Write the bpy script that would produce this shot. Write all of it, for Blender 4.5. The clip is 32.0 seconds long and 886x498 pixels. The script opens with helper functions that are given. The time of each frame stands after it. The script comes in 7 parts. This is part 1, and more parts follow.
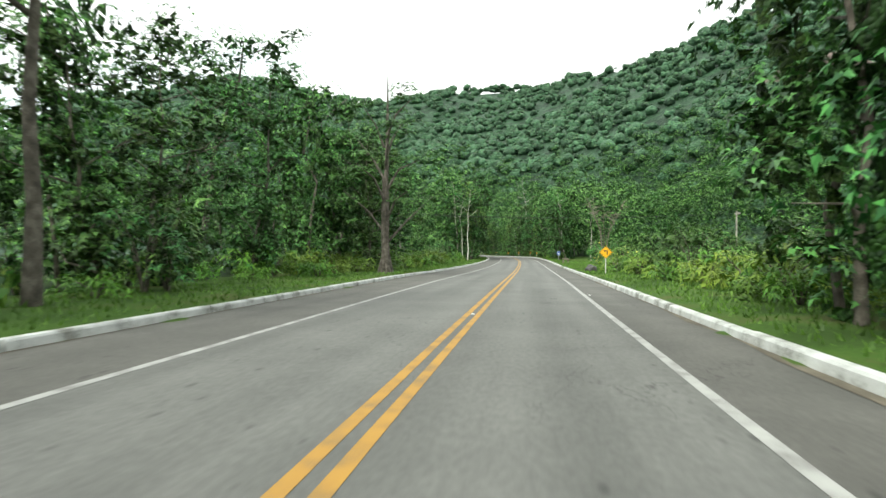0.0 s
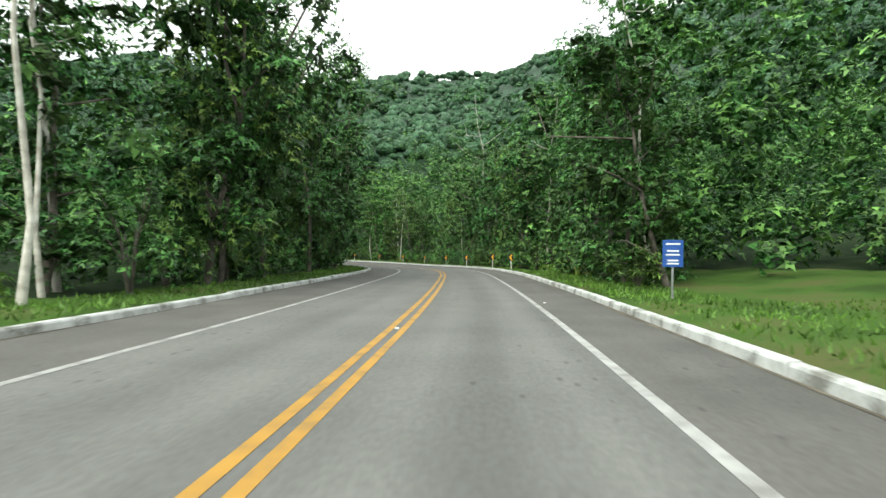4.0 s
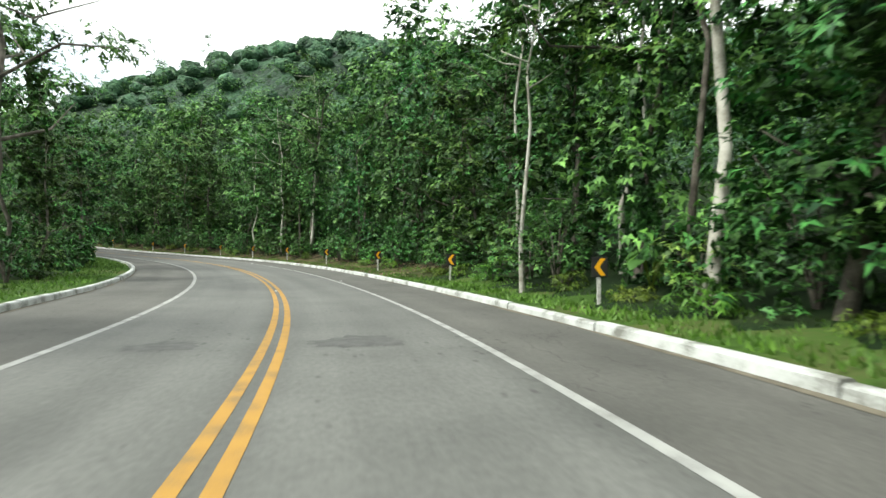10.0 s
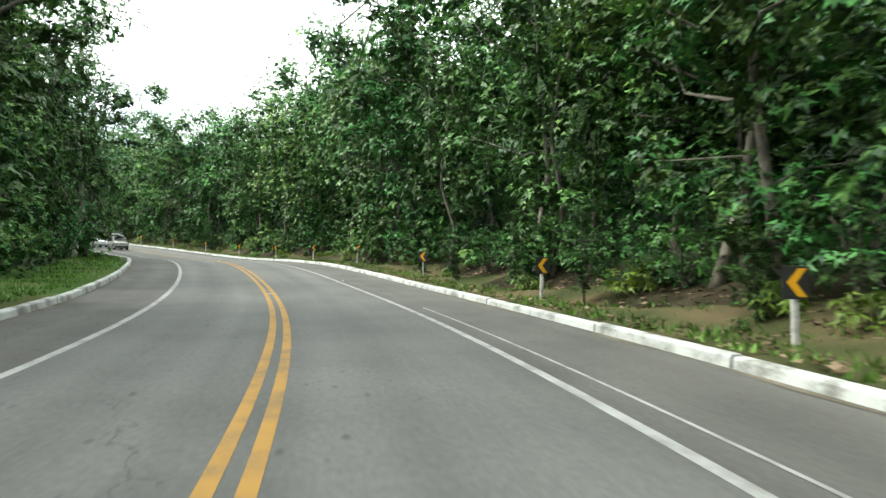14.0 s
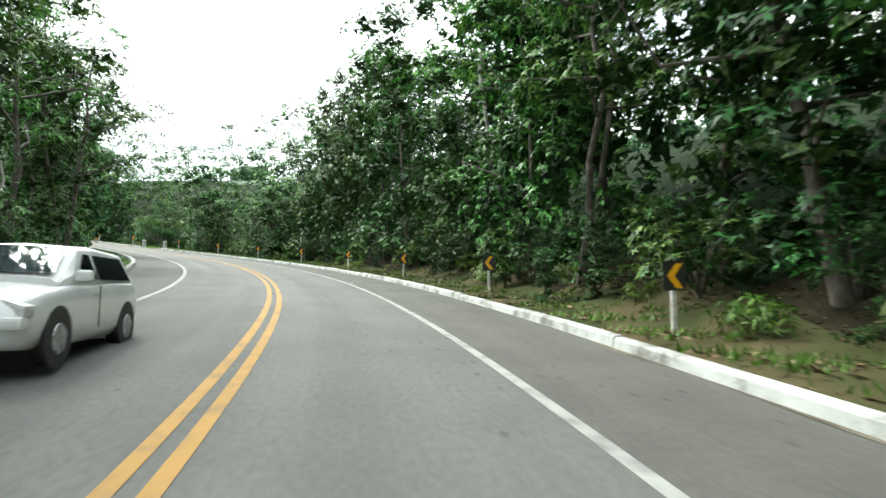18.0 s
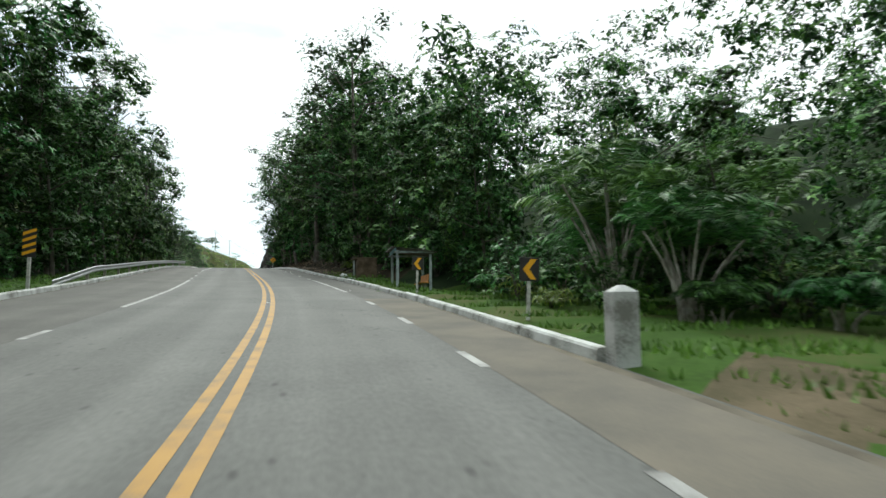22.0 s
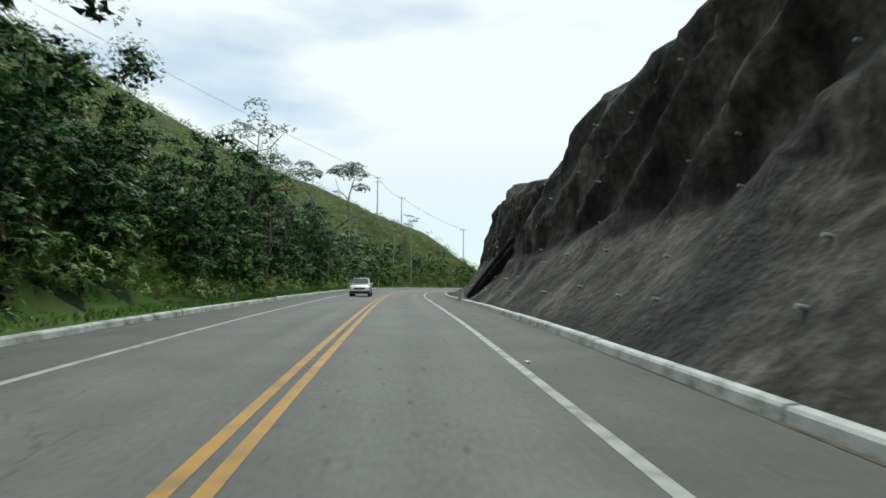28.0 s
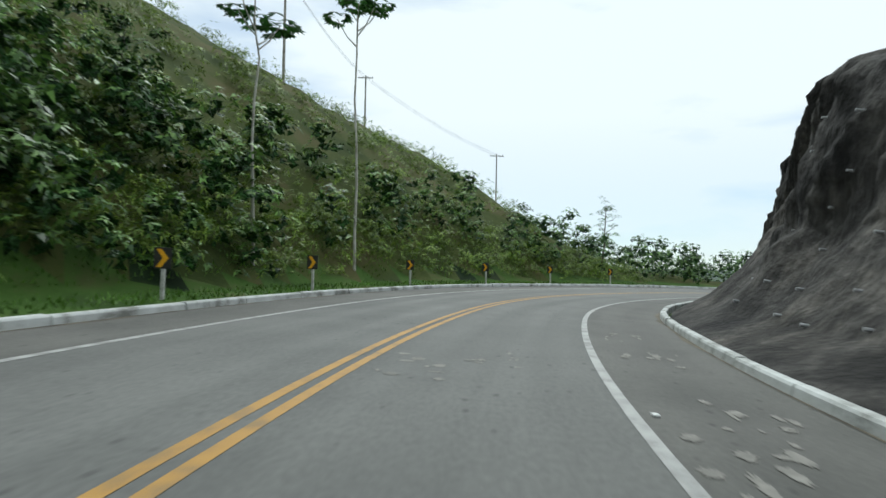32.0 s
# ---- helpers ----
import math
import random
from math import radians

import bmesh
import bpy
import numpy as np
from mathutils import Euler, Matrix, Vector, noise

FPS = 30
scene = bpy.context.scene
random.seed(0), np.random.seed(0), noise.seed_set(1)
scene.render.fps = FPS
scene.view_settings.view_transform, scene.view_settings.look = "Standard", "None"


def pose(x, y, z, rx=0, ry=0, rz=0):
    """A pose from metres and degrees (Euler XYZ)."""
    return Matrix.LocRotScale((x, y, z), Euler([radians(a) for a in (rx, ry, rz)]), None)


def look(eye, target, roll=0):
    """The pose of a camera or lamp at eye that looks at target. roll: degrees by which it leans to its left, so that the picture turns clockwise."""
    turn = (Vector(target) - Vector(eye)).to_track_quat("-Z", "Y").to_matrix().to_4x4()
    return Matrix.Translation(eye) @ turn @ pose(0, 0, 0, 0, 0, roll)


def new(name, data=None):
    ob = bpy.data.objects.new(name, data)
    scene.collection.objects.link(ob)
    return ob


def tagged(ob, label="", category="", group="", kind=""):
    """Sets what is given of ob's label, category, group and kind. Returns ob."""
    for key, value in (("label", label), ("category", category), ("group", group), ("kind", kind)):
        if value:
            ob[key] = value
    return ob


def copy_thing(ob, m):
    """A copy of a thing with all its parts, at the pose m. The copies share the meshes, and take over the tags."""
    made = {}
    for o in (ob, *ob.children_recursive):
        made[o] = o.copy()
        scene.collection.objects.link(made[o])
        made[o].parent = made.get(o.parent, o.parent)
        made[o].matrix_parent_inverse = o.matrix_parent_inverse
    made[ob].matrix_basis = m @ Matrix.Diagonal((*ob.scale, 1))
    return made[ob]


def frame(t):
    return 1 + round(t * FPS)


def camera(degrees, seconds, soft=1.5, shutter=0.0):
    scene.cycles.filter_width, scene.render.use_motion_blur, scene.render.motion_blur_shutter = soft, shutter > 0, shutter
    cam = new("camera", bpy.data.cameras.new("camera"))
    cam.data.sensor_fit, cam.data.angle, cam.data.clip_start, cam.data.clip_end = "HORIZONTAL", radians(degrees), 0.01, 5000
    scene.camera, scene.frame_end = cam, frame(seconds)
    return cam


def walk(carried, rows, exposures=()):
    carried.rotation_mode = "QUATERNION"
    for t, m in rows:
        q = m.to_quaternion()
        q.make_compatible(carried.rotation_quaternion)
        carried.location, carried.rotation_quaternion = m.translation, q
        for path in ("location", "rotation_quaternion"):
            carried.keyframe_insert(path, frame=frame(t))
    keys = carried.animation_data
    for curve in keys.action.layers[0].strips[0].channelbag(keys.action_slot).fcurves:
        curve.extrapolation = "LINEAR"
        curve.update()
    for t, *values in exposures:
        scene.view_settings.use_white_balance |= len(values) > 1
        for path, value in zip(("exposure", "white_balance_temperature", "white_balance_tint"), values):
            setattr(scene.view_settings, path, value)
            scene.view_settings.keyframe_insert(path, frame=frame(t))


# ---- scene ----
# ------------------------------------------------------------------ camera
cam = camera(74.0, 32.0, soft=1.5, shutter=0.12)
PATH = [
    (0.0, (0.000, 0.000, 1.755), (-0.000, 9.996, 1.477), 0.08),
    (0.5, (2.127, 13.212, 1.224), (2.249, 23.208, 0.978), 0.16),
    (1.0, (4.212, 26.405, 0.708), (4.447, 36.400, 0.491), 0.00),
    (1.5, (6.262, 39.407, 0.190), (6.596, 49.399, 0.001), 0.01),
    (2.0, (8.234, 52.094, -0.326), (8.669, 62.082, -0.504), 0.20),
    (2.5, (10.090, 64.434, -0.811), (10.608, 74.419, -0.977), 0.33),
    (3.0, (11.765, 76.422, -1.247), (12.336, 86.404, -1.400), 0.36),
    (3.5, (13.292, 88.063, -1.619), (13.890, 98.044, -1.759), 0.34),
    (4.0, (14.692, 99.378, -1.932), (15.330, 109.357, -2.091), 0.28),
    (4.5, (15.922, 110.400, -2.204), (16.578, 120.377, -2.361), 0.29),
    (5.0, (16.965, 121.159, -2.453), (17.613, 131.137, -2.633), 0.32),
    (5.5, (17.799, 131.704, -2.699), (18.393, 141.684, -2.922), 0.39),
    (6.0, (18.367, 142.113, -2.957), (18.842, 152.100, -3.195), 0.17),
    (6.5, (18.479, 152.513, -3.241), (18.754, 162.507, -3.467), 0.47),
    (7.0, (17.875, 162.971, -3.575), (17.900, 172.970, -3.791), 0.37),
    (7.5, (16.435, 173.418, -3.953), (16.154, 183.413, -4.163), -0.08),
    (8.0, (14.356, 183.783, -4.294), (13.770, 193.765, -4.494), 0.00),
    (8.5, (11.568, 194.026, -4.558), (10.143, 203.924, -4.675), 0.40),
    (9.0, (7.941, 204.108, -4.777), (5.665, 213.845, -4.831), 0.77),
    (9.5, (3.648, 214.024, -4.987), (0.521, 223.521, -5.007), 0.80),
    (10.0, (-1.338, 223.732, -5.164), (-5.178, 232.964, -5.157), 0.49),
    (10.5, (-7.239, 233.070, -5.279), (-11.793, 241.970, -5.228), 0.35),
    (11.0, (-13.954, 241.737, -5.350), (-19.199, 250.246, -5.259), 0.49),
    (11.5, (-21.143, 249.553, -5.343), (-27.131, 257.552, -5.173), 0.79),
    (12.0, (-28.684, 256.560, -5.261), (-35.253, 264.085, -5.058), 0.79),
    (12.5, (-36.596, 262.812, -5.170), (-43.699, 269.833, -4.942), 0.62),
    (13.0, (-44.970, 268.409, -5.075), (-52.443, 275.031, -4.812), 0.76),
    (13.5, (-53.902, 273.392, -4.929), (-61.841, 279.445, -4.644), 0.35),
    (14.0, (-63.357, 277.622, -4.753), (-71.797, 282.954, -4.462), 0.54),
    (14.5, (-73.166, 281.129, -4.582), (-81.977, 285.814, -4.239), 0.52),
    (15.0, (-83.199, 283.985, -4.139), (-92.344, 288.004, -3.976), 0.58),
    (15.5, (-93.390, 286.180, -3.623), (-102.814, 289.512, -3.522), 0.72),
    (16.0, (-103.690, 287.715, -3.361), (-113.337, 290.343, -3.070), 0.95),
    (16.5, (-114.067, 288.574, -3.186), (-123.881, 290.493, -2.717), 1.25),
    (17.0, (-124.518, 288.723, -2.882), (-134.447, 289.912, -2.257), 1.06),
    (17.5, (-135.027, 287.948, -2.375), (-145.024, 288.158, -1.701), 0.75),
    (18.0, (-145.471, 286.336, -1.751), (-155.455, 285.780, -1.032), 1.08),
    (18.5, (-155.742, 284.008, -1.070), (-165.625, 282.495, -0.314), 1.09),
    (19.0, (-165.773, 280.743, -0.356), (-175.462, 278.283, 0.455), 1.02),
    (19.5, (-175.550, 276.516, 0.398), (-185.017, 273.308, 1.226), 0.89),
    (20.0, (-185.001, 271.414, 1.144), (-194.187, 267.476, 1.971), 0.46),
    (20.5, (-193.926, 265.482, 1.901), (-202.695, 260.692, 2.780), 0.33),
    (21.0, (-202.211, 258.764, 2.702), (-210.567, 253.289, 3.624), 0.11),
    (21.5, (-209.928, 251.412, 3.539), (-217.959, 245.475, 4.485), -0.34),
    (22.0, (-217.032, 243.433, 4.443), (-224.674, 237.007, 5.408), -0.64),
    (22.5, (-223.518, 234.895, 5.386), (-230.931, 228.207, 6.305), -0.99),
    (23.0, (-229.553, 226.003, 6.308), (-236.736, 219.072, 7.190), -1.15),
    (23.5, (-235.320, 216.895, 7.218), (-242.289, 209.751, 8.068), -1.39),
    (24.0, (-240.967, 207.606, 8.164), (-247.695, 200.240, 9.001), -1.11),
    (24.5, (-246.545, 198.114, 9.131), (-253.070, 190.570, 9.928), -0.66),
    (25.0, (-252.110, 188.406, 10.043), (-258.432, 180.696, 10.825), -0.05),
    (25.5, (-257.666, 178.461, 10.852), (-263.799, 170.600, 11.614), 0.60),
    (26.0, (-263.271, 168.284, 11.550), (-269.247, 160.302, 12.311), 1.06),
    (26.5, (-269.000, 157.867, 12.137), (-274.839, 149.782, 12.868), 1.48),
    (27.0, (-274.849, 147.204, 12.619), (-280.558, 139.021, 13.280), 1.07),
    (27.5, (-280.816, 136.336, 12.991), (-286.414, 128.070, 13.576), 0.85),
    (28.0, (-286.922, 125.347, 13.252), (-292.424, 117.014, 13.796), 0.71),
    (28.5, (-293.176, 114.328, 13.414), (-298.595, 105.939, 13.940), 0.66),
    (29.0, (-299.518, 103.332, 13.455), (-304.855, 94.889, 13.935), 0.61),
    (29.5, (-305.865, 92.387, 13.389), (-311.139, 83.902, 13.836), 0.02),
    (30.0, (-312.257, 81.529, 13.312), (-317.476, 73.009, 13.728), 0.35),
    (30.5, (-318.810, 70.812, 13.245), (-324.044, 62.299, 13.605), 0.61),
    (31.0, (-325.596, 60.275, 13.173), (-330.864, 51.781, 13.490), 0.74),
    (31.5, (-332.665, 49.971, 13.082), (-338.073, 41.565, 13.362), 0.95),
    (32.0, (-340.057, 39.968, 12.965), (-345.665, 31.692, 13.203), 1.12),
]
EXPOSURES = [(t, e + 0.37, k, 0) for t, e, k in [(0, 0.48, 6550), (2, 0.36, 6500), (3.5, 0.42, 6500), (6, 0.72, 6550), (8, 0.88, 6500), (9, 0.84, 6500), (10, 0.64, 6500), (12, 0.84, 6450), (13, 1.1, 6400), (14, 1.18, 6450), (17, 1.04, 6400), (19, 0.95, 6250), (21, 0.38, 6200), (22, -0.02, 6250), (23, -0.1, 6350), (24.5, -0.38, 6500), (26, -0.34, 6600), (28.5, -0.5, 6050), (30, -0.54, 6000), (31, -0.42, 5950), (32, -0.46, 5950)]]
walk(cam, [(t, look(eye, target, roll)) for t, eye, target, roll in PATH], EXPOSURES)

# ------------------------------------------------------------------ world and sun (overcast, thin high cloud)
SUN_AZ, SUN_EL = 142.0, 50.0     # degrees: heading counted from +y to the left, height
world = bpy.data.worlds.new("overcast_sky")
scene.world = world
world.use_nodes = True
wn, wl = world.node_tree.nodes, world.node_tree.links
wn.clear()
w_out, w_bg = wn.new("ShaderNodeOutputWorld"), wn.new("ShaderNodeBackground")
w_sky = wn.new("ShaderNodeTexSky")
w_sky.sky_type, w_sky.sun_disc = "NISHITA", False
w_sky.air_density, w_sky.dust_density, w_sky.ozone_density = 1.0, 0.0, 4.0
w_sky.sun_elevation, w_sky.sun_rotation = radians(SUN_EL), radians(-SUN_AZ)
w_co, w_map, w_noise = wn.new("ShaderNodeTexCoord"), wn.new("ShaderNodeMapping"), wn.new("ShaderNodeTexNoise")
w_map.inputs["Scale"].default_value = (1.0, 1.0, 3.5)
w_noise.inputs["Scale"].default_value, w_noise.inputs["Detail"].default_value = 2.2, 6.0
w_ramp, w_mix, w_gain = wn.new("ShaderNodeValToRGB"), wn.new("ShaderNodeMixRGB"), wn.new("ShaderNodeMixRGB")
w_ramp.color_ramp.elements[0].position, w_ramp.color_ramp.elements[1].position = 0.34, 0.50
w_ramp.color_ramp.elements[0].color, w_ramp.color_ramp.elements[1].color = (0.6,) * 3 + (1,), (1, 1, 1, 1)
w_gain.blend_type, w_gain.inputs[0].default_value = "MULTIPLY", 1.0
w_gain.inputs[2].default_value = (0.085, 0.095, 0.10, 1)
w_mix.inputs[2].default_value = (1.0, 1.01, 1.02, 1)
wl.new(w_co.outputs["Generated"], w_map.inputs["Vector"])
wl.new(w_map.outputs["Vector"], w_noise.inputs["Vector"])
wl.new(w_noise.outputs["Fac"], w_ramp.inputs["Fac"])
w_low, w_thin, w_pos = wn.new("ShaderNodeMapRange"), wn.new("ShaderNodeMath"), wn.new("ShaderNodeSeparateXYZ")
w_low.inputs["From Min"].default_value, w_low.inputs["From Max"].default_value = 0.02, 0.24
w_low.inputs["To Min"].default_value, w_low.inputs["To Max"].default_value = 0.7, 1.0
w_thin.operation = "MULTIPLY"
wl.new(w_co.outputs["Generated"], w_pos.inputs["Vector"])
wl.new(w_pos.outputs["Z"], w_low.inputs["Value"])
wl.new(w_ramp.outputs["Color"], w_thin.inputs[0])
wl.new(w_low.outputs["Result"], w_thin.inputs[1])
wl.new(w_thin.outputs[0], w_mix.inputs["Fac"])
wl.new(w_sky.outputs["Color"], w_gain.inputs[1])
wl.new(w_gain.outputs["Color"], w_mix.inputs[1])
w_sep, w_rise, w_dome = wn.new("ShaderNodeSeparateXYZ"), wn.new("ShaderNodeMapRange"), wn.new("ShaderNodeVectorMath")
w_dome.operation = "SCALE"
w_rise.inputs["From Min"].default_value, w_rise.inputs["From Max"].default_value = 0.0, 1.0
w_rise.inputs["To Min"].default_value, w_rise.inputs["To Max"].default_value = 1.02, 1.08
wl.new(w_co.outputs["Generated"], w_sep.inputs["Vector"])
wl.new(w_sep.outputs["Z"], w_rise.inputs["Value"])
wl.new(w_mix.outputs["Color"], w_dome.inputs[0])
wl.new(w_rise.outputs["Result"], w_dome.inputs["Scale"])
wl.new(w_dome.outputs["Vector"], w_bg.inputs["Color"])
w_bg.inputs["Strength"].default_value = 1.0
wl.new(w_bg.outputs["Background"], w_out.inputs["Surface"])
sun = new("sun", bpy.data.lights.new("sun", "SUN"))
sun.data.energy, sun.data.angle, sun.data.color = 2.5, radians(24), (1.0, 0.96, 0.9)
_a, _e = radians(SUN_AZ), radians(SUN_EL)
sun.matrix_world = look((0, 0, 60), (60 * math.sin(_a) * math.cos(_e), -60 * math.cos(_a) * math.cos(_e), 60 - 60 * math.sin(_e)))

# ------------------------------------------------------------------ materials
MATS = {}


def mat(name, colors, scale=3.0, rough=0.8, bump=0.2, detail=6.0, metal=0.0, fine=40.0, island=0.0, coat=0.0, trans=0.0, obj=False, spec=0.5):
    """A noise-mixed surface: two or three colours at one scale, fine grain at another."""
    m = bpy.data.materials.new(name)
    m.use_nodes = True
    n, l = m.node_tree.nodes, m.node_tree.links
    b = n["Principled BSDF"]
    co = n.new("ShaderNodeTexCoord")
    src = co.outputs["Object"]
    big, small, ramp = n.new("ShaderNodeTexNoise"), n.new("ShaderNodeTexNoise"), n.new("ShaderNodeValToRGB")
    big.inputs["Scale"].default_value, big.inputs["Detail"].default_value = scale, detail
    small.inputs["Scale"].default_value, small.inputs["Detail"].default_value = fine, 3.0
    l.new(src, big.inputs["Vector"]), l.new(src, small.inputs["Vector"])
    mixer = n.new("ShaderNodeMath")
    mixer.operation = "MULTIPLY_ADD"
    mixer.inputs[1].default_value = 0.3
    l.new(small.outputs["Fac"], mixer.inputs[0])
    sub = n.new("ShaderNodeMath")
    sub.operation = "SUBTRACT"
    sub.inputs[1].default_value = 0.15
    l.new(big.outputs["Fac"], sub.inputs[0])
    l.new(sub.outputs[0], mixer.inputs[2])
    el = ramp.color_ramp.elements
    el[0].position, el[1].position = 0.33, 0.67
    el[0].color, el[1].color = (*colors[0], 1), (*colors[-1], 1)
    if len(colors) > 2:
        e = el.new(0.5)
        e.color = (*colors[1], 1)
    l.new(mixer.outputs[0], ramp.inputs["Fac"])
    out = ramp.outputs["Color"]
    if island or obj:
        hsv = n.new("ShaderNodeHueSaturation")
        rng = n.new("ShaderNodeMapRange")
        rng.inputs["To Min"].default_value, rng.inputs["To Max"].default_value = 1 - (island or 0.2), 1 + (island or 0.2)
        if obj:
            rnd = n.new("ShaderNodeObjectInfo").outputs["Random"]
        else:
            rnd = n.new("ShaderNodeNewGeometry").outputs["Random Per Island"]
        l.new(rnd, rng.inputs["Value"])
        l.new(rng.outputs["Result"], hsv.inputs["Value"])
        l.new(out, hsv.inputs["Color"])
        out = hsv.outputs["Color"]
    l.new(out, b.inputs["Base Color"])
    b.inputs["Roughness"].default_value, b.inputs["Metallic"].default_value = rough, metal
    b.inputs["Specular IOR Level"].default_value = spec
    b.inputs["Coat Weight"].default_value = coat
    if bump:
        bp = n.new("ShaderNodeBump")
        bp.inputs["Strength"].default_value, bp.inputs["Distance"].default_value = bump, 0.02
        l.new(mixer.outputs[0], bp.inputs["Height"])
        l.new(bp.outputs["Normal"], b.inputs["Normal"])
    MATS[name] = m
    return m


def leaf_mat(name, dark, light, hue=0.03, clump=0.3, grain=0.0):
    """Leaves: colour varies leaf by leaf and tree by tree; some light passes through."""
    m = bpy.data.materials.new(name)
    m.use_nodes = True
    n, l = m.node_tree.nodes, m.node_tree.links
    b, out = n["Principled BSDF"], n["Material Output"]
    geo, info = n.new("ShaderNodeNewGeometry"), n.new("ShaderNodeObjectInfo")
    ramp = n.new("ShaderNodeValToRGB")
    ramp.color_ramp.elements[0].color, ramp.color_ramp.elements[1].color = (*dark, 1), (*light, 1)
    ramp.color_ramp.elements[0].position = 0.1
    l.new(geo.outputs["Random Per Island"], ramp.inputs["Fac"])
    hsv, rv, rh = n.new("ShaderNodeHueSaturation"), n.new("ShaderNodeMapRange"), n.new("ShaderNodeMapRange")
    rv.inputs["To Min"].default_value, rv.inputs["To Max"].default_value = 0.72, 1.35
    rh.inputs["To Min"].default_value, rh.inputs["To Max"].default_value = 0.5 - hue, 0.5 + hue
    mul = n.new("ShaderNodeMath")
    mul.operation = "FRACT"
    m7 = n.new("ShaderNodeMath")
    m7.operation = "MULTIPLY"
    m7.inputs[1].default_value = 7.31
    l.new(info.outputs["Random"], rv.inputs["Value"])
    l.new(info.outputs["Random"], m7.inputs[0])
    l.new(m7.outputs[0], mul.inputs[0])
    l.new(mul.outputs[0], rh.inputs["Value"])
    co, patch, pv = n.new("ShaderNodeTexCoord"), n.new("ShaderNodeTexNoise"), n.new("ShaderNodeMapRange")
    patch.inputs["Scale"].default_value, patch.inputs["Detail"].default_value = clump, 2.0
    pv.inputs["From Min"].default_value, pv.inputs["From Max"].default_value = 0.32, 0.68
    pv.inputs["To Min"].default_value, pv.inputs["To Max"].default_value = 0.6, 1.55
    vmul = n.new("ShaderNodeMath")
    vmul.operation = "MULTIPLY"
    l.new(co.outputs["Object"], patch.inputs["Vector"])
    l.new(patch.outputs["Fac"], pv.inputs["Value"])
    l.new(rv.outputs["Result"], vmul.inputs[0])
    l.new(pv.outputs["Result"], vmul.inputs[1])
    value = vmul.outputs[0]
    if grain:
        gn, gr, gm, bp = n.new("ShaderNodeTexNoise"), n.new("ShaderNodeMapRange"), n.new("ShaderNodeMath"), n.new("ShaderNodeBump")
        gn.inputs["Scale"].default_value, gn.inputs["Detail"].default_value = grain, 4.0
        gr.inputs["From Min"].default_value, gr.inputs["From Max"].default_value = 0.35, 0.65
        gr.inputs["To Min"].default_value, gr.inputs["To Max"].default_value = 0.4, 1.5
        gm.operation = "MULTIPLY"
        l.new(co.outputs["Object"], gn.inputs["Vector"]), l.new(gn.outputs["Fac"], gr.inputs["Value"])
        l.new(value, gm.inputs[0]), l.new(gr.outputs["Result"], gm.inputs[1])
        bp.inputs["Strength"].default_value, bp.inputs["Distance"].default_value = 1.0, 1.2
        l.new(gn.outputs["Fac"], bp.inputs["Height"]), l.new(bp.outputs["Normal"], b.inputs["Normal"])
        value = gm.outputs[0]
    l.new(value, hsv.inputs["Value"])
    l.new(rh.outputs["Result"], hsv.inputs["Hue"])
    l.new(ramp.outputs["Color"], hsv.inputs["Color"])
    l.new(hsv.outputs["Color"], b.inputs["Base Color"])
    b.inputs["Roughness"].default_value = 0.5
    b.inputs["Specular IOR Level"].default_value = 0.25
    tr, mix = n.new("ShaderNodeBsdfTranslucent"), n.new("ShaderNodeMixShader")
    l.new(hsv.outputs["Color"], tr.inputs["Color"])
    mix.inputs[0].default_value = 0.13
    l.new(b.outputs[0], mix.inputs[1]), l.new(tr.outputs[0], mix.inputs[2])
    l.new(mix.outputs[0], out.inputs["Surface"])
    MATS[name] = m
    return m


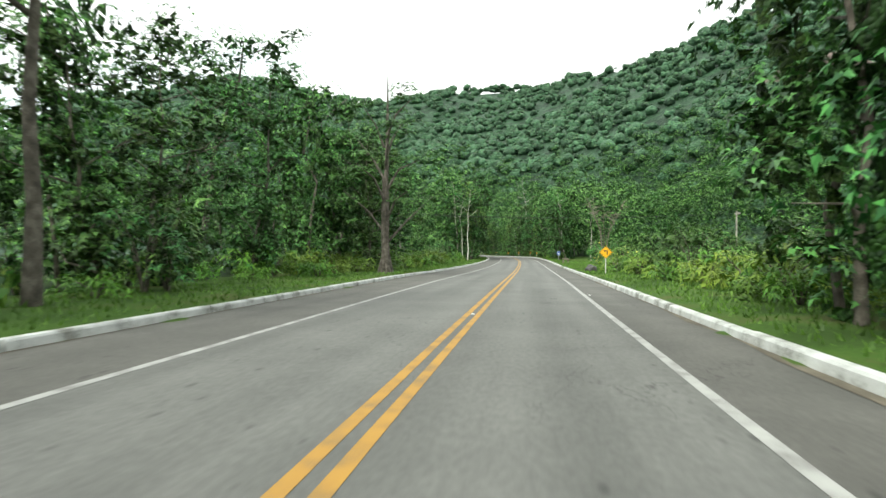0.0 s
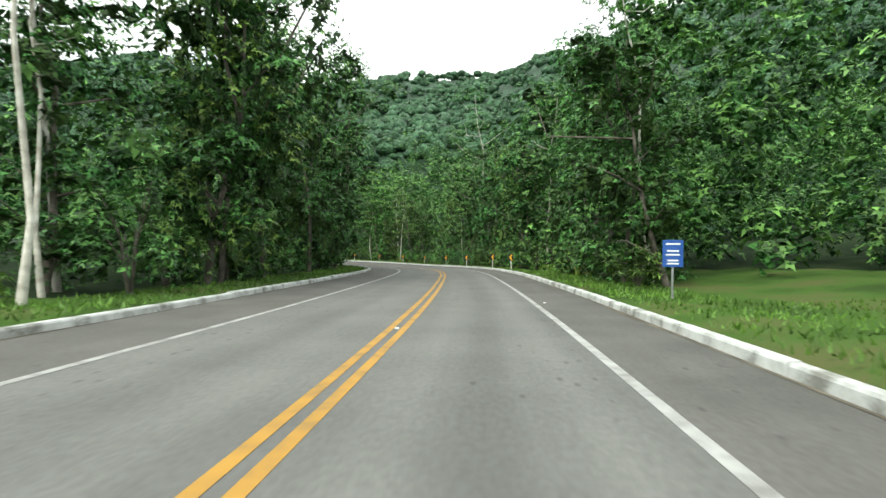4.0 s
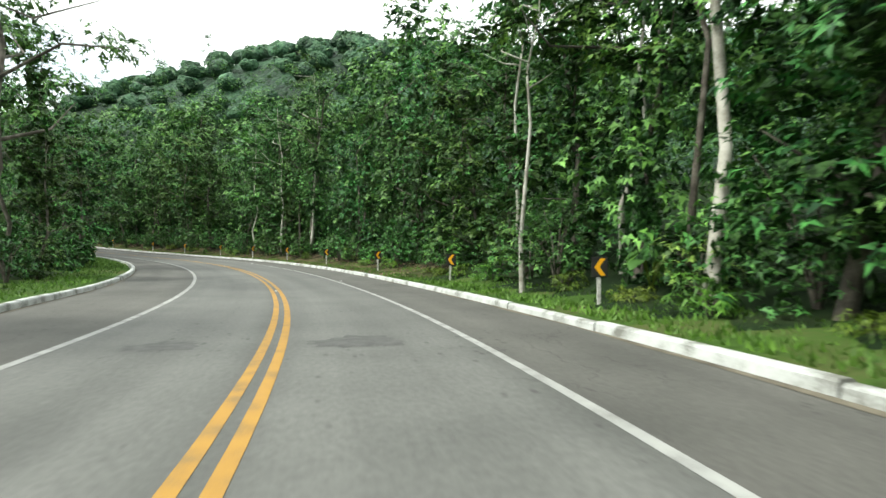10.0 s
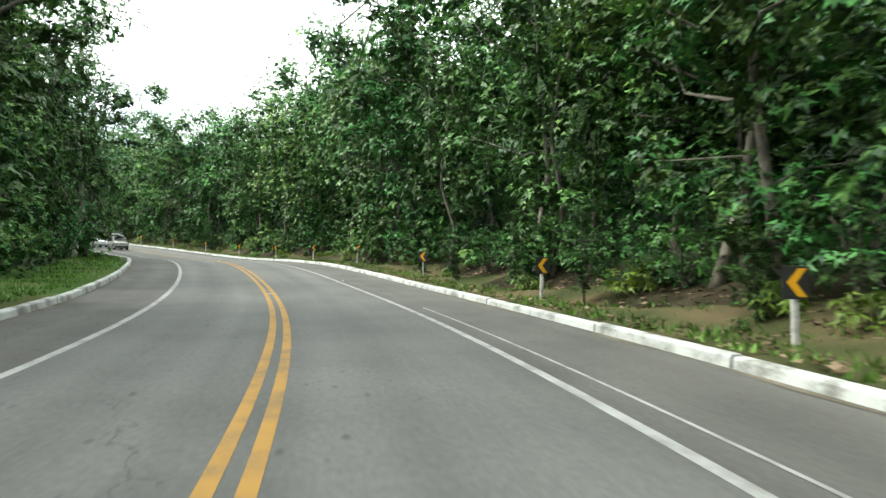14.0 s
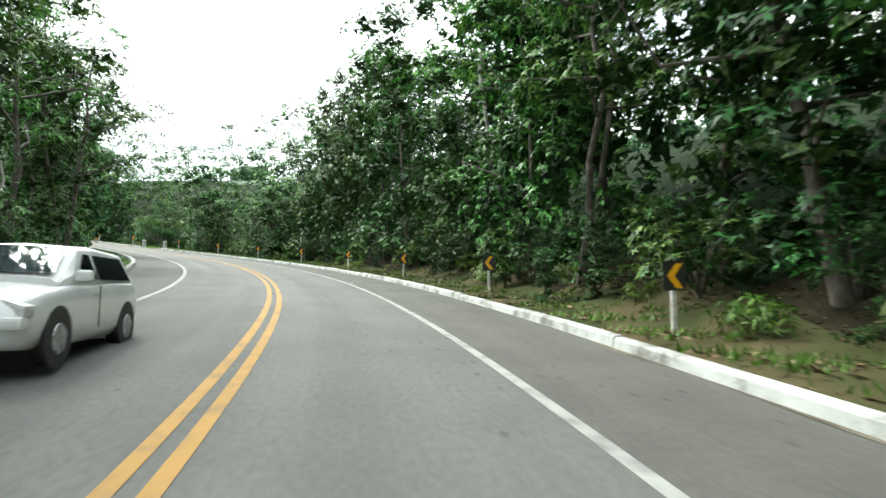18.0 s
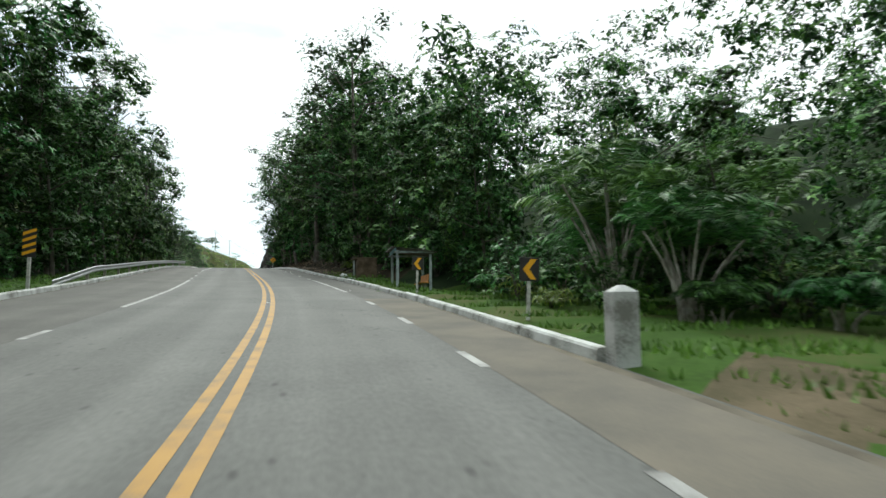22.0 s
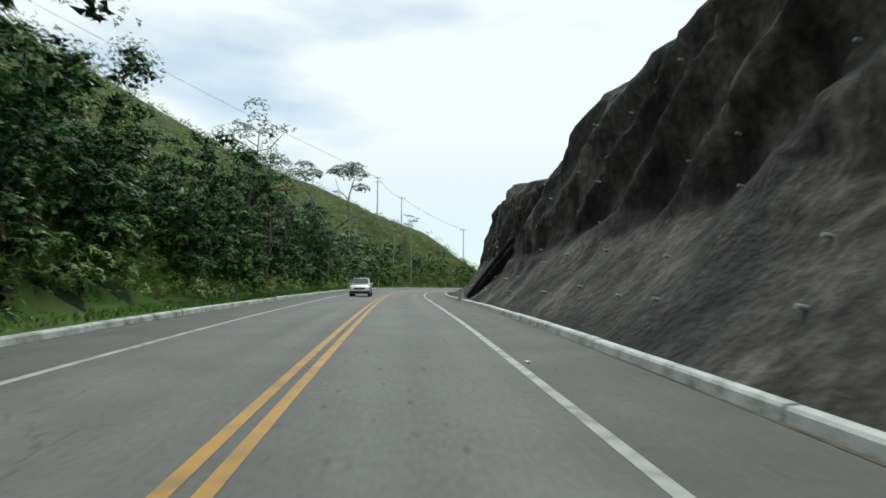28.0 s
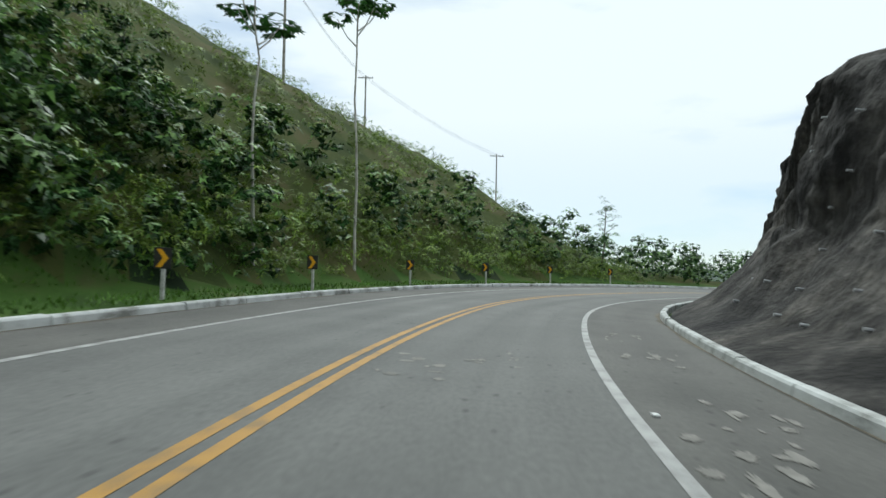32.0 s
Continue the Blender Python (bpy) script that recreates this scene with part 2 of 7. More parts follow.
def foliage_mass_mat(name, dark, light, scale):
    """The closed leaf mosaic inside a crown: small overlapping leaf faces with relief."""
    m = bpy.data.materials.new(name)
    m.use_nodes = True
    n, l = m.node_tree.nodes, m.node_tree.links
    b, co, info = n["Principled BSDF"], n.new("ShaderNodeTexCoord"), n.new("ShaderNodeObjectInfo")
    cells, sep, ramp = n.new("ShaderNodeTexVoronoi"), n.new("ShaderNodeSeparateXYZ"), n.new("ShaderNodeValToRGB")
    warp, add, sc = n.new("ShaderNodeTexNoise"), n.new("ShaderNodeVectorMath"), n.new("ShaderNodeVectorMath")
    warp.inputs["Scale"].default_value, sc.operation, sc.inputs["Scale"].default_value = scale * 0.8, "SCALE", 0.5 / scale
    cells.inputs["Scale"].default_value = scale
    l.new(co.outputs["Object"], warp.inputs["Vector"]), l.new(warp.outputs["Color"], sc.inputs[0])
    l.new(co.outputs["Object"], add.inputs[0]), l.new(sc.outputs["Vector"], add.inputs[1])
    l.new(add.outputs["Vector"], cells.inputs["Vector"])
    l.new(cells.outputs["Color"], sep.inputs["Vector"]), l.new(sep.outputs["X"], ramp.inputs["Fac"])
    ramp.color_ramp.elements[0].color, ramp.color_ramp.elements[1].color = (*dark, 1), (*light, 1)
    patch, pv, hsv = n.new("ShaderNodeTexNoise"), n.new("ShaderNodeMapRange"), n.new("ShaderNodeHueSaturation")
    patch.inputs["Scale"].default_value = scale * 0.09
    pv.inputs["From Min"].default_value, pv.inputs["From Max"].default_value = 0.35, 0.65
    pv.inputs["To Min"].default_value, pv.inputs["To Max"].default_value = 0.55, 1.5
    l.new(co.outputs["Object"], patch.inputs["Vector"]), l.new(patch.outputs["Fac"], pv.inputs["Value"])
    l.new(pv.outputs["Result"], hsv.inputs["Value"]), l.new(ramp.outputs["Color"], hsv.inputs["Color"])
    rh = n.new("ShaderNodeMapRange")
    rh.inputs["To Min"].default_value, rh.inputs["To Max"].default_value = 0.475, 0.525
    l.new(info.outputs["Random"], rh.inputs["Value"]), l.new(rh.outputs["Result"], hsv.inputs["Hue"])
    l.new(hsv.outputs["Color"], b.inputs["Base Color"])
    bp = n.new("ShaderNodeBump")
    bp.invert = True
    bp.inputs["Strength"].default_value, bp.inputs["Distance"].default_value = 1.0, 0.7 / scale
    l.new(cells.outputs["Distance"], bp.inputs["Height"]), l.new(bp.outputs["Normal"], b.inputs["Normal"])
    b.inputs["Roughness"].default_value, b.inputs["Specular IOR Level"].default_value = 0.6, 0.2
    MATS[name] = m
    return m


def asphalt_mat(name, colors, wear):
    """Worn asphalt: patches, pale wheel tracks, dark pits and fine cracks. UV holds metres across and along."""
    m = mat(name, colors, 0.5, 0.85, 0.35, 9, fine=70)
    n, l = m.node_tree.nodes, m.node_tree.links
    b = n["Principled BSDF"]
    base = b.inputs["Base Color"].links[0].from_socket
    uv, sep = n.new("ShaderNodeUVMap"), n.new("ShaderNodeSeparateXYZ")
    uv.uv_map = "along"
    l.new(uv.outputs["UV"], sep.inputs["Vector"])

    def node(op, a, c=None):
        q = n.new("ShaderNodeMath")
        q.operation = op
        for i, v in enumerate((a, c)):
            if v is not None:
                if isinstance(v, float):
                    q.inputs[i].default_value = v
                else:
                    l.new(v, q.inputs[i])
        return q.outputs[0]

    def tex(kind, scale, stretch=(1, 1, 1), detail=2.0, feature=None):
        mp, q = n.new("ShaderNodeMapping"), n.new("ShaderNodeTex" + kind)
        mp.inputs["Scale"].default_value = stretch
        q.inputs["Scale"].default_value = scale
        if kind == "Noise":
            q.inputs["Detail"].default_value = detail
        if feature:
            q.feature = feature
        l.new(uv.outputs["UV"], mp.inputs["Vector"])
        l.new(mp.outputs["Vector"], q.inputs["Vector"])
        return q, mp

    def ramp(fac, lo, hi, c0, c1):
        r = n.new("ShaderNodeMapRange")
        r.inputs["From Min"].default_value, r.inputs["From Max"].default_value = lo, hi
        r.inputs["To Min"].default_value, r.inputs["To Max"].default_value = c0, c1
        l.new(fac, r.inputs["Value"])
        return r.outputs["Result"]
    track = node("COSINE", node("MULTIPLY", sep.outputs["X"], 3.59))
    long_noise = tex("Noise", 0.9, (1.4, 0.05, 1), 4)[0].outputs["Fac"]
    band = node("MULTIPLY", ramp(track, -1.0, 1.0, 1.0 + 0.5 * wear, 1.0 - 0.5 * wear), ramp(long_noise, 0.3, 0.7, 1.0 - wear, 1.0 + wear))
    cells, _ = tex("Voronoi", 3.6, (1, 0.5, 1))
    where = tex("Noise", 0.5, (1, 0.3, 1), 3)[0].outputs["Fac"]
    pits = node("ADD", ramp(cells.outputs["Distance"], 0.07, 0.2, 0.55, 1.0), ramp(where, 0.40, 0.56, 0.6, 0.0))
    bent, mp = tex("Voronoi", 0.45, (1, 0.5, 1), feature="DISTANCE_TO_EDGE")
    wob, _ = tex("Noise", 1.3, detail=5)
    add = n.new("ShaderNodeVectorMath")
    add.operation = "ADD"
    l.new(mp.outputs["Vector"], add.inputs[0]), l.new(wob.outputs["Color"], add.inputs[1])
    l.new(add.outputs["Vector"], bent.inputs["Vector"])
    some = tex("Noise", 0.13, (1, 0.5, 1), 2)[0].outputs["Fac"]
    crack = node("ADD", ramp(bent.outputs["Distance"], 0.002, 0.006, 0.6, 1.0), ramp(some, 0.38, 0.46, 0.0, 0.6))
    speck = ramp(tex("Noise", 14.0, (1, 0.6, 1), 6)[0].outputs["Fac"], 0.3, 0.7, 0.86, 1.14)
    band = node("MULTIPLY", band, speck)
    total = node("MULTIPLY", band, node("MULTIPLY", node("MINIMUM", pits, 1.0), node("MINIMUM", crack, 1.0)))
    mix = n.new("ShaderNodeVectorMath")
    mix.operation = "SCALE"
    l.new(base, mix.inputs[0]), l.new(total, mix.inputs["Scale"])
    l.new(mix.outputs["Vector"], b.inputs["Base Color"])
    return m


ASPHALT = asphalt_mat("asphalt", [(0.100, 0.100, 0.094), (0.113, 0.113, 0.106), (0.126, 0.126, 0.118)], 0.15)
SHOULDER = asphalt_mat("shoulder_asphalt", [(0.071, 0.069, 0.062), (0.087, 0.084, 0.076), (0.101, 0.097, 0.088)], 0.12)
YELLOW = mat("yellow_paint", [(0.221, 0.135, 0.041), (0.344, 0.184, 0.029), (0.377, 0.205, 0.029)], 2.5, 0.7, 0.2, 8, fine=60)
WHITE_LINE = mat("white_line_paint", [(0.185, 0.181, 0.172), (0.302, 0.302, 0.290), (0.370, 0.370, 0.353)], 2.5, 0.7, 0.2, 8, fine=60)
KERB = mat("whitewashed_concrete", [(0.18, 0.18, 0.16), (0.45, 0.46, 0.445), (0.56, 0.575, 0.56)], 1.6, 0.8, 0.5, 8, fine=25, island=0.06)
GRASS_GROUND = mat("verge_soil_and_grass", [(0.032, 0.06, 0.014), (0.05, 0.098, 0.019), (0.078, 0.088, 0.032)], 0.35, 0.95, 0.6, 8, fine=9, spec=0.08)
BARK = mat("bark", [(0.045, 0.038, 0.03), (0.09, 0.078, 0.062), (0.17, 0.15, 0.125)], 3.0, 0.9, 0.6, 6, fine=22, obj=True, island=0.3)
PALE_BARK = mat("pale_bark", [(0.25, 0.23, 0.19), (0.42, 0.40, 0.35), (0.55, 0.53, 0.48)], 2.0, 0.85, 0.4, 6, fine=25, obj=True)
LEAF = leaf_mat("leaves", (0.013, 0.042, 0.011), (0.100, 0.240, 0.052))
LEAF_BRIGHT = leaf_mat("bright_leaves", (0.025, 0.07, 0.014), (0.150, 0.305, 0.058))
FERN = leaf_mat("fern_leaves", (0.05, 0.11, 0.012), (0.165, 0.28, 0.036))
# Leaves inside the crowns: the inner shade is put into these darker greens.
SHADE_MASS = foliage_mass_mat("inner_foliage", (0.005, 0.015, 0.004), (0.042, 0.098, 0.019), 11.0)
SHADE_MASS_BACK = foliage_mass_mat("inner_forest_foliage", (0.007, 0.02, 0.006), (0.058, 0.13, 0.026), 5.0)
# Mountain crowns: distance haze is put into the colour as a bluer green.
HAZE_MASS = foliage_mass_mat("mountain_foliage", (0.020, 0.054, 0.028), (0.072, 0.145, 0.068), 1.1)
# Ground between the mountain crowns: their shade is painted as a darker green.
SHADE_SLOPE = foliage_mass_mat("deep_mountain_foliage", (0.010, 0.028, 0.014), (0.038, 0.082, 0.038), 0.8)
ROCK = mat("sprayed_concrete", [(0.022, 0.021, 0.02), (0.048, 0.045, 0.041), (0.085, 0.078, 0.068)], 0.35, 0.9, 1.0, 14, fine=3, spec=0.2)


def weathered_rock():
    """Water streaks down the face, blotches and coarse relief on the sprayed concrete."""
    n, l = ROCK.node_tree.nodes, ROCK.node_tree.links
    b = n["Principled BSDF"]
    base, old = b.inputs["Base Color"].links[0].from_socket, b.inputs["Normal"].links[0].from_socket
    co, total = n.new("ShaderNodeTexCoord"), None
    for scale, stretch, lo, hi, a, c in ((1.3, (1, 1, 0.1), 0.42, 0.62, 1.2, 0.5), (0.5, (1, 1, 0.5), 0.4, 0.62, 0.7, 1.35), (5.0, (1, 1, 0.6), 0.4, 0.65, 0.75, 1.25)):
        mp, tx, rg = n.new("ShaderNodeMapping"), n.new("ShaderNodeTexNoise"), n.new("ShaderNodeMapRange")
        mp.inputs["Scale"].default_value, tx.inputs["Scale"].default_value, tx.inputs["Detail"].default_value = stretch, scale, 8.0
        rg.inputs["From Min"].default_value, rg.inputs["From Max"].default_value = lo, hi
        rg.inputs["To Min"].default_value, rg.inputs["To Max"].default_value = a, c
        l.new(co.outputs["Object"], mp.inputs["Vector"]), l.new(mp.outputs["Vector"], tx.inputs["Vector"]), l.new(tx.outputs["Fac"], rg.inputs["Value"])
        if total:
            mul = n.new("ShaderNodeMath")
            mul.operation = "MULTIPLY"
            l.new(total, mul.inputs[0]), l.new(rg.outputs["Result"], mul.inputs[1])
            total = mul.outputs[0]
        else:
            total = rg.outputs["Result"]
    sc, bp = n.new("ShaderNodeVectorMath"), n.new("ShaderNodeBump")
    sc.operation = "SCALE"
    l.new(base, sc.inputs[0]), l.new(total, sc.inputs["Scale"]), l.new(sc.outputs["Vector"], b.inputs["Base Color"])
    bp.inputs["Strength"].default_value, bp.inputs["Distance"].default_value = 0.9, 0.12
    l.new(tx.outputs["Fac"], bp.inputs["Height"]), l.new(old, bp.inputs["Normal"]), l.new(bp.outputs["Normal"], b.inputs["Normal"])


weathered_rock()
SIGN_YELLOW = mat("sign_yellow", [(0.75, 0.36, 0.01), (0.85, 0.42, 0.01)], 2.0, 0.45, 0, 4)
SIGN_BLACK = mat("sign_black", [(0.012, 0.012, 0.012), (0.03, 0.028, 0.025)], 2.0, 0.5, 0, 4)
GREY_WOOD = mat("weathered_wood", [(0.16, 0.14, 0.115), (0.30, 0.28, 0.24), (0.40, 0.38, 0.34)], 4.0, 0.85, 0.4, 6, fine=40)


# ------------------------------------------------------------------ helpers
def mesh_of(name, verts, faces, material=None, smooth=False):
    me = bpy.data.meshes.new(name)
    me.from_pydata([tuple(map(float, v)) for v in verts], [], [tuple(map(int, f)) for f in faces])
    if material:
        me.materials.append(material)
    if smooth:
        me.shade_smooth()
    return me


def quick_mesh(name, verts, faces, material=None, smooth=False):
    """The same from numpy arrays in which all faces have one corner count."""
    me = bpy.data.meshes.new(name)
    k = faces.shape[1]
    me.vertices.add(len(verts)), me.loops.add(faces.size), me.polygons.add(len(faces))
    me.vertices.foreach_set("co", verts.astype(np.float32).ravel())
    me.loops.foreach_set("vertex_index", faces.astype(np.int32).ravel())
    me.polygons.foreach_set("loop_start", np.arange(0, faces.size, k, dtype=np.int32))
    if material:
        me.materials.append(material)
    me.update(calc_edges=True)
    if smooth:
        me.shade_smooth()
    return me


def part(name, bm, material, parent, label=""):
    me = bpy.data.meshes.new(name)
    bm.to_mesh(me)
    bm.free()
    if material:
        me.materials.append(material)
    ob = new(name, me)
    ob.parent = parent
    return tagged(ob, label)


def box(sx, sy, sz, at=(0, 0, 0), bevel=0.0, rot=None):
    bm = bmesh.new()
    bmesh.ops.create_cube(bm, size=1)
    bmesh.ops.scale(bm, vec=(sx, sy, sz), verts=bm.verts)
    if bevel:
        bmesh.ops.bevel(bm, geom=bm.edges[:], offset=bevel, segments=2, affect="EDGES", profile=0.6)
    if rot:
        bmesh.ops.rotate(bm, cent=(0, 0, 0), matrix=Euler([radians(a) for a in rot]).to_matrix(), verts=bm.verts)
    bmesh.ops.translate(bm, vec=at, verts=bm.verts)
    return bm


def tube(points, radii, sides=8):
    """A tapered tube along points, as verts and quads."""
    pts = [Vector(p) for p in points]
    vs, fs = [], []
    for i, p in enumerate(pts):
        d = (pts[min(i + 1, len(pts) - 1)] - pts[max(i - 1, 0)]).normalized()
        a = d.orthogonal().normalized()
        if i:
            a = (prev - d * prev.dot(d)).normalized()
        prev = a
        b = d.cross(a)
        for k in range(sides):
            w = 2 * math.pi * k / sides
            vs.append(p + radii[i] * (math.cos(w) * a + math.sin(w) * b))
        if i:
            o = (i - 1) * sides
            fs += [(o + k, o + (k + 1) % sides, o + sides + (k + 1) % sides, o + sides + k) for k in range(sides)]
    return vs, fs


def thing(name, m, label, category, group="", kind=""):
    ob = new(name)
    ob.matrix_world = m
    return tagged(ob, label, category, group, kind)


# ------------------------------------------------------------------ the road's line
# Centre of the double yellow line; u is a station number, about 16 m each.
ROAD_U = [-3.0, -1.0, 0.0, 1.0, 2.0, 3.5, 4.2, 4.8, 5.4, 6.0, 7.0, 8.0, 9.0, 10.0, 11.0, 12.0, 13.0, 14.5, 15.0, 15.5, 16.0, 16.5, 17.0, 18.0, 19.0, 20.0, 21.0, 22.0, 23.0, 24.0, 25.0, 26.0, 27.0, 27.7, 28.5, 30.0, 31.0, 32.0, 32.7, 33.2, 33.7, 34.3, 35.0, 35.7, 36.4, 37.1]
ROAD_X = [-9.95, -3.75, -0.65, 3.21, 6.91, 11.93, 14.06, 15.59, 16.81, 17.63, 16.43, 12.36, 5.43, -4.72, -18.15, -33.09, -49.87, -78.06, -88.18, -98.41, -108.71, -119.04, -129.4, -149.87, -169.79, -188.65, -205.39, -219.49, -231.78, -242.66, -253.55, -264.71, -276.03, -284.27, -294.05, -312.83, -326.11, -340.75, -349.75, -356.15, -363.15, -372.35, -383.35, -395.35, -407.35, -418.35]
ROAD_Y = [-62.42, -17.92, 4.58, 31.15, 56.6, 92.64, 108.41, 121.48, 134.21, 146.71, 167.63, 188.29, 208.38, 227.39, 244.73, 258.78, 270.03, 282.01, 284.39, 286.1, 287.15, 287.53, 287.2, 284.05, 277.68, 267.81, 254.65, 238.69, 221.03, 202.6, 183.54, 163.43, 142.42, 127.22, 109.67, 76.55, 55.38, 35.29, 25.89, 20.59, 16.59, 13.19, 11.19, 11.19, 12.99, 16.99]
ROAD_Z = [2.78, 1.01, 0.07, -0.97, -2.0, -3.25, -3.67, -3.98, -4.28, -4.59, -5.26, -5.95, -6.39, -6.74, -6.89, -6.73, -6.54, -6.02, -5.63, -5.07, -4.62, -4.39, -4.12, -2.96, -1.54, -0.03, 1.58, 3.36, 5.19, 7.05, 8.89, 10.32, 11.3, 11.72, 11.95, 11.79, 11.65, 11.43, 11.35, 11.28, 11.21, 11.06, 10.86, 10.56, 10.26, 9.93]


def spline(u, xs, ys):
    """Natural cubic spline through (xs, ys)."""
    xs, ys = np.array(xs, float), np.array(ys, float)
    n, h = len(xs), np.diff(xs)
    a, r = np.eye(n), np.zeros(n)
    for i in range(1, n - 1):
        a[i, i - 1], a[i, i], a[i, i + 1] = h[i - 1], 2 * (h[i - 1] + h[i]), h[i]
        r[i] = 6 * ((ys[i + 1] - ys[i]) / h[i] - (ys[i] - ys[i - 1]) / h[i - 1])
    m = np.linalg.solve(a, r)
    i = np.clip(np.searchsorted(xs, u) - 1, 0, n - 2)
    A, B = xs[i + 1] - u, u - xs[i]
    return (m[i] * A**3 + m[i + 1] * B**3) / (6 * h[i]) + (ys[i] / h[i] - m[i] * h[i] / 6) * A + (ys[i + 1] / h[i] - m[i + 1] * h[i] / 6) * B


US = np.arange(-3, 37.1, 0.0625)          # about every metre
RX, RY, RZ = spline(US, ROAD_U, ROAD_X), spline(US, ROAD_U, ROAD_Y), spline(US, ROAD_U, ROAD_Z)
_dx, _dy = np.gradient(RX), np.gradient(RY)
_l = np.hypot(_dx, _dy)
NX, NY = _dy / _l, -_dx / _l               # to the right of travel
HEAD = np.degrees(np.unwrap(np.arctan2(-_dx, _dy)))
KERB_R = ([-3, 0, 1.2, 3.1, 5.5, 6.15, 7.1, 9.1, 10.1, 12.1, 14.1, 17.1, 18.6, 20.1, 21, 22.2, 24, 26, 29.1, 31.1, 32, 37], [5.0, 5.1, 5.32, 5.68, 5.5, 5.48, 6.15, 6.17, 6.23, 6.05, 6.55, 5.96, 5.95, 6.05, 5.8, 5.0, 4.57, 4.95, 5.55, 6.12, 6.4, 6.4])
KERB_L = ([-3, 0.1, 1.25, 3.3, 6.3, 7.5, 9.5, 10.7, 12.8, 14.5, 17.8, 19.1, 20.7, 21.75, 22.83, 23.5, 24.7, 25.1, 25.7, 26.4, 29.4, 31.3, 37], [6.2, 6.5, 7.15, 6.6, 6.05, 6.12, 6.4, 6.95, 6.4, 5.76, 6.35, 6.05, 6.5, 7.5, 8.2, 8.1, 7.85, 7.4, 6.1, 5.84, 5.97, 5.8, 6.0])


BANK = ([-3, 29, 30, 31, 32, 37], [0, 0, -.018, -.03, -.04, -.04])


def cross_fall(u, d):
    """Height added by the road's cross fall in its bends."""
    return np.interp(u, *BANK) * (np.clip(d, -10, 9) - 1.5)


LINE_C = ([-3, 0, 1.05, 2, 3.1, 4.5, 6.1, 7.1, 9.1, 10.1, 12.1, 14.1, 17.1, 18.6, 20.1, 22.1, 24.1, 26.1, 29.1, 31, 37], [-0.15, -0.12, 0.0, 0.1, 0.18, 0.1, -0.01, 0.02, -0.06, -0.04, 0, 0.05, -0.03, 0.02, 0, -0.02, -0.05, 0.03, 0.04, 0.14, 0.15])
LINE_R = ([-3, 0, 1.1, 3.1, 4.7, 6.1, 7.1, 9.1, 10.1, 12.1, 14.1, 17.1, 18.6, 20.1, 22.1, 24.1, 26.1, 29.1, 31.1, 32, 37], [3.2, 3.27, 3.56, 3.77, 3.5, 3.3, 3.56, 3.49, 3.42, 3.47, 3.64, 3.44, 3.38, 3.61, 3.3, 3.03, 3.1, 3.49, 3.79, 3.9, 3.9])
LINE_L = ([-3, 0, 1.1, 3.1, 6.1, 7.2, 9.2, 10.3, 12.3, 14.2, 17.4, 18.8, 20.3, 22.4, 23, 24.4, 25.2, 26.2, 29.2, 31.2, 37], [3.7, 3.75, 4.06, 3.77, 3.49, 3.3, 3.36, 3.44, 3.33, 3.25, 3.58, 3.43, 3.83, 4.05, 3.98, 4.1, 3.5, 3.36, 3.72, 3.82, 3.8])


def edge_r(u):
    return np.interp(u, *LINE_R) - 0.075


def edge_l(u):
    return -np.interp(u, *LINE_L) - 0.075


def centre(u):
    return np.interp(u, *LINE_C)


def kr(u):
    return np.interp(u, *KERB_R)


def kl(u):
    return np.interp(u, *KERB_L)


def place(u, d, z=0.0):
    """World place at station u, d metres right of the yellow line, z over the road."""
    i = np.interp(u, US, np.arange(len(US)))
    f = lambda a: float(np.interp(i, np.arange(len(US)), a))  # noqa: E731
    return Vector((f(RX) + d * f(NX), f(RY) + d * f(NY), f(RZ) + z + float(cross_fall(u, d))))


def heading(u):
    return float(np.interp(u, US, HEAD))


def lerp_table(u, rows):
    rows = np.array(rows, float)
    return [np.interp(u, rows[:, 0], rows[:, k]) for k in range(1, rows.shape[1])]


# station, flat verge, slope, highest rise over the road
SIDE_R = [(-3, 8, .03, 3), (4, 9, .05, 4), (5, 4.5, .06, 4), (6, 2.5, .1, 6), (9, 3.2, .14, 8), (12, 2.5, .25, 12), (14, 2.5, .4, 18), (16, 3.0, .5, 26), (20, 2.6, .45, 28), (21, 4, .35, 26), (21.6, 14, .3, 24), (22.3, 14, .3, 26), (23, 6.5, .4, 26), (24, 2.5, .45, 26), (26.5, 2.5, .55, 22), (27.3, 2.2, .9, 16), (28, 4, .7, 9), (29, 5, .6, 6), (31, 6, .6, 6), (32, 5, .6, 5), (33, 4, .5, 4), (34, 2, .2, 1), (37, 2, .05, 1)]
SIDE_L = [(-3, 9, .02, 2), (4, 6, .02, 2), (6, 3, .06, 3), (9, 4, .05, 3), (16, 4, .04, 4), (20, 4, .1, 6), (21.5, 3, -.1, -2), (24, 3, -.1, -2), (24.8, 3, .2, 8), (26, 3, .7, 24), (27.5, 3, .95, 34), (30, 3.2, 1.15, 38), (33, 3.2, 1.2, 33), (34, 3.2, 1.05, 29), (35, 3.2, .72, 22), (35.5, 3, .3, 6), (36.2, 3, .02, .5), (37, 3, -.05, -2)]


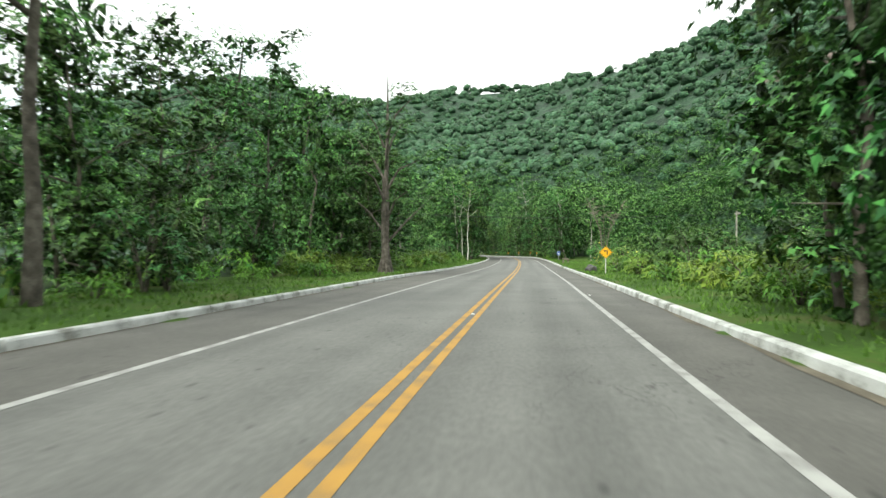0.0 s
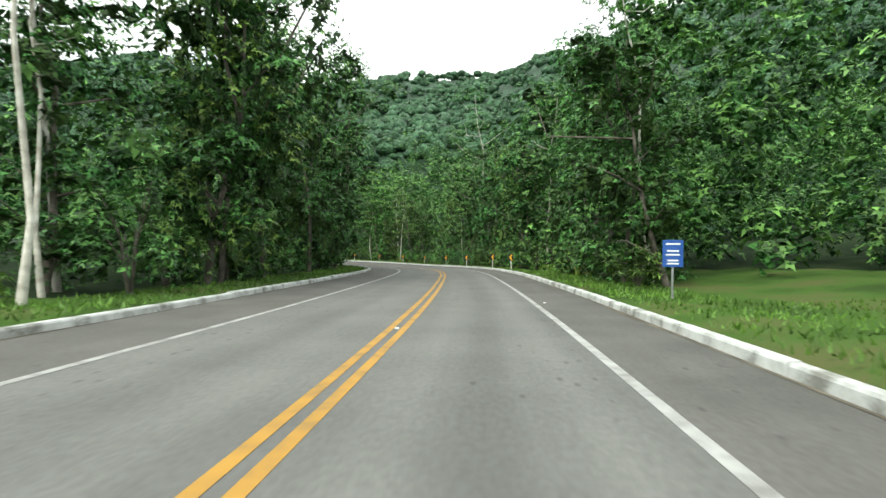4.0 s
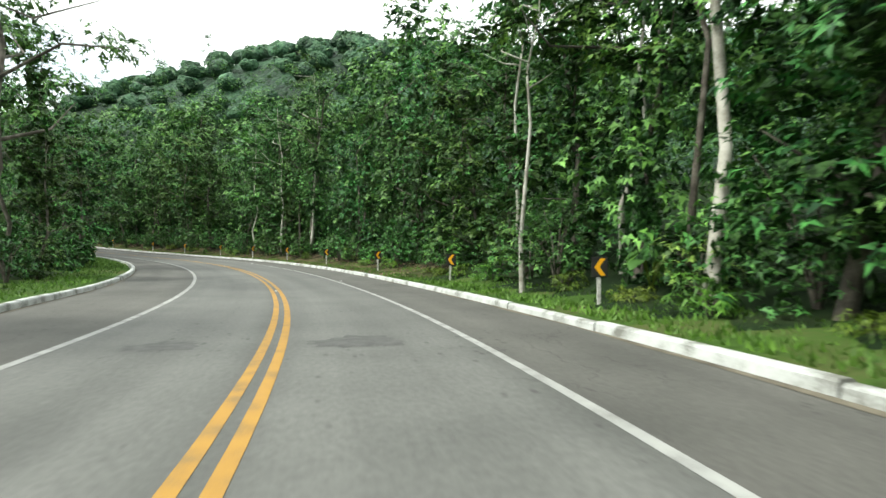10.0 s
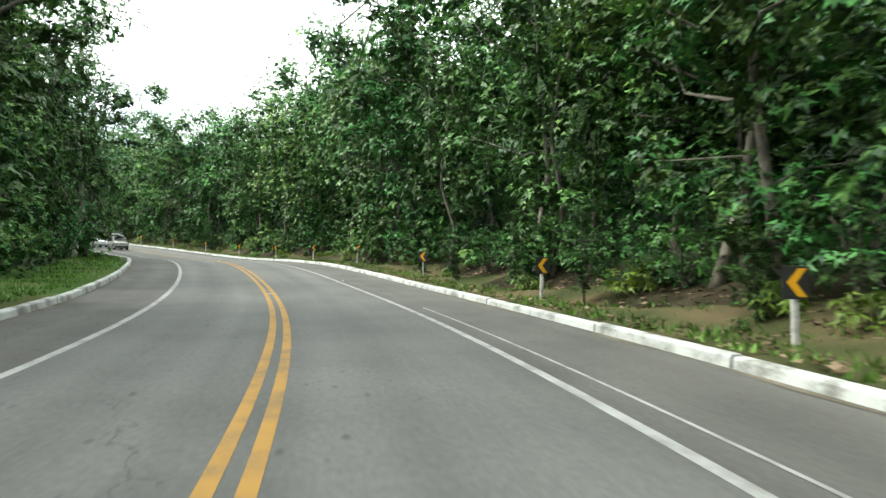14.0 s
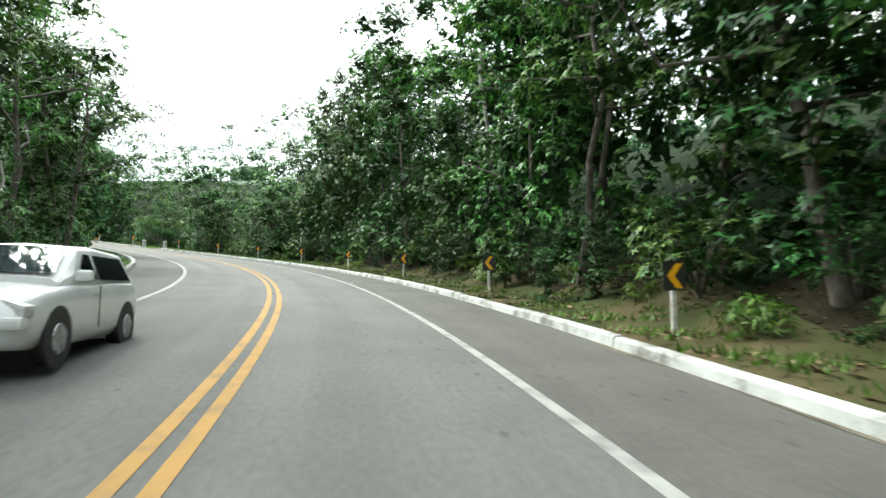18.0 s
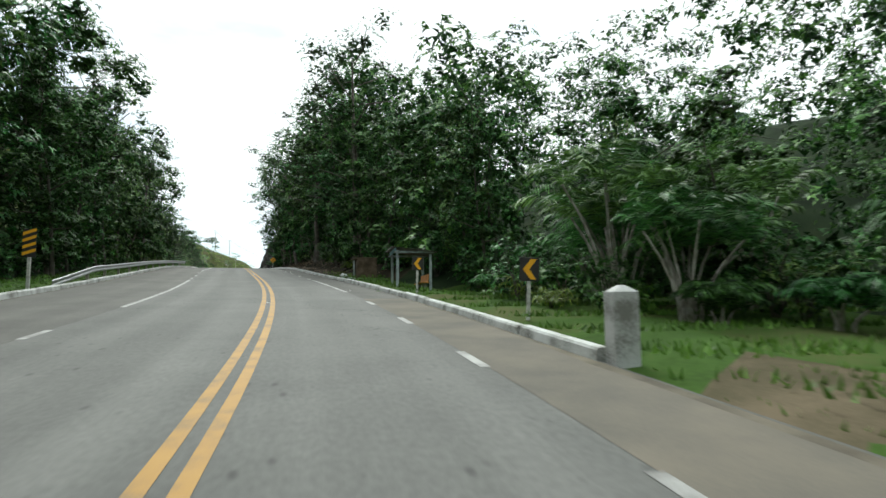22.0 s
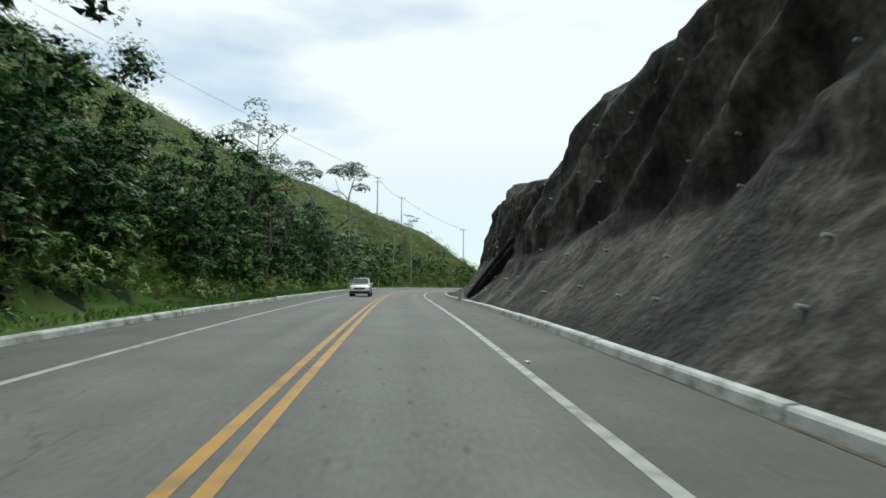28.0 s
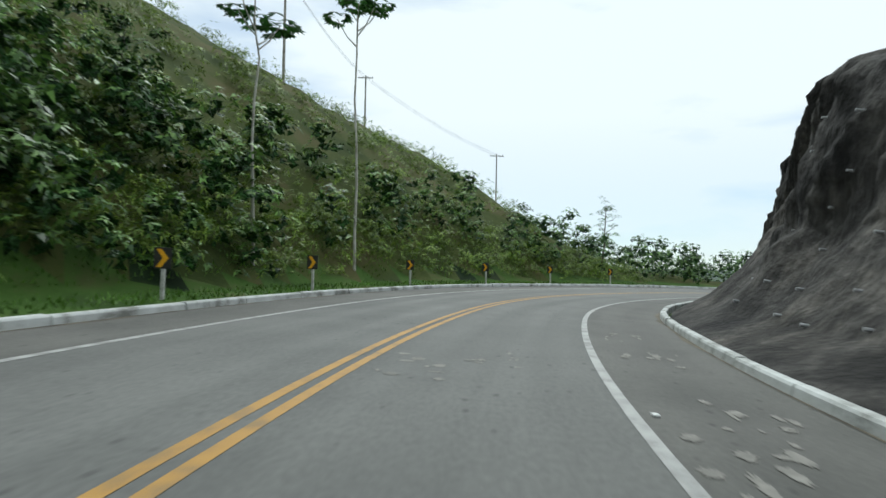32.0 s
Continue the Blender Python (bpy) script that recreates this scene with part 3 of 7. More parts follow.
def hash_noise(x, y, size, seed=0):
    """Smooth value noise from numpy arrays, -1 to 1."""
    x, y = np.asarray(x, float) / size, np.asarray(y, float) / size
    i, j = np.floor(x).astype(np.int64), np.floor(y).astype(np.int64)
    fx, fy = x - i, y - j
    fx, fy = fx * fx * (3 - 2 * fx), fy * fy * (3 - 2 * fy)

    def h(a, b):
        v = (a * 374761393 + b * 668265263 + seed * 144269) & 0x7FFFFFFF
        v = ((v ^ (v >> 13)) * 1274126177) & 0x7FFFFFFF
        return ((v ^ (v >> 16)) & 0xFFFF) / 32767.5 - 1
    return (h(i, j) * (1 - fx) + h(i + 1, j) * fx) * (1 - fy) + (h(i, j + 1) * (1 - fx) + h(i + 1, j + 1) * fx) * fy


def road_coords(x, y):
    """Station, offset to the right and the road's height for the nearest road point."""
    x, y = np.ravel(x), np.ravel(y)
    u, d, z, r = np.empty(len(x)), np.empty(len(x)), np.empty(len(x)), np.empty(len(x))
    for a in range(0, len(x), 4000):
        dx, dy = x[a:a + 4000, None] - RX[None, ::2], y[a:a + 4000, None] - RY[None, ::2]
        q = dx * dx + dy * dy
        k = q.argmin(1)
        n = np.arange(len(k))
        k2 = k * 2
        u[a:a + 4000], z[a:a + 4000] = US[k2], RZ[k2]
        side = dx[n, k] * NX[k2] + dy[n, k] * NY[k2]
        r[a:a + 4000] = np.sqrt(q[n, k])
        d[a:a + 4000] = np.where(side >= 0, 1, -1) * r[a:a + 4000]
    return u, d, z


# bearing from the valley (degrees to the left of +y): distance of the ridge, its height
RIDGES = [(-180, 900, 40), (-120, 700, 60), (-90, 420, 130), (-60, 400, 170), (-45, 400, 165), (-31, 430, 165), (-20, 520, 166), (-14, 640, 188), (-9, 820, 216), (0, 840, 205), (6, 850, 195), (12, 860, 215), (20, 860, 228), (26, 850, 205), (32, 820, 170), (40, 700, 105), (50, 520, 60), (70, 420, 30), (90, 350, 12), (105, 400, 2), (120, 500, -6), (135, 1500, -16), (165, 1500, -16), (180, 900, 40)]


def ground(x, y, detail=True):
    """The land's height."""
    x, y = np.ravel(np.asarray(x, float)), np.ravel(np.asarray(y, float))
    u, d, z = road_coords(x, y)
    z = z + cross_fall(u, d) * np.clip(1 - (np.abs(d) - 12) / 20, 0, 1)
    right = d >= 0
    k = np.where(right, kr(u), kl(u))
    vr, sr, cr = lerp_table(u, SIDE_R)
    vl, sl, cl = lerp_table(u, SIDE_L)
    v, s, c = np.where(right, vr, vl), np.where(right, sr, sl), np.where(right, cr, cl)
    out = np.abs(d) - k
    up = np.clip(out - v, 0, None) * s
    lim = np.abs(c) + 1e-6
    rise = np.sign(c) * lim * np.tanh(np.abs(up) / lim) * (np.sign(s) * np.sign(c) > 0)
    n = hash_noise(x, y, 6, 3) * 0.25 + hash_noise(x, y, 17, 4) * 0.7
    rise = rise + n * np.clip((out - v) / 8, 0, 1)
    rise = rise - 0.5 * np.clip(1 - np.abs(u - 23.15) / 0.45, 0, 1) * np.clip((out - 1.2) / 2.2, 0, 1) * right
    near = z + np.where(out < 0.75, -0.1, 0.14) + rise
    near = np.where(out < -0.3, z - 0.25, near)
    bear, far = np.degrees(np.arctan2(-(x - 5), y - 60)), np.hypot(x - 5, y - 60)
    rr = np.array(RIDGES, float)
    dist, high = np.interp(bear, rr[:, 0], rr[:, 1]), np.interp(bear, rr[:, 0], rr[:, 2])
    t = np.clip((far - 90) / (dist - 90), 0, 1)
    hill = high * (t ** 1.25) - 3
    hill = hill * np.where(far > dist, np.clip(1 - (far - dist) / 900, 0.0, 1), 1)
    hill = hill + (hash_noise(x, y, 60, 6) * 6 + hash_noise(x, y, 140, 7) * 10) * np.clip(t * 2, 0, 1) * (high > 20)
    w = np.clip((np.abs(d) - 45) / 80, 0, 1)
    w = w * w * (3 - 2 * w)
    base = near * (1 - w) + np.where(w > 0, np.maximum(hill, near * np.clip(1 - (np.abs(d) - 120) / 200, 0, 1) - 8 * w), 0) * w
    return base


def strip(name, ua, ub, left, right, lift, material, step=1, tops=None):
    """A ribbon along the road between two offsets."""
    i = np.where((US >= ua - 1e-6) & (US <= ub + 1e-6))[0][::step]
    lo, hi = (left(US[i]) if callable(left) else np.full(len(i), left)), (right(US[i]) if callable(right) else np.full(len(i), right))
    a = np.stack([RX[i] + lo * NX[i], RY[i] + lo * NY[i], RZ[i] + lift + cross_fall(US[i], lo)], 1)
    b = np.stack([RX[i] + hi * NX[i], RY[i] + hi * NY[i], RZ[i] + lift + cross_fall(US[i], hi)], 1)
    v = np.empty((2 * len(i), 3))
    v[0::2], v[1::2] = a, b
    k = np.arange(len(i) - 1) * 2
    f = np.stack([k, k + 1, k + 3, k + 2], 1)
    me = quick_mesh(name, v, f, material)
    flat = np.empty((2 * len(i), 2))
    flat[0::2], flat[1::2] = np.stack([lo, US[i] * 18.5], 1), np.stack([hi, US[i] * 18.5], 1)
    me.uv_layers.new(name="along").data.foreach_set("uv", flat[f.ravel()].ravel())
    return new(name, me)


# ------------------------------------------------------------------ ground, road, lines, kerbs
def axis_steps(lo, hi, step, far):
    mid = list(np.arange(lo, hi + step / 2, step))
    g, a, b = step, lo, hi
    left, right = [], []
    while b < far:
        g *= 1.10
        a, b = a - g, b + g
        left.append(a), right.append(b)
    return np.array(left[::-1] + mid + right)


gx, gy = axis_steps(-400, 90, 1.7, 4200), axis_steps(-75, 305, 1.7, 4200)
GX, GY = np.meshgrid(gx, gy)
GZ = ground(GX, GY)
_i = np.arange(GX.size).reshape(GX.shape)
land = new("ground", quick_mesh("ground", np.stack([GX.ravel(), GY.ravel(), GZ], 1), np.stack([_i[:-1, :-1].ravel(), _i[:-1, 1:].ravel(), _i[1:, 1:].ravel(), _i[1:, :-1].ravel()], 1), GRASS_GROUND, True))
# Litter brown, darkened in colour for the shade of the overhanging trees.
SHADE_LITTER = mat("leaf_litter", [(0.014, 0.012, 0.007), (0.026, 0.023, 0.013), (0.050, 0.042, 0.026)], 0.8, 0.95, 0.8, 8, fine=11, spec=0.08)
# Floor colour is near black: it holds the shade under the trees.
SHADE_FLOOR = mat("forest_floor", [(0.008, 0.015, 0.006), (0.014, 0.028, 0.010), (0.024, 0.036, 0.014)], 0.5, 0.95, 0.7, 8, fine=8, spec=0.08)
HILLSIDE = mat("scrub_hillside", [(0.03, 0.045, 0.012), (0.055, 0.07, 0.018), (0.08, 0.075, 0.03)], 0.25, 0.95, 0.8, 9, fine=6, spec=0.08)
DRY_VERGE = mat("dry_grass_and_soil", [(0.035, 0.045, 0.016), (0.062, 0.062, 0.028), (0.105, 0.08, 0.045)], 0.45, 0.95, 0.7, 8, fine=14, spec=0.08)
DIRT = mat("sandy_driveway", [(0.06, 0.056, 0.03), (0.095, 0.08, 0.05), (0.14, 0.112, 0.074)], 0.8, 0.95, 0.4, 8, fine=20, spec=0.08)
for _m in (SHADE_FLOOR, SHADE_LITTER, HILLSIDE, DIRT, SHADE_SLOPE, DRY_VERGE):
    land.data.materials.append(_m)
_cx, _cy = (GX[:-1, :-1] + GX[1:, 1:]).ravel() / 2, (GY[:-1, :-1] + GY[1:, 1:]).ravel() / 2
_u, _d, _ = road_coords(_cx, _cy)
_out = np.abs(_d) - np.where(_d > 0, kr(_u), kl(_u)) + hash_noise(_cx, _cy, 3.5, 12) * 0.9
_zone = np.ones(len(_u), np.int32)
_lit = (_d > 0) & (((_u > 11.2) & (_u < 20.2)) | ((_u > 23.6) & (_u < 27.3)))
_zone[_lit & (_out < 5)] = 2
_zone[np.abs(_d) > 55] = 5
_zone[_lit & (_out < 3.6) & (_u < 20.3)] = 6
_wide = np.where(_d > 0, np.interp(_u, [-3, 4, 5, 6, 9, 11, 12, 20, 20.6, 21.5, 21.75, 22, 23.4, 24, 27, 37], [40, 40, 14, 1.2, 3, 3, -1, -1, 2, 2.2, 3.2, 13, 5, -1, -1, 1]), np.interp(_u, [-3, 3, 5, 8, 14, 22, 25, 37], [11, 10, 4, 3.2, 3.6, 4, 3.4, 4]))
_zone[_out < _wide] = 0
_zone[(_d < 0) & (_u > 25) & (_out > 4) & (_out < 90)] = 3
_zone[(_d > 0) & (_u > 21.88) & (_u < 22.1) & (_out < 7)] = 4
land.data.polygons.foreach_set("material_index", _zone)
tagged(land, "grassy verges and forest floor rising into wooded hills", "ground", kind="structure")
road = strip("road", -3, 37, lambda u: edge_l(u) + 0.05, lambda u: edge_r(u) + 0.12, 0.0, ASPHALT)
tagged(road, "worn light grey asphalt carriageway with fine cracks", "road", kind="structure")
for nm, a, b in (("shoulder_right", lambda u: edge_r(u) + 0.12, lambda u: kr(u) + 0.1), ("shoulder_left", lambda u: -kl(u) - 0.1, lambda u: edge_l(u) + 0.05)):
    tagged(strip(nm, -3, 37, a, b, -0.003, SHOULDER), "darker asphalt shoulder between edge line and kerb", "road shoulder", kind="structure")
for side in (-1, 1):
    tagged(strip("centre_line", -3, 37, lambda u, s=side: centre(u) + s * 0.143 - 0.073, lambda u, s=side: centre(u) + s * 0.143 + 0.073, 0.005, YELLOW), "solid yellow painted centre line, worn", "road marking", kind="structure")
for nm, ua, ub, side in (("edge_line_right", -3, 21.3, 1), ("edge_line_right", 22.9, 23.5, 1), ("edge_line_right", 24.5, 37, 1), ("edge_line_left", -3, 21.5, -1), ("edge_line_left", 22.62, 23.5, -1), ("edge_line_left", 24.3, 37, -1)):
    lo, hi = (edge_r, lambda u: edge_r(u) + 0.155) if side > 0 else (edge_l, lambda u: edge_l(u) + 0.155)
    tagged(strip(nm, ua, ub, lo, hi, 0.005, WHITE_LINE), "solid white painted edge line, worn", "road marking", kind="structure")
for side, ua, ub in ((1, 21.36, 22.88), (1, 23.53, 24.45), (-1, 21.55, 22.6), (-1, 23.55, 24.28)):
    lo, hi = (edge_r, lambda u: edge_r(u) + 0.155) if side > 0 else (edge_l, lambda u: edge_l(u) + 0.155)
    u = ua
    while u + 0.1 < ub:
        tagged(strip("lane_dash", u, u + 0.126, lo, hi, 0.005, WHITE_LINE), "short white painted dash along a bus bay", "road marking", "white dashes along the bus bays", "structure")
        u += 0.25
tagged(strip("old_edge_line", 12.5, 14.6, lambda u: edge_r(u) + 0.6, lambda u: edge_r(u) + 0.66, 0.004, WHITE_LINE), "thin faded older line beside the edge line", "road marking", kind="structure")
GUTTER = mat("gutter_dirt", [(0.06, 0.05, 0.036), (0.10, 0.085, 0.06), (0.15, 0.13, 0.095)], 1.2, 0.95, 0.6, 8, fine=30)
for side, far in ((1, kr), (-1, kl)):
    edge = lambda u, far=far, side=side: side * (far(u) + 0.02)  # noqa: E731
    inner = lambda u, far=far, side=side: side * (far(u) - 0.05 - 0.16 * np.clip(hash_noise(u * 18.5, 0 * u, 1.7, 21 + side) + 0.5 * hash_noise(u * 18.5, 0 * u, 9, 5), 0, 1))  # noqa: E731
    tagged(strip("gutter_dirt", -3, 37, *((inner, edge) if side > 0 else (edge, inner)), 0.004, GUTTER), "thin line of dirt and leaves at the kerb's foot", "dirt", kind="structure")


def kerb_run(name, side, gaps, label):
    run = tagged(new(name), label, "kerb", kind="structure")
    u = -2.5
    rng = random.Random(5 + side)
    prof = [(0, -0.1), (0.03, 0.15), (0.06, 0.19), (0.22, 0.195), (0.26, 0.16), (0.27, -0.1)]
    while u < 36.5:
        ln = rng.uniform(0.13, 0.25)
        if not any(a < u + ln / 2 < b for a, b in gaps):
            n, vs, fs = 5, [], []
            dd, dh = rng.uniform(-0.02, 0.02), rng.uniform(-0.02, 0.015)
            for i in range(n):
                uu = u + 0.0015 + (ln - 0.003) * i / (n - 1)
                off = float(kr(uu) if side > 0 else kl(uu)) + dd
                for o, h in prof:
                    vs.append(place(uu, side * (off + o), h + dh if h > 0 else h))
            m = len(prof)
            for i in range(n - 1):
                for k in range(m):
                    q = (i * m + k, i * m + (k + 1) % m, (i + 1) * m + (k + 1) % m, (i + 1) * m + k)
                    fs.append(q if side < 0 else q[::-1])
            fs += [tuple(range(m)), tuple(range((n - 1) * m, n * m))[::-1]]
            ob = new("kerb_stone", mesh_of("kerb_stone", vs, fs, KERB))
            ob.parent = run
        u += ln
    return run


# ------------------------------------------------------------------ trees
def leaf_cloud(rng, centres, radii, count, size, flat=0.5, droop=0.25, aspect=0.42, rise=0.75):
    """Verts and triangles of drooping leaves in rosettes over the upper shells of ellipsoid clumps.
    rise: how far the rosettes turn to the sky."""
    centres, radii = np.array(centres, float), np.array(radii, float)
    w = radii[:, 0] ** 2
    star, size = 5, size * 0.8
    n = max(int(count * 1.5) // star, 1)
    k = rng.choice(len(centres), n, p=w / w.sum())
    v = rng.normal(size=(n, 3))
    v /= np.linalg.norm(v, axis=1)[:, None]
    v[:, 2] = np.where(v[:, 2] < -0.2, -v[:, 2], v[:, 2])
    rough = 1 + 0.16 * np.sin(v[:, 0] * 7 + k) * np.cos(v[:, 1] * 6 + 2 * k)
    p = centres[k] + v * radii[k] * (rng.uniform(0.6, 1.04, n) ** 0.7 * rough)[:, None]
    axis = v + np.array([0, 0, rise]) + rng.normal(size=(n, 3)) * 0.3
    axis /= np.linalg.norm(axis, axis=1)[:, None]
    t1 = np.cross(axis, rng.normal(size=(n, 3)))
    t1 /= np.linalg.norm(t1, axis=1)[:, None] + 1e-9
    t2 = np.cross(axis, t1)
    p, axis, t1, t2 = (np.repeat(q, star, 0) for q in (p, axis, t1, t2))
    m = n * star
    a = np.tile(np.arange(star) * 2 * np.pi / star, n) + rng.normal(0, 0.35, m)
    way = t1 * np.cos(a)[:, None] + t2 * np.sin(a)[:, None] + axis * rng.uniform(-0.1, 0.45, m)[:, None]
    way[:, 2] -= droop * rng.uniform(0.3, 1.6, m)
    way /= np.linalg.norm(way, axis=1)[:, None]
    ln = size * rng.uniform(0.6, 1.35, m)[:, None]
    side = np.cross(axis, way)
    side /= np.linalg.norm(side, axis=1)[:, None] + 1e-9
    base = p + way * ln * 0.2
    verts = np.stack([base + side * ln * aspect * 0.55, p + way * ln - np.array([0, 0, 0.22]) * ln, base - side * ln * aspect * 0.55], 1).reshape(-1, 3)
    return verts, np.arange(3 * m).reshape(-1, 3)


def unit_lump():
    """A rounded block of 48 triangles, about 1 in radius."""
    vs, fs, at = [], [], {}

    def vert(p):
        p = tuple(p)
        if p not in at:
            at[p] = len(vs)
            vs.append(p)
        return at[p]
    for ax in range(3):
        for sg in (-1, 1):
            for i in (-1, 0):
                for j in (-1, 0):
                    quad = []
                    for a, b in ((0, 0), (1, 0), (1, 1), (0, 1)):
                        q = [0, 0, 0]
                        q[ax], q[(ax + 1) % 3], q[(ax + 2) % 3] = sg, i + a, j + b
                        quad.append(vert(q))
                    fs.append(quad if sg > 0 else quad[::-1])
    v = np.array(vs, float)
    q = np.array(fs)
    return v / np.linalg.norm(v, axis=1)[:, None], np.concatenate([q[:, [0, 1, 2]], q[:, [0, 2, 3]]])


LUMP_V, LUMP_F = unit_lump()


def lumps(rng, cents, rads):
    """Rough closed lumps for crowns seen from far off."""
    v, f = [], []
    for k, (c, r) in enumerate(zip(np.array(cents, float), np.array(rads, float))):
        a = rng.uniform(0, 6.28)
        rot = np.array([[math.cos(a), -math.sin(a), 0], [math.sin(a), math.cos(a), 0], [0, 0, 1]])
        v.append(c + (LUMP_V * rng.uniform(0.6, 1.25, (len(LUMP_V), 1))) @ rot.T * r)
        f.append(LUMP_F + k * len(LUMP_V))
    return np.concatenate(v), np.concatenate(f)


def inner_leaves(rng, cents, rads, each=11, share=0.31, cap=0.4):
    """Leaves, coloured dark as if in shade, that fill the inside of the clumps and stay within them; cap: their
    half-length at most.
    """
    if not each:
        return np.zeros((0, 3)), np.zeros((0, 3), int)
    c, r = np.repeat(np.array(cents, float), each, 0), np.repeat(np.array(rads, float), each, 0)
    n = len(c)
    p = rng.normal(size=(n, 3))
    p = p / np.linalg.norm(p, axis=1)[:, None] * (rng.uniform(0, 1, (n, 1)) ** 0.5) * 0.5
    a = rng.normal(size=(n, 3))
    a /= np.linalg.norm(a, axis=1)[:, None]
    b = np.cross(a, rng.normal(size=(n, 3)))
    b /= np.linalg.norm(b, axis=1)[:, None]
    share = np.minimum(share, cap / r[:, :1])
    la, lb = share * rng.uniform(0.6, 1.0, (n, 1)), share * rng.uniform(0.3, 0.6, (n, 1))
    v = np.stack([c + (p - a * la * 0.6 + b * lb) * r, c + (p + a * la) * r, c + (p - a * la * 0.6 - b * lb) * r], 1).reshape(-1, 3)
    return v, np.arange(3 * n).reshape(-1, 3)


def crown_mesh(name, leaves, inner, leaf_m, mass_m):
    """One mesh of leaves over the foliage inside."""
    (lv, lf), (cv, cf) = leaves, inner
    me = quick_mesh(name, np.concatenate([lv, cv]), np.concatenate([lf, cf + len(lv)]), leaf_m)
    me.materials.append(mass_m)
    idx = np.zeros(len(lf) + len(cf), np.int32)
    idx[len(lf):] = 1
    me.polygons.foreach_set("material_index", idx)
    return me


def make_tree(seed, height, spread, trunk_r, leaves, leaf_size, lean=0.1, bare=0.35, forks=6, leaf_m=None, bark_m=None, flat=0.75, clump=1.0, core=20):
    """A tapered, bent trunk with limbs, and a crown of many leaves in clumps. Returns the two meshes."""
    rng = np.random.default_rng(seed)
    ang = rng.uniform(0, 6.28)
    bend = rng.normal(0, 0.05, (6, 2)).cumsum(0) * height * 0.35
    spine = []
    for i in range(7):
        f = i / 6
        off = bend[min(i, 5)] if i else np.zeros(2)
        spine.append((math.cos(ang) * lean * height * f + off[0], math.sin(ang) * lean * height * f + off[1], height * 0.92 * f - (0.4 if i == 0 else 0)))
    vs, fs = tube(spine, [trunk_r * (1.25 if i == 0 else 1 - 0.8 * i / 6) for i in range(7)], 8)
    cents, rads = [], []
    for j in range(forks):
        f = bare + (0.95 - bare) * (j + rng.uniform(0, 0.9)) / forks
        q = f * 6
        i = min(int(q), 5)
        base = Vector(spine[i]).lerp(Vector(spine[i + 1]), q - i)
        az = ang + j * 2.4 + rng.uniform(-0.5, 0.5)
        reach = spread * (1.05 - 0.55 * abs(f - 0.62) / 0.5) * rng.uniform(0.65, 1.15)
        tip = base + Vector((math.cos(az) * reach, math.sin(az) * reach, reach * rng.uniform(0.25, 0.8)))
        mid = base.lerp(tip, 0.5) + Vector(rng.normal(0, 0.15 * reach, 3))
        v2, f2 = tube([base, mid, tip], [trunk_r * (1 - 0.8 * f) * 0.65, trunk_r * 0.25, trunk_r * 0.07], 5)
        o = len(vs)
        vs += v2
        fs += [tuple(a + o for a in q4) for q4 in f2]
        for c in range(3):
            p = base.lerp(tip, 0.4 + 0.3 * c) + Vector(rng.normal(0, 0.14 * spread, 3))
            r = spread * rng.uniform(0.24, 0.42) * clump
            cents.append(p), rads.append((r, r, r * rng.uniform(0.55, 1.0) * flat))
    top = Vector(spine[-1])
    for c in range(3):
        r = spread * rng.uniform(0.3, 0.45) * clump
        cents.append(top + Vector(rng.normal(0, 0.25 * spread, 3))), rads.append((r, r, r * 1.1 * flat))
    for c in range(9 if bare < 0.15 else 0):
        i = rng.integers(0, 5)
        r = spread * rng.uniform(0.24, 0.36)
        cents.append(Vector(spine[i]).lerp(Vector(spine[i + 1]), rng.uniform(0.2, 1)) + Vector((rng.normal(0, 0.08 * spread), rng.normal(0, 0.08 * spread), 0))), rads.append((r, r, r * 1.3))
    trunk = mesh_of("trunk", vs, fs, bark_m or BARK, True)
    return trunk, crown_mesh("crown", leaf_cloud(rng, cents, rads, leaves, leaf_size, 0.6, 0.3, 0.5, 0.8), inner_leaves(rng, cents, rads, core), leaf_m or LEAF, SHADE_MASS)


def make_shrub(seed, height, spread, leaves, leaf_size, leaf_m, droop=0.2, aspect=0.4):
    rng = np.random.default_rng(seed)
    vs, fs, cents, rads = [], [], [], []
    for j in range(7):
        az = j * 0.9 + rng.uniform(0, 0.6)
        tip = (math.cos(az) * spread * rng.uniform(0.3, 0.7), math.sin(az) * spread * rng.uniform(0.3, 0.7), height * rng.uniform(0.55, 0.95))
        v2, f2 = tube([(0, 0, -0.2), (tip[0] * 0.35, tip[1] * 0.35, tip[2] * 0.6), tip], [0.04, 0.028, 0.01], 4)
        o = len(vs)
        vs += v2
        fs += [tuple(a + o for a in q) for q in f2]
        cents.append((tip[0], tip[1], tip[2] * 0.8)), rads.append((spread * 0.5, spread * 0.5, height * 0.34))
        cents.append((tip[0] * 1.2, tip[1] * 1.2, tip[2] * 0.35)), rads.append((spread * 0.42, spread * 0.42, height * 0.3))
    return mesh_of("stem", vs, fs, BARK, True), crown_mesh("foliage", leaf_cloud(rng, cents, rads, leaves, leaf_size, 0.5, droop, aspect, 0.8), inner_leaves(rng, cents, rads, 7 if aspect > 0.3 else 0), leaf_m, SHADE_MASS)


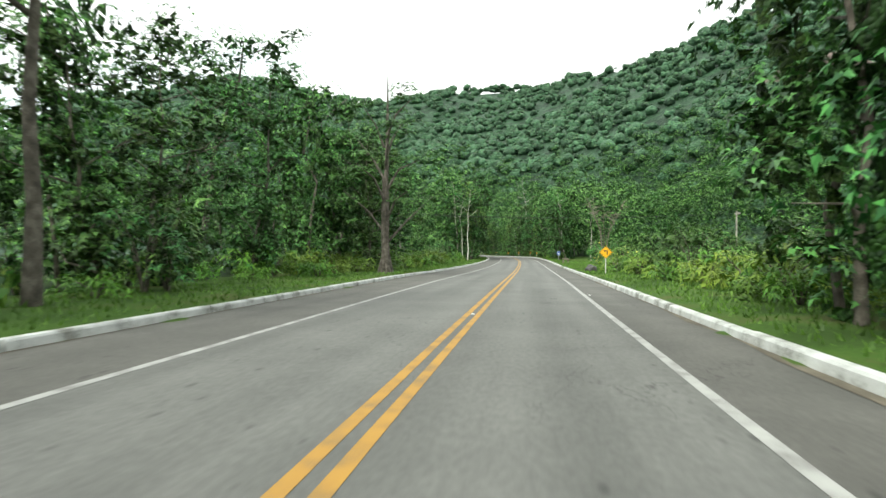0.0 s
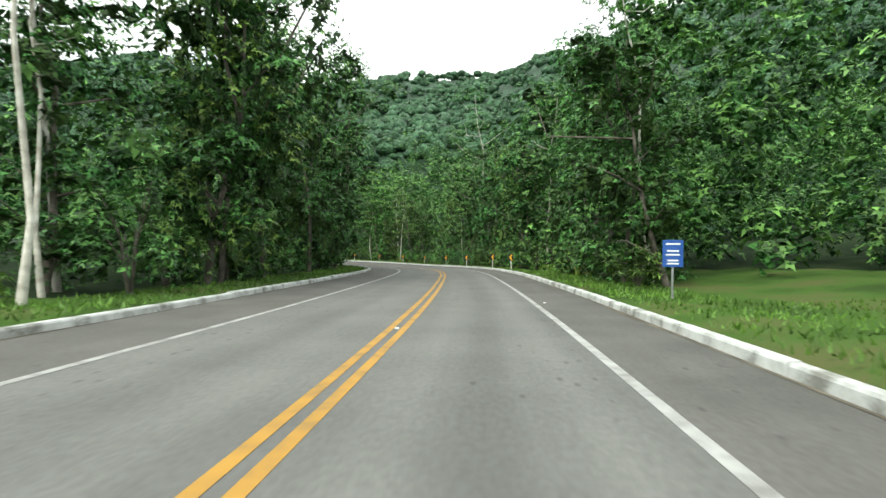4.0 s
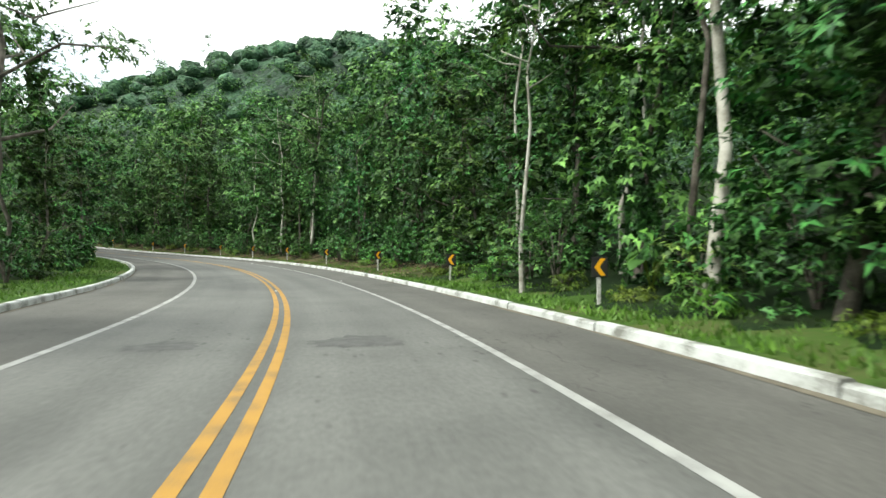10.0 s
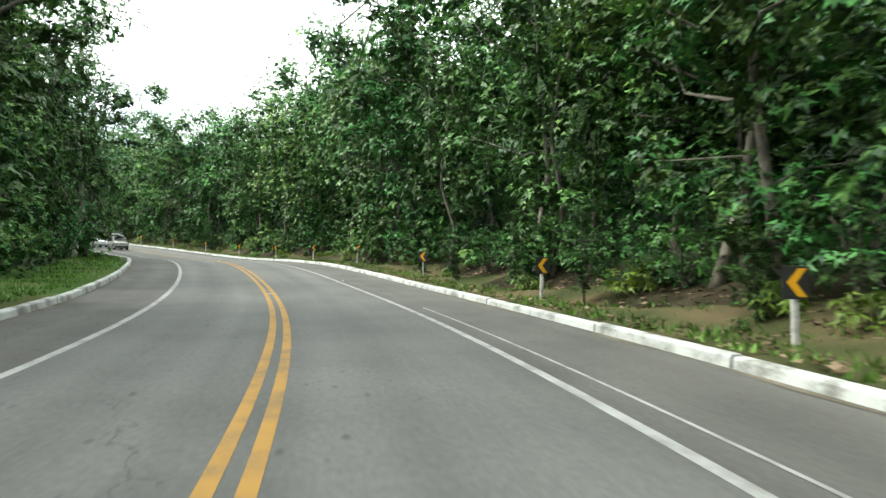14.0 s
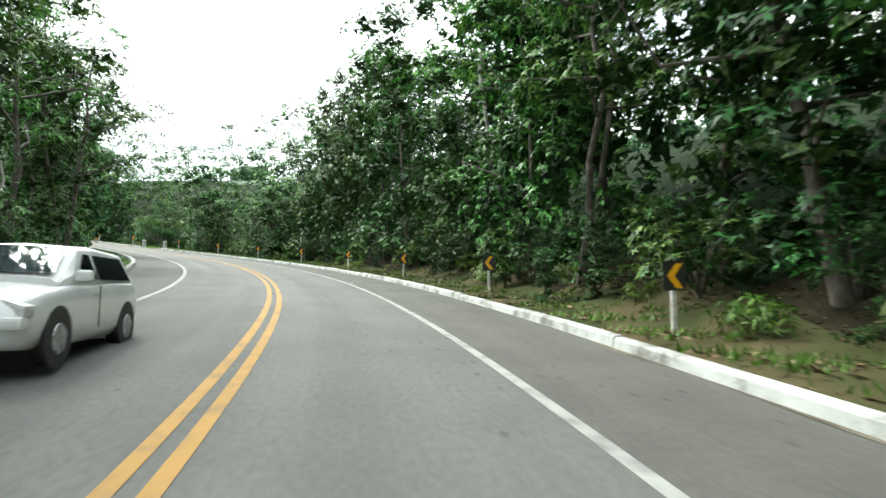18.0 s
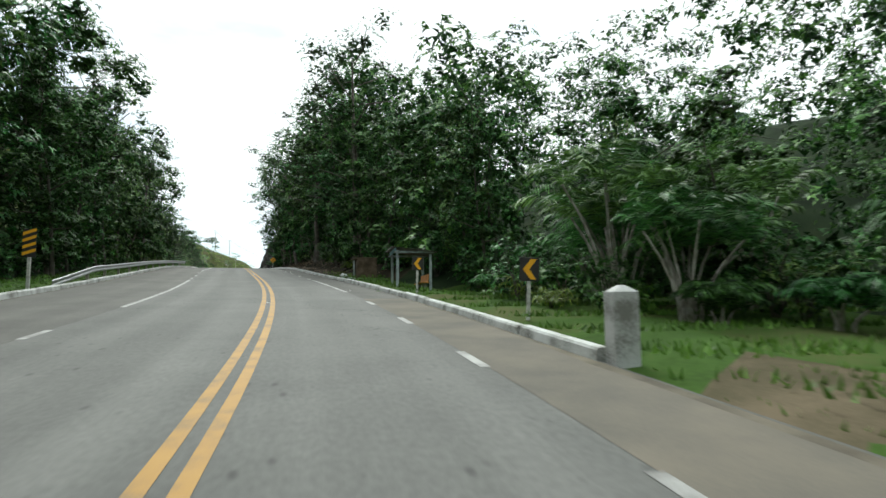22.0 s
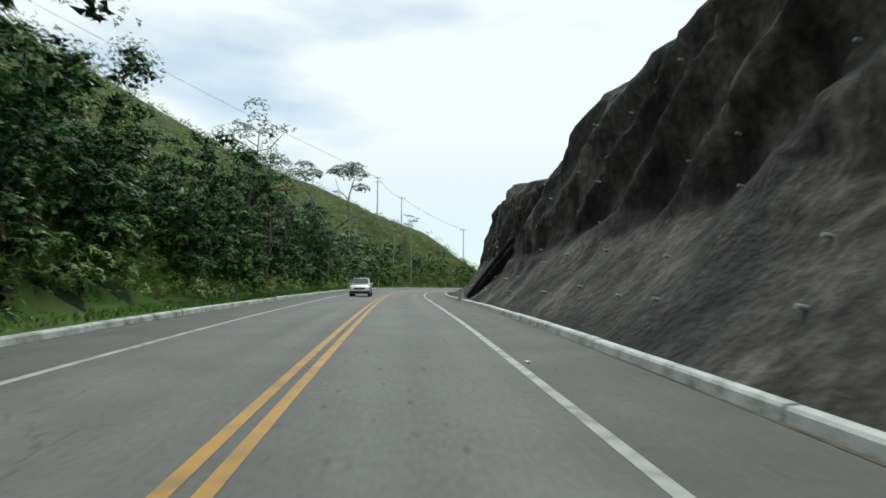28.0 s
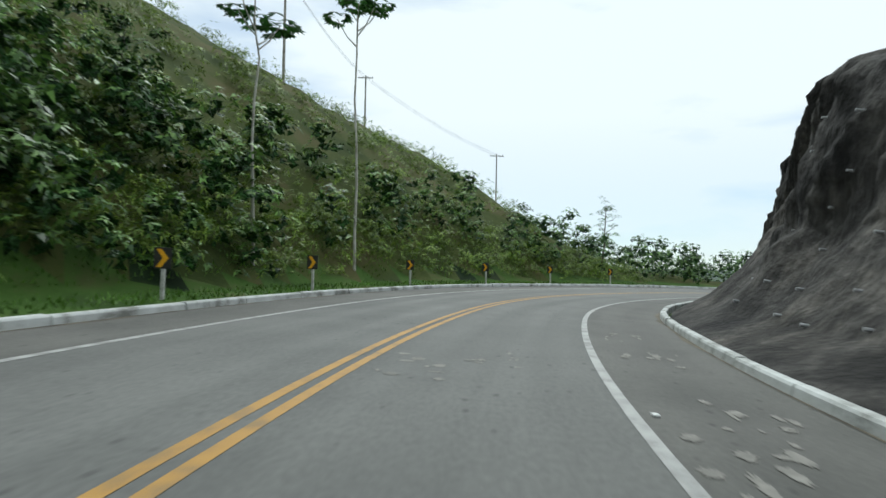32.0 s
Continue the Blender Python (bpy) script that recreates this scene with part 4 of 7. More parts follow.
# ------------------------------------------------------------------ rock face covered with sprayed concrete
ROCK_TOP = [(26.75, 0.15), (27.0, 1.6), (27.25, 4.4), (27.5, 7), (28.0, 9.3), (28.5, 11.1), (28.85, 9.8), (28.95, 8.0), (29.35, 7.6), (29.4, 8.7), (29.7, 8.7), (29.75, 9.9), (30.15, 10.2), (30.2, 10.8), (30.5, 10.6), (30.56, 9.0), (30.7, 9.7), (30.85, 10.7), (31.0, 11.9), (31.2, 13.2), (31.45, 13.5), (31.6, 12.3), (31.8, 10.2), (32.0, 8.9), (32.3, 7.7), (32.7, 7.4), (33.0, 8.9), (33.3, 10.2), (33.6, 10.3), (33.85, 8.8), (34.1, 6.2), (34.35, 3.2), (34.6, 0.8)]
_rt = np.array(ROCK_TOP)


def rock_point(u, v):
    """A place on the rock face: u along the road, v from foot (0) to crown (1)."""
    h = float(np.interp(u, _rt[:, 0], _rt[:, 1]))
    s = u * 18.5
    knee = 0.36 + 0.14 * noise.noise(Vector((s * 0.13, 0, 9.0)))
    lean = float(np.interp(u, [30.7, 31.4, 32.0, 32.7], [1.0, 1.22, 1.2, 1.12]))
    back = lean * np.interp(v, [0, knee * 0.5, knee, 0.9, 0.97, 1.0], [0.0, 0.18, 0.33, 0.44, 0.5, 0.66]) * h
    big = noise.noise(Vector((s * 0.11, v * h * 0.12, 2.0)))
    flute = abs(noise.noise(Vector((s * 0.30 + 0.25 * v * h, v * h * 0.06, 7.0))))
    mid = noise.noise(Vector((s * 0.5, v * h * 0.42, 11.0)))
    rib = abs(noise.noise(Vector((s * 0.85, v * h * 0.22, 17.0))))
    fine = noise.noise(Vector((s * 1.6, v * h * 1.5, 3.0)))
    grit = noise.noise(Vector((s * 4.1, v * h * 3.7, 31.0)))
    amp = min(1.0, v * 4)
    steep = min(1.0, max(0.0, (v - knee * 0.6) * 4))
    foot = float(np.interp(u, [29.3, 30.4, 31.2, 32.2, 33, 34], [0.5, 1.3, 2.6, 2.0, 1.0, 0.9]))
    off = float(kr(u)) + 0.42 + (foot - 0.42) * min(1.0, v / 0.07) + back - amp * (0.9 * big + 0.34 * mid + 0.16 * fine + 0.06 * grit) + steep * (1.9 * flute + 0.7 * rib - 0.5) + 0.05 * fine
    z = 0.05 + h * v + 0.45 * amp * noise.noise(Vector((s * 0.4, v * 4, 5.0))) + 0.12 * amp * fine
    return place(u, max(off, float(kr(u)) + 0.42), z)


def build_rock():
    us, n = np.arange(26.75, 34.6, 0.018), 84
    vs = []
    for u in us:
        col = [rock_point(u, j / (n - 1)) for j in range(n)]
        side = place(u, 1) - place(u, 0)
        tall = col[-1].z - place(u, 0).z
        vs += col + [col[-1] + side * min(5, 0.5 * tall) + Vector((0, 0, 0.03 * tall)), col[-1] + side * min(13, 1.1 * tall + 0.2) - Vector((0, 0, tall + 1.0))]
    n += 2
    k = np.arange(len(us) * n).reshape(len(us), n)
    f = np.stack([k[:-1, :-1].ravel(), k[1:, :-1].ravel(), k[1:, 1:].ravel(), k[:-1, 1:].ravel()], 1)[:, ::-1]
    rock = new("rock_face", quick_mesh("rock_face", np.array([tuple(v) for v in vs]), f, ROCK, True))
    tagged(rock, "tall grey cut rock face sprayed with dark concrete", "rock face", kind="structure")
    rng = random.Random(8)
    bm = bmesh.new()
    bmesh.ops.create_cone(bm, cap_ends=True, segments=8, radius1=0.04, radius2=0.036, depth=0.3)
    bmesh.ops.rotate(bm, cent=(0, 0, 0), matrix=Euler((radians(98), 0, 0)).to_matrix(), verts=bm.verts)
    pipe = bpy.data.meshes.new("drain_pipe")
    bm.to_mesh(pipe)
    bm.free()
    pipe.materials.append(mat("grey_plastic_pipe", [(0.28, 0.28, 0.28), (0.45, 0.45, 0.45)], 6, 0.6, 0))
    for row, v in enumerate((0.10, 0.2, 0.34, 0.48, 0.63, 0.79)):
        u = 27.7 + 0.06 * (row % 2)
        while u < 33.0:
            p = rock_point(u, v + rng.uniform(-0.02, 0.02))
            ob = new("drain_pipe", pipe)
            ob.matrix_world = Matrix.Translation(p) @ pose(0, 0, 0, 0, 0, heading(u) + 90 + rng.uniform(-12, 12))
            ob.parent = rock
            u += rng.uniform(0.09, 0.24)
    return rock


build_rock()

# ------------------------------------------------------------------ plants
# Far leaves carry the distance haze in their bluish base colour.
LEAF_HAZE = leaf_mat("far_canopy_leaves", (0.024, 0.062, 0.032), (0.076, 0.15, 0.066), 0.02, 0.06, 0.9)


def vine_tree(seed, height, spread, leaves, size, leaf_m):
    """A trunk wrapped from foot to top in hanging creepers."""
    rng = np.random.default_rng(seed)
    spine = [(rng.normal(0, 0.12) * i, rng.normal(0, 0.12) * i, height * i / 6 - (0.3 if i == 0 else 0)) for i in range(7)]
    vs, fs = tube(spine, [0.11 - 0.012 * i for i in range(7)], 7)
    cents, rads = [], []
    for j in range(24):
        f = (j + rng.uniform(0, 1)) / 24
        i = min(int(f * 6), 5)
        p = Vector(spine[i]).lerp(Vector(spine[i + 1]), f * 6 - i)
        r = spread * (0.45 + 0.4 * math.sin(f * 3.0)) * rng.uniform(0.5, 1.1)
        a = rng.uniform(0, 6.28)
        cents.append((p.x + math.cos(a) * spread * 0.55, p.y + math.sin(a) * spread * 0.55, p.z)), rads.append((r * 0.75, r * 0.75, r * rng.uniform(0.8, 1.7)))
    return mesh_of("trunk", vs, fs, BARK, True), crown_mesh("crown", leaf_cloud(rng, cents, rads, leaves, size, 0.35, 0.55, 0.5, 0.45), inner_leaves(rng, cents, rads, 16), leaf_m, SHADE_MASS)


def big_leaf_plant(seed, height, count, size):
    """A clump of long stalks that each carry one large leaf."""
    rng = np.random.default_rng(seed)
    vs, fs, lv, lf = [], [], [], []
    for j in range(count):
        a, out = rng.uniform(0, 6.28), rng.uniform(0.25, 0.75) * height * 0.6
        tip = Vector((math.cos(a) * out, math.sin(a) * out, height * rng.uniform(0.55, 1.0)))
        v2, f2 = tube([(0, 0, -0.1), tip * 0.55 + Vector((0, 0, 0.1 * height)), tip], [0.03, 0.022, 0.012], 4)
        o = len(vs)
        vs += v2
        fs += [tuple(q + o for q in f) for f in f2]
        d = Vector((math.cos(a), math.sin(a), -0.55)).normalized()
        side = d.cross(Vector((0, 0, 1))).normalized()
        up = side.cross(d)
        s = size * rng.uniform(0.7, 1.2)
        o = len(lv)
        for t, w in ((0, 0.0), (0.18, 0.34), (0.5, 0.36), (0.8, 0.2), (1.0, 0.0)):
            c = tip + d * (s * (t - 0.1)) - up * (0.12 * s * t * t)
            lv += [c - side * (w * s) + up * 0.05 * s * w, c, c + side * (w * s) + up * 0.05 * s * w]
        for k in range(4):
            q = o + 3 * k
            lf += [(q, q + 3, q + 4, q + 1), (q + 1, q + 4, q + 5, q + 2)]
    return mesh_of("stalk", vs, fs, FERN), mesh_of("foliage", lv, lf, LEAF_BRIGHT, True)


def palm_meshes(seed, height, stems, length):
    """A clump of thin ringed stems, each under a plume of arching feathered fronds."""
    rng = np.random.default_rng(seed)
    vs, fs, lv, lf = [], [], [], []
    for q in range(stems):
        b, out, tall = q * 2.399, (0.1 + 0.32 * (q / max(stems - 1, 1))) * height, height * rng.uniform(0.55, 1.0)
        spine = [(math.cos(b) * (0.12 * q ** 0.5 + out * (i / 4) ** 2), math.sin(b) * (0.12 * q ** 0.5 + out * (i / 4) ** 2), tall * i / 4 - (0.2 if i == 0 else 0)) for i in range(5)]
        v2, f2 = tube(spine, [0.055 - 0.006 * i for i in range(5)], 6)
        o = len(vs)
        vs += v2
        fs += [tuple(a + o for a in f) for f in f2]
        top = Vector(spine[-1])
        for j in range(7):
            a, lift = b + j * 0.9 + rng.uniform(-0.3, 0.3), rng.uniform(0.7, 1.4)
            d = Vector((math.cos(a) * math.cos(lift), math.sin(a) * math.cos(lift), math.sin(lift)))
            side = d.cross(Vector((0, 0, 1))).normalized()
            prev, ln = top, length * rng.uniform(0.7, 1.15)
            for k in range(20):
                t = (k + 1) / 20
                p = top + d * (ln * t) - Vector((0, 0, 1)) * (ln * 0.6 * t ** 2.2)
                along = (p - prev).normalized()
                for sg in (-1, 1):
                    w = ln * 0.3 * math.sin(0.3 + 2.6 * t) * rng.uniform(0.75, 1.15)
                    tip = p + side * (sg * w * 0.8) + along * w * 0.55 - Vector((0, 0, w * rng.uniform(0.3, 0.75)))
                    mid = p.lerp(tip, 0.45) + Vector((0, 0, 0.06 * w))
                    o = len(lv)
                    lv += [p, mid + along * 0.024, tip, mid - along * 0.024]
                    lf.append((o, o + 1, o + 2, o + 3))
                o = len(lv)
                lv += [prev - side * 0.012, p - side * 0.012, p + side * 0.012, prev + side * 0.012]
                lf.append((o, o + 1, o + 2, o + 3))
                prev = p
    return mesh_of("trunk", vs, fs, GREY_WOOD, True), mesh_of("crown", lv, lf, LEAF)


def cecropia_meshes(seed, height):
    """A thin bare stem with a few arms that end in umbrella-like rosettes of lobed leaves."""
    rng = np.random.default_rng(seed)
    spine = [(rng.normal(0, 0.03) * i, -0.035 * height * i / 6, height * i / 6 - (0.3 if i == 0 else 0)) for i in range(7)]
    vs, fs = tube(spine, [0.085 - 0.008 * i for i in range(7)], 7)
    lv, lf = [], []
    for j in range(6):
        a = j * 1.05 + rng.uniform(-0.2, 0.2)
        base = Vector(spine[5]).lerp(Vector(spine[6]), 0.2 + 0.12 * j)
        r = height * 0.10 * rng.uniform(0.7, 1.2)
        tip = base + Vector((math.cos(a) * r, math.sin(a) * r, r * 0.9 + 0.15 * j))
        v2, f2 = tube([base, base.lerp(tip, 0.5) - Vector((0, 0, 0.15 * r)), tip], [0.04, 0.03, 0.022], 5)
        o = len(vs)
        vs += v2
        fs += [tuple(q + o for q in f) for f in f2]
        for k in range(9):
            b = k * 2.4
            c = tip + Vector((math.cos(b), math.sin(b), rng.uniform(-0.2, 0.35))) * rng.uniform(0.25, 0.75)
            for m in range(7):
                e = b + (m - 3) * 0.62
                d = Vector((math.cos(e), math.sin(e), -0.35)) * rng.uniform(0.34, 0.5)
                sd = Vector((-math.sin(e), math.cos(e), 0)) * 0.085
                o = len(lv)
                lv += [c, c + d * 0.6 + sd, c + d, c + d * 0.6 - sd]
                lf.append((o, o + 1, o + 2, o + 3))
    return mesh_of("trunk", vs, fs, PALE_BARK, True), mesh_of("crown", lv, lf, LEAF)


def forked_tree_meshes():
    """The bare-limbed tree on the hill's foot: a trunk that parts in two, with thin high foliage."""
    limbs = [([(0, 0, -0.4), (0.15, 0.1, 2.2), (0.1, 0.0, 4.2), (0.35, 0.1, 5.6)], [.26, .2, .18, .17]),
             ([(0.35, 0.1, 5.6), (1.2, 0.0, 7.0), (2.4, -0.2, 7.9), (2.3, -0.1, 10.2), (2.9, 0.0, 12.6)], [.15, .13, .11, .08, .04]),
             ([(0.35, 0.1, 5.6), (-0.1, 0.2, 7.4), (-1.3, 0.4, 9.2), (-1.9, 0.4, 10.6), (-1.6, 0.6, 12.4)], [.14, .12, .09, .07, .03]),
             ([(2.4, -0.2, 7.9), (3.4, -0.3, 8.3), (3.9, -0.5, 9.3)], [.06, .04, .02]),
             ([(-1.3, 0.4, 9.2), (-2.9, 0.2, 9.6), (-4.2, 0.0, 10.4)], [.06, .045, .02]),
             ([(-1.9, 0.4, 10.6), (-3.0, 0.5, 11.6), (-3.6, 0.4, 12.7)], [.05, .03, .015]),
             ([(2.3, -0.1, 10.2), (1.2, 0.2, 11.4), (0.8, 0.4, 12.8)], [.05, .03, .015])]
    vs, fs, cents, rads = [], [], [], []
    for pts, rr in limbs:
        v2, f2 = tube(pts, rr, 7)
        o = len(vs)
        vs += v2
        fs += [tuple(q + o for q in f) for f in f2]
    rng = np.random.default_rng(5)
    for c, r in (((2.9, 0, 12.9), 1.7), ((1.6, .3, 13.4), 1.5), ((3.6, -.4, 11.4), 1.2), ((-1.8, .5, 12.9), 1.4), ((-3.6, .4, 12.9), 1.3), ((-4.3, 0, 10.7), 1.0), ((.7, .4, 13.2), 1.1), ((3.0, .8, 14.0), 1.4), ((-2.6, -.5, 13.7), 1.1)):
        cents.append(c), rads.append((r, r, r * 0.6))
    lv, lf = leaf_cloud(rng, cents, rads, 3600, .27, 0.5, 0.1, 0.5)
    return mesh_of("trunk", vs, fs, BARK, True), quick_mesh("crown", lv, lf, LEAF)


PROTO = {
    "wall": [make_tree(11, 14, 3.6, .13, 3800, .25, bare=.06, forks=12, clump=1.05), vine_tree(13, 12, 2.8, 3300, .24, LEAF_BRIGHT), vine_tree(14, 14, 2.9, 3600, .25, LEAF), make_tree(15, 13, 3.3, .12, 3600, .23, bare=.08, forks=11, clump=1.05, flat=.9), vine_tree(16, 11, 2.6, 3200, .24, LEAF), make_tree(19, 15, 3.4, .13, 3700, .26, bare=.1, forks=12, clump=1.0)],
    "tall": [make_tree(17, 17, 4.2, .26, 4400, .2, bare=.35, forks=9), make_tree(18, 19, 4.4, .28, 4600, .2, bare=.4, forks=9)],
    "mid": [make_tree(21, 9, 3.0, .11, 2300, .22, bare=.12, forks=9), make_tree(22, 8, 2.8, .10, 2200, .22, bare=.08, forks=9, leaf_m=LEAF_BRIGHT), make_tree(23, 10, 3.0, .11, 2300, .23, bare=.1, forks=9)],
    "layered": [make_tree(25, 13, 4.2, .15, 3000, .25, lean=.06, bare=.4, forks=9, leaf_m=LEAF_BRIGHT, flat=.34, clump=1.1), make_tree(26, 11, 3.8, .13, 2600, .25, lean=.1, bare=.35, forks=8, leaf_m=LEAF_BRIGHT, flat=.3, clump=1.1)],
    "fine": [make_tree(27, 7.5, 2.6, .1, 3300, .15, bare=.05, forks=9, clump=1.05), make_tree(28, 6, 2.5, .09, 3000, .14, bare=.04, forks=8, clump=1.1, flat=.6), make_tree(29, 8.5, 2.6, .1, 3300, .15, bare=.1, forks=10)],
    "overhang": [make_tree(35, 16, 5.2, .24, 4200, .2, lean=.05, bare=.34, forks=11, clump=.95), make_tree(36, 18, 5.0, .26, 4200, .2, lean=.03, bare=.3, forks=12, clump=.95)],
    "slim": [make_tree(31, 16, 2.4, .11, 1500, .21, lean=.06, bare=.6, bark_m=PALE_BARK, core=0), make_tree(32, 13, 2.2, .09, 1400, .21, lean=.12, bare=.62, bark_m=PALE_BARK, leaf_m=LEAF_BRIGHT, core=0), make_tree(33, 19, 2.8, .14, 1800, .21, lean=.04, bare=.6, bark_m=PALE_BARK, core=0)],
    "shrub": [make_shrub(41, 2.6, 1.6, 700, .24, LEAF), make_shrub(42, 2.0, 1.5, 600, .25, LEAF_BRIGHT), make_shrub(43, 3.4, 1.9, 820, .25, LEAF)],
    "fern": [make_shrub(51, 1.3, 1.2, 380, .40, FERN, .5, .2), make_shrub(52, 1.0, 1.1, 340, .36, FERN, .5, .2)],
    "bigleaf": [big_leaf_plant(61, 1.5, 9, .7), big_leaf_plant(62, 1.1, 8, .55)],
    "palm": [palm_meshes(71, 3.4, 7, 2.3), palm_meshes(72, 2.4, 6, 2.2), palm_meshes(73, 0.8, 4, 1.7)],
    "sparse": [make_tree(81, 17, 3.9, .26, 3000, .24, lean=.03, bare=.35, forks=9, clump=.8, core=0), make_tree(82, 14, 4.2, .2, 2700, .24, lean=.12, bare=.4, forks=8, clump=.75, leaf_m=LEAF_BRIGHT, core=0), make_tree(83, 15, 4.0, .2, 2500, .24, lean=.06, bare=.45, forks=7, clump=.7, core=0)],
    "cecropia": [cecropia_meshes(91, 14), cecropia_meshes(92, 11)],
    "forked": [forked_tree_meshes()],
}
LABELS = {
    "wall": ("dense forest tree draped in creepers beside the road", "tree", "tree"), "tall": ("tall broad-crowned forest tree with dark green leaves", "tree", "tree"),
    "layered": ("broad tree with flat layered sprays of light green leaves", "tree", "tree"),
    "fine": ("small bushy tree with fine dark green leaves", "tree", "small_tree"), "overhang": ("tall dark forest tree leaning its crown over the litter", "tree", "tree"),
    "mid": ("leafy mid-height tree in full green leaf", "tree", "young_tree"), "slim": ("slender pale-barked tree with a thin high crown", "tree", "slender_tree"),
    "shrub": ("leafy green undergrowth shrub at the forest edge", "shrub", "shrub"), "fern": ("yellow-green fern clump on the grassy bank", "fern", "fern"),
    "bigleaf": ("broad-leaved tropical plant with large bright green leaves", "plant", "broadleaf_plant"), "palm": ("palm with feathery arching green fronds in the garden", "palm", "palm_tree"),
    "sparse": ("tall tree with an open crown and visible limbs", "tree", "open_crowned_tree"), "cecropia": ("thin tall bare-stemmed tree with umbrella-like leaves", "tree", "tree"),
    "forked": ("dark forked tree with bare limbs at the hill's foot", "tree", "tree")}
GROUPS = {"fine": "bushy trees at the hill's foot", "overhang": "forest trees beside the road", "layered": "forest trees beside the road", "wall": "forest trees beside the road", "tall": "forest trees beside the road", "mid": "forest trees beside the road", "slim": "slender pale trees", "shrub": "undergrowth shrubs", "fern": "ferns on the bank", "bigleaf": "broad-leaved plants", "palm": "palms in the roadside garden"}


def plant(kind, x, y, z, scale=1.0, turn=0.0, pick=None, tilt=0.0, label=None, stretch=1.0):
    a, b = PROTO[kind][pick if pick is not None else random.randrange(len(PROTO[kind]))]
    lab, cat, nm = LABELS[kind]
    ob = thing(nm, pose(x, y, z, tilt, 0, turn) @ Matrix.Diagonal((scale, scale, scale * stretch, 1)), label or lab, cat, GROUPS.get(kind, "") if not label else "")
    t1, t2 = new(a.name.split(".")[0], a), new(b.name.split(".")[0], b)
    t1.parent = t2.parent = ob
    return ob


def spots_in(ua, ub, side, d0, d1, count):
    """Evenly jittered places along one side of the road, d from the kerb."""
    out = []
    for i in range(count):
        u = ua + (ub - ua) * (i + random.random()) / count
        off = random.uniform(d0, d1)
        p = place(u, side * (float(kr(u) if side > 0 else kl(u)) + off))
        out.append((p.x, p.y, off))
    xs, ys = np.array([s[0] for s in out]), np.array([s[1] for s in out])
    uu, dd, _ = road_coords(xs, ys)
    clear = np.abs(dd) - np.where(dd > 0, kr(uu), kl(uu))
    zs = ground(xs, ys)
    return [(x, y, float(z)) for (x, y, o), z, c in zip(out, zs, clear) if c > min(o, d0) - 0.6]


def belt(ua, ub, side, d0, d1, kinds, scale=(0.85, 1.2)):
    for kind, count in kinds.items():
        for x, y, z in spots_in(ua, ub, side, d0, d1, count):
            plant(kind, x, y, z - 0.05, random.uniform(*scale), random.uniform(0, 360), tilt=random.uniform(-4, 4))


class Stuff:
    """Many plants joined into one mesh."""

    def __init__(self, name, protos, material, mass=None):
        self.mass = mass
        self.name, self.protos, self.material, self.v, self.f, self.m, self.n = name, protos, material, [], [], [], 0

    def add(self, x, y, z, scale, turn, pick, stretch=1.0):
        v, f, mi = self.protos[pick]
        self.m.append(mi)
        c, s = math.cos(turn), math.sin(turn)
        w = v * [scale, scale, scale * stretch]
        self.v.append(np.stack([w[:, 0] * c - w[:, 1] * s + x, w[:, 0] * s + w[:, 1] * c + y, w[:, 2] + z], 1))
        self.f.append(f + self.n)
        self.n += len(v)

    def done(self, label, category):
        me = quick_mesh(self.name, np.concatenate(self.v), np.concatenate(self.f), self.material)
        idx = np.concatenate(self.m)
        me.materials.append(self.mass or SHADE_MASS)
        me.polygons.foreach_set("material_index", idx)
        if self.mass is HAZE_MASS:
            me.polygons.foreach_set("use_smooth", idx.astype(bool))
        ob = new(self.name, me)
        return tagged(ob, label, category, kind="stuff")


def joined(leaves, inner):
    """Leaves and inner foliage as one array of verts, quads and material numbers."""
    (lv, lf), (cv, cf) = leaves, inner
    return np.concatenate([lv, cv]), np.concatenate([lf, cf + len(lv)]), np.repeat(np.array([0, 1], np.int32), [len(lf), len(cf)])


def crown_raw(seed, r, h, leaves, size, base, lobes=7, aspect=0.6, core=20):
    """Leaves of a simple crown from base up to h, for plants that stand back."""
    rng = np.random.default_rng(seed)
    cents, rads = [], []
    for j in range(lobes):
        a, f = j * 2.4, rng.uniform(0, 1)
        cents.append((math.cos(a) * r * 0.5, math.sin(a) * r * 0.5, base + (h - base) * (j + f) / lobes)), rads.append((r * 0.52, r * 0.52, r * 0.46))
    cents.append((0, 0, h * 0.95)), rads.append((r * 0.6, r * 0.6, r * 0.4))
    return joined(leaf_cloud(rng, cents, rads, leaves, size, 0.5, 0.25, aspect, 0.8), inner_leaves(rng, cents, rads, core, 0.42, 0.42))


# ---- nearest plants: right-hand forest
W = (0.72, 1.2)
belt(-2.6, 0.55, 1, 2.6, 7, {"wall": 10, "shrub": 8, "mid": 4}, W)
belt(4.9, 7.7, 1, 3.2, 5.8, {"wall": 11, "mid": 3, "slim": 3, "bigleaf": 5}, (1.0, 1.4))
belt(7.7, 9.3, 1, 3.6, 6.4, {"wall": 4, "mid": 4, "layered": 2, "slim": 2, "bigleaf": 3}, (0.75, 1.0))
belt(9.3, 11.5, 1, 3.6, 6.4, {"wall": 7, "layered": 2, "mid": 3, "slim": 4, "bigleaf": 4}, (0.9, 1.35))
belt(6.2, 8.4, 1, 1.3, 2.6, {"shrub": 12}, (0.5, 0.85))
belt(4.9, 7.6, 1, 2.4, 4.2, {"shrub": 16}, (0.8, 1.2))
belt(7.6, 11.5, 1, 3.3, 5.2, {"shrub": 20}, (0.8, 1.3))
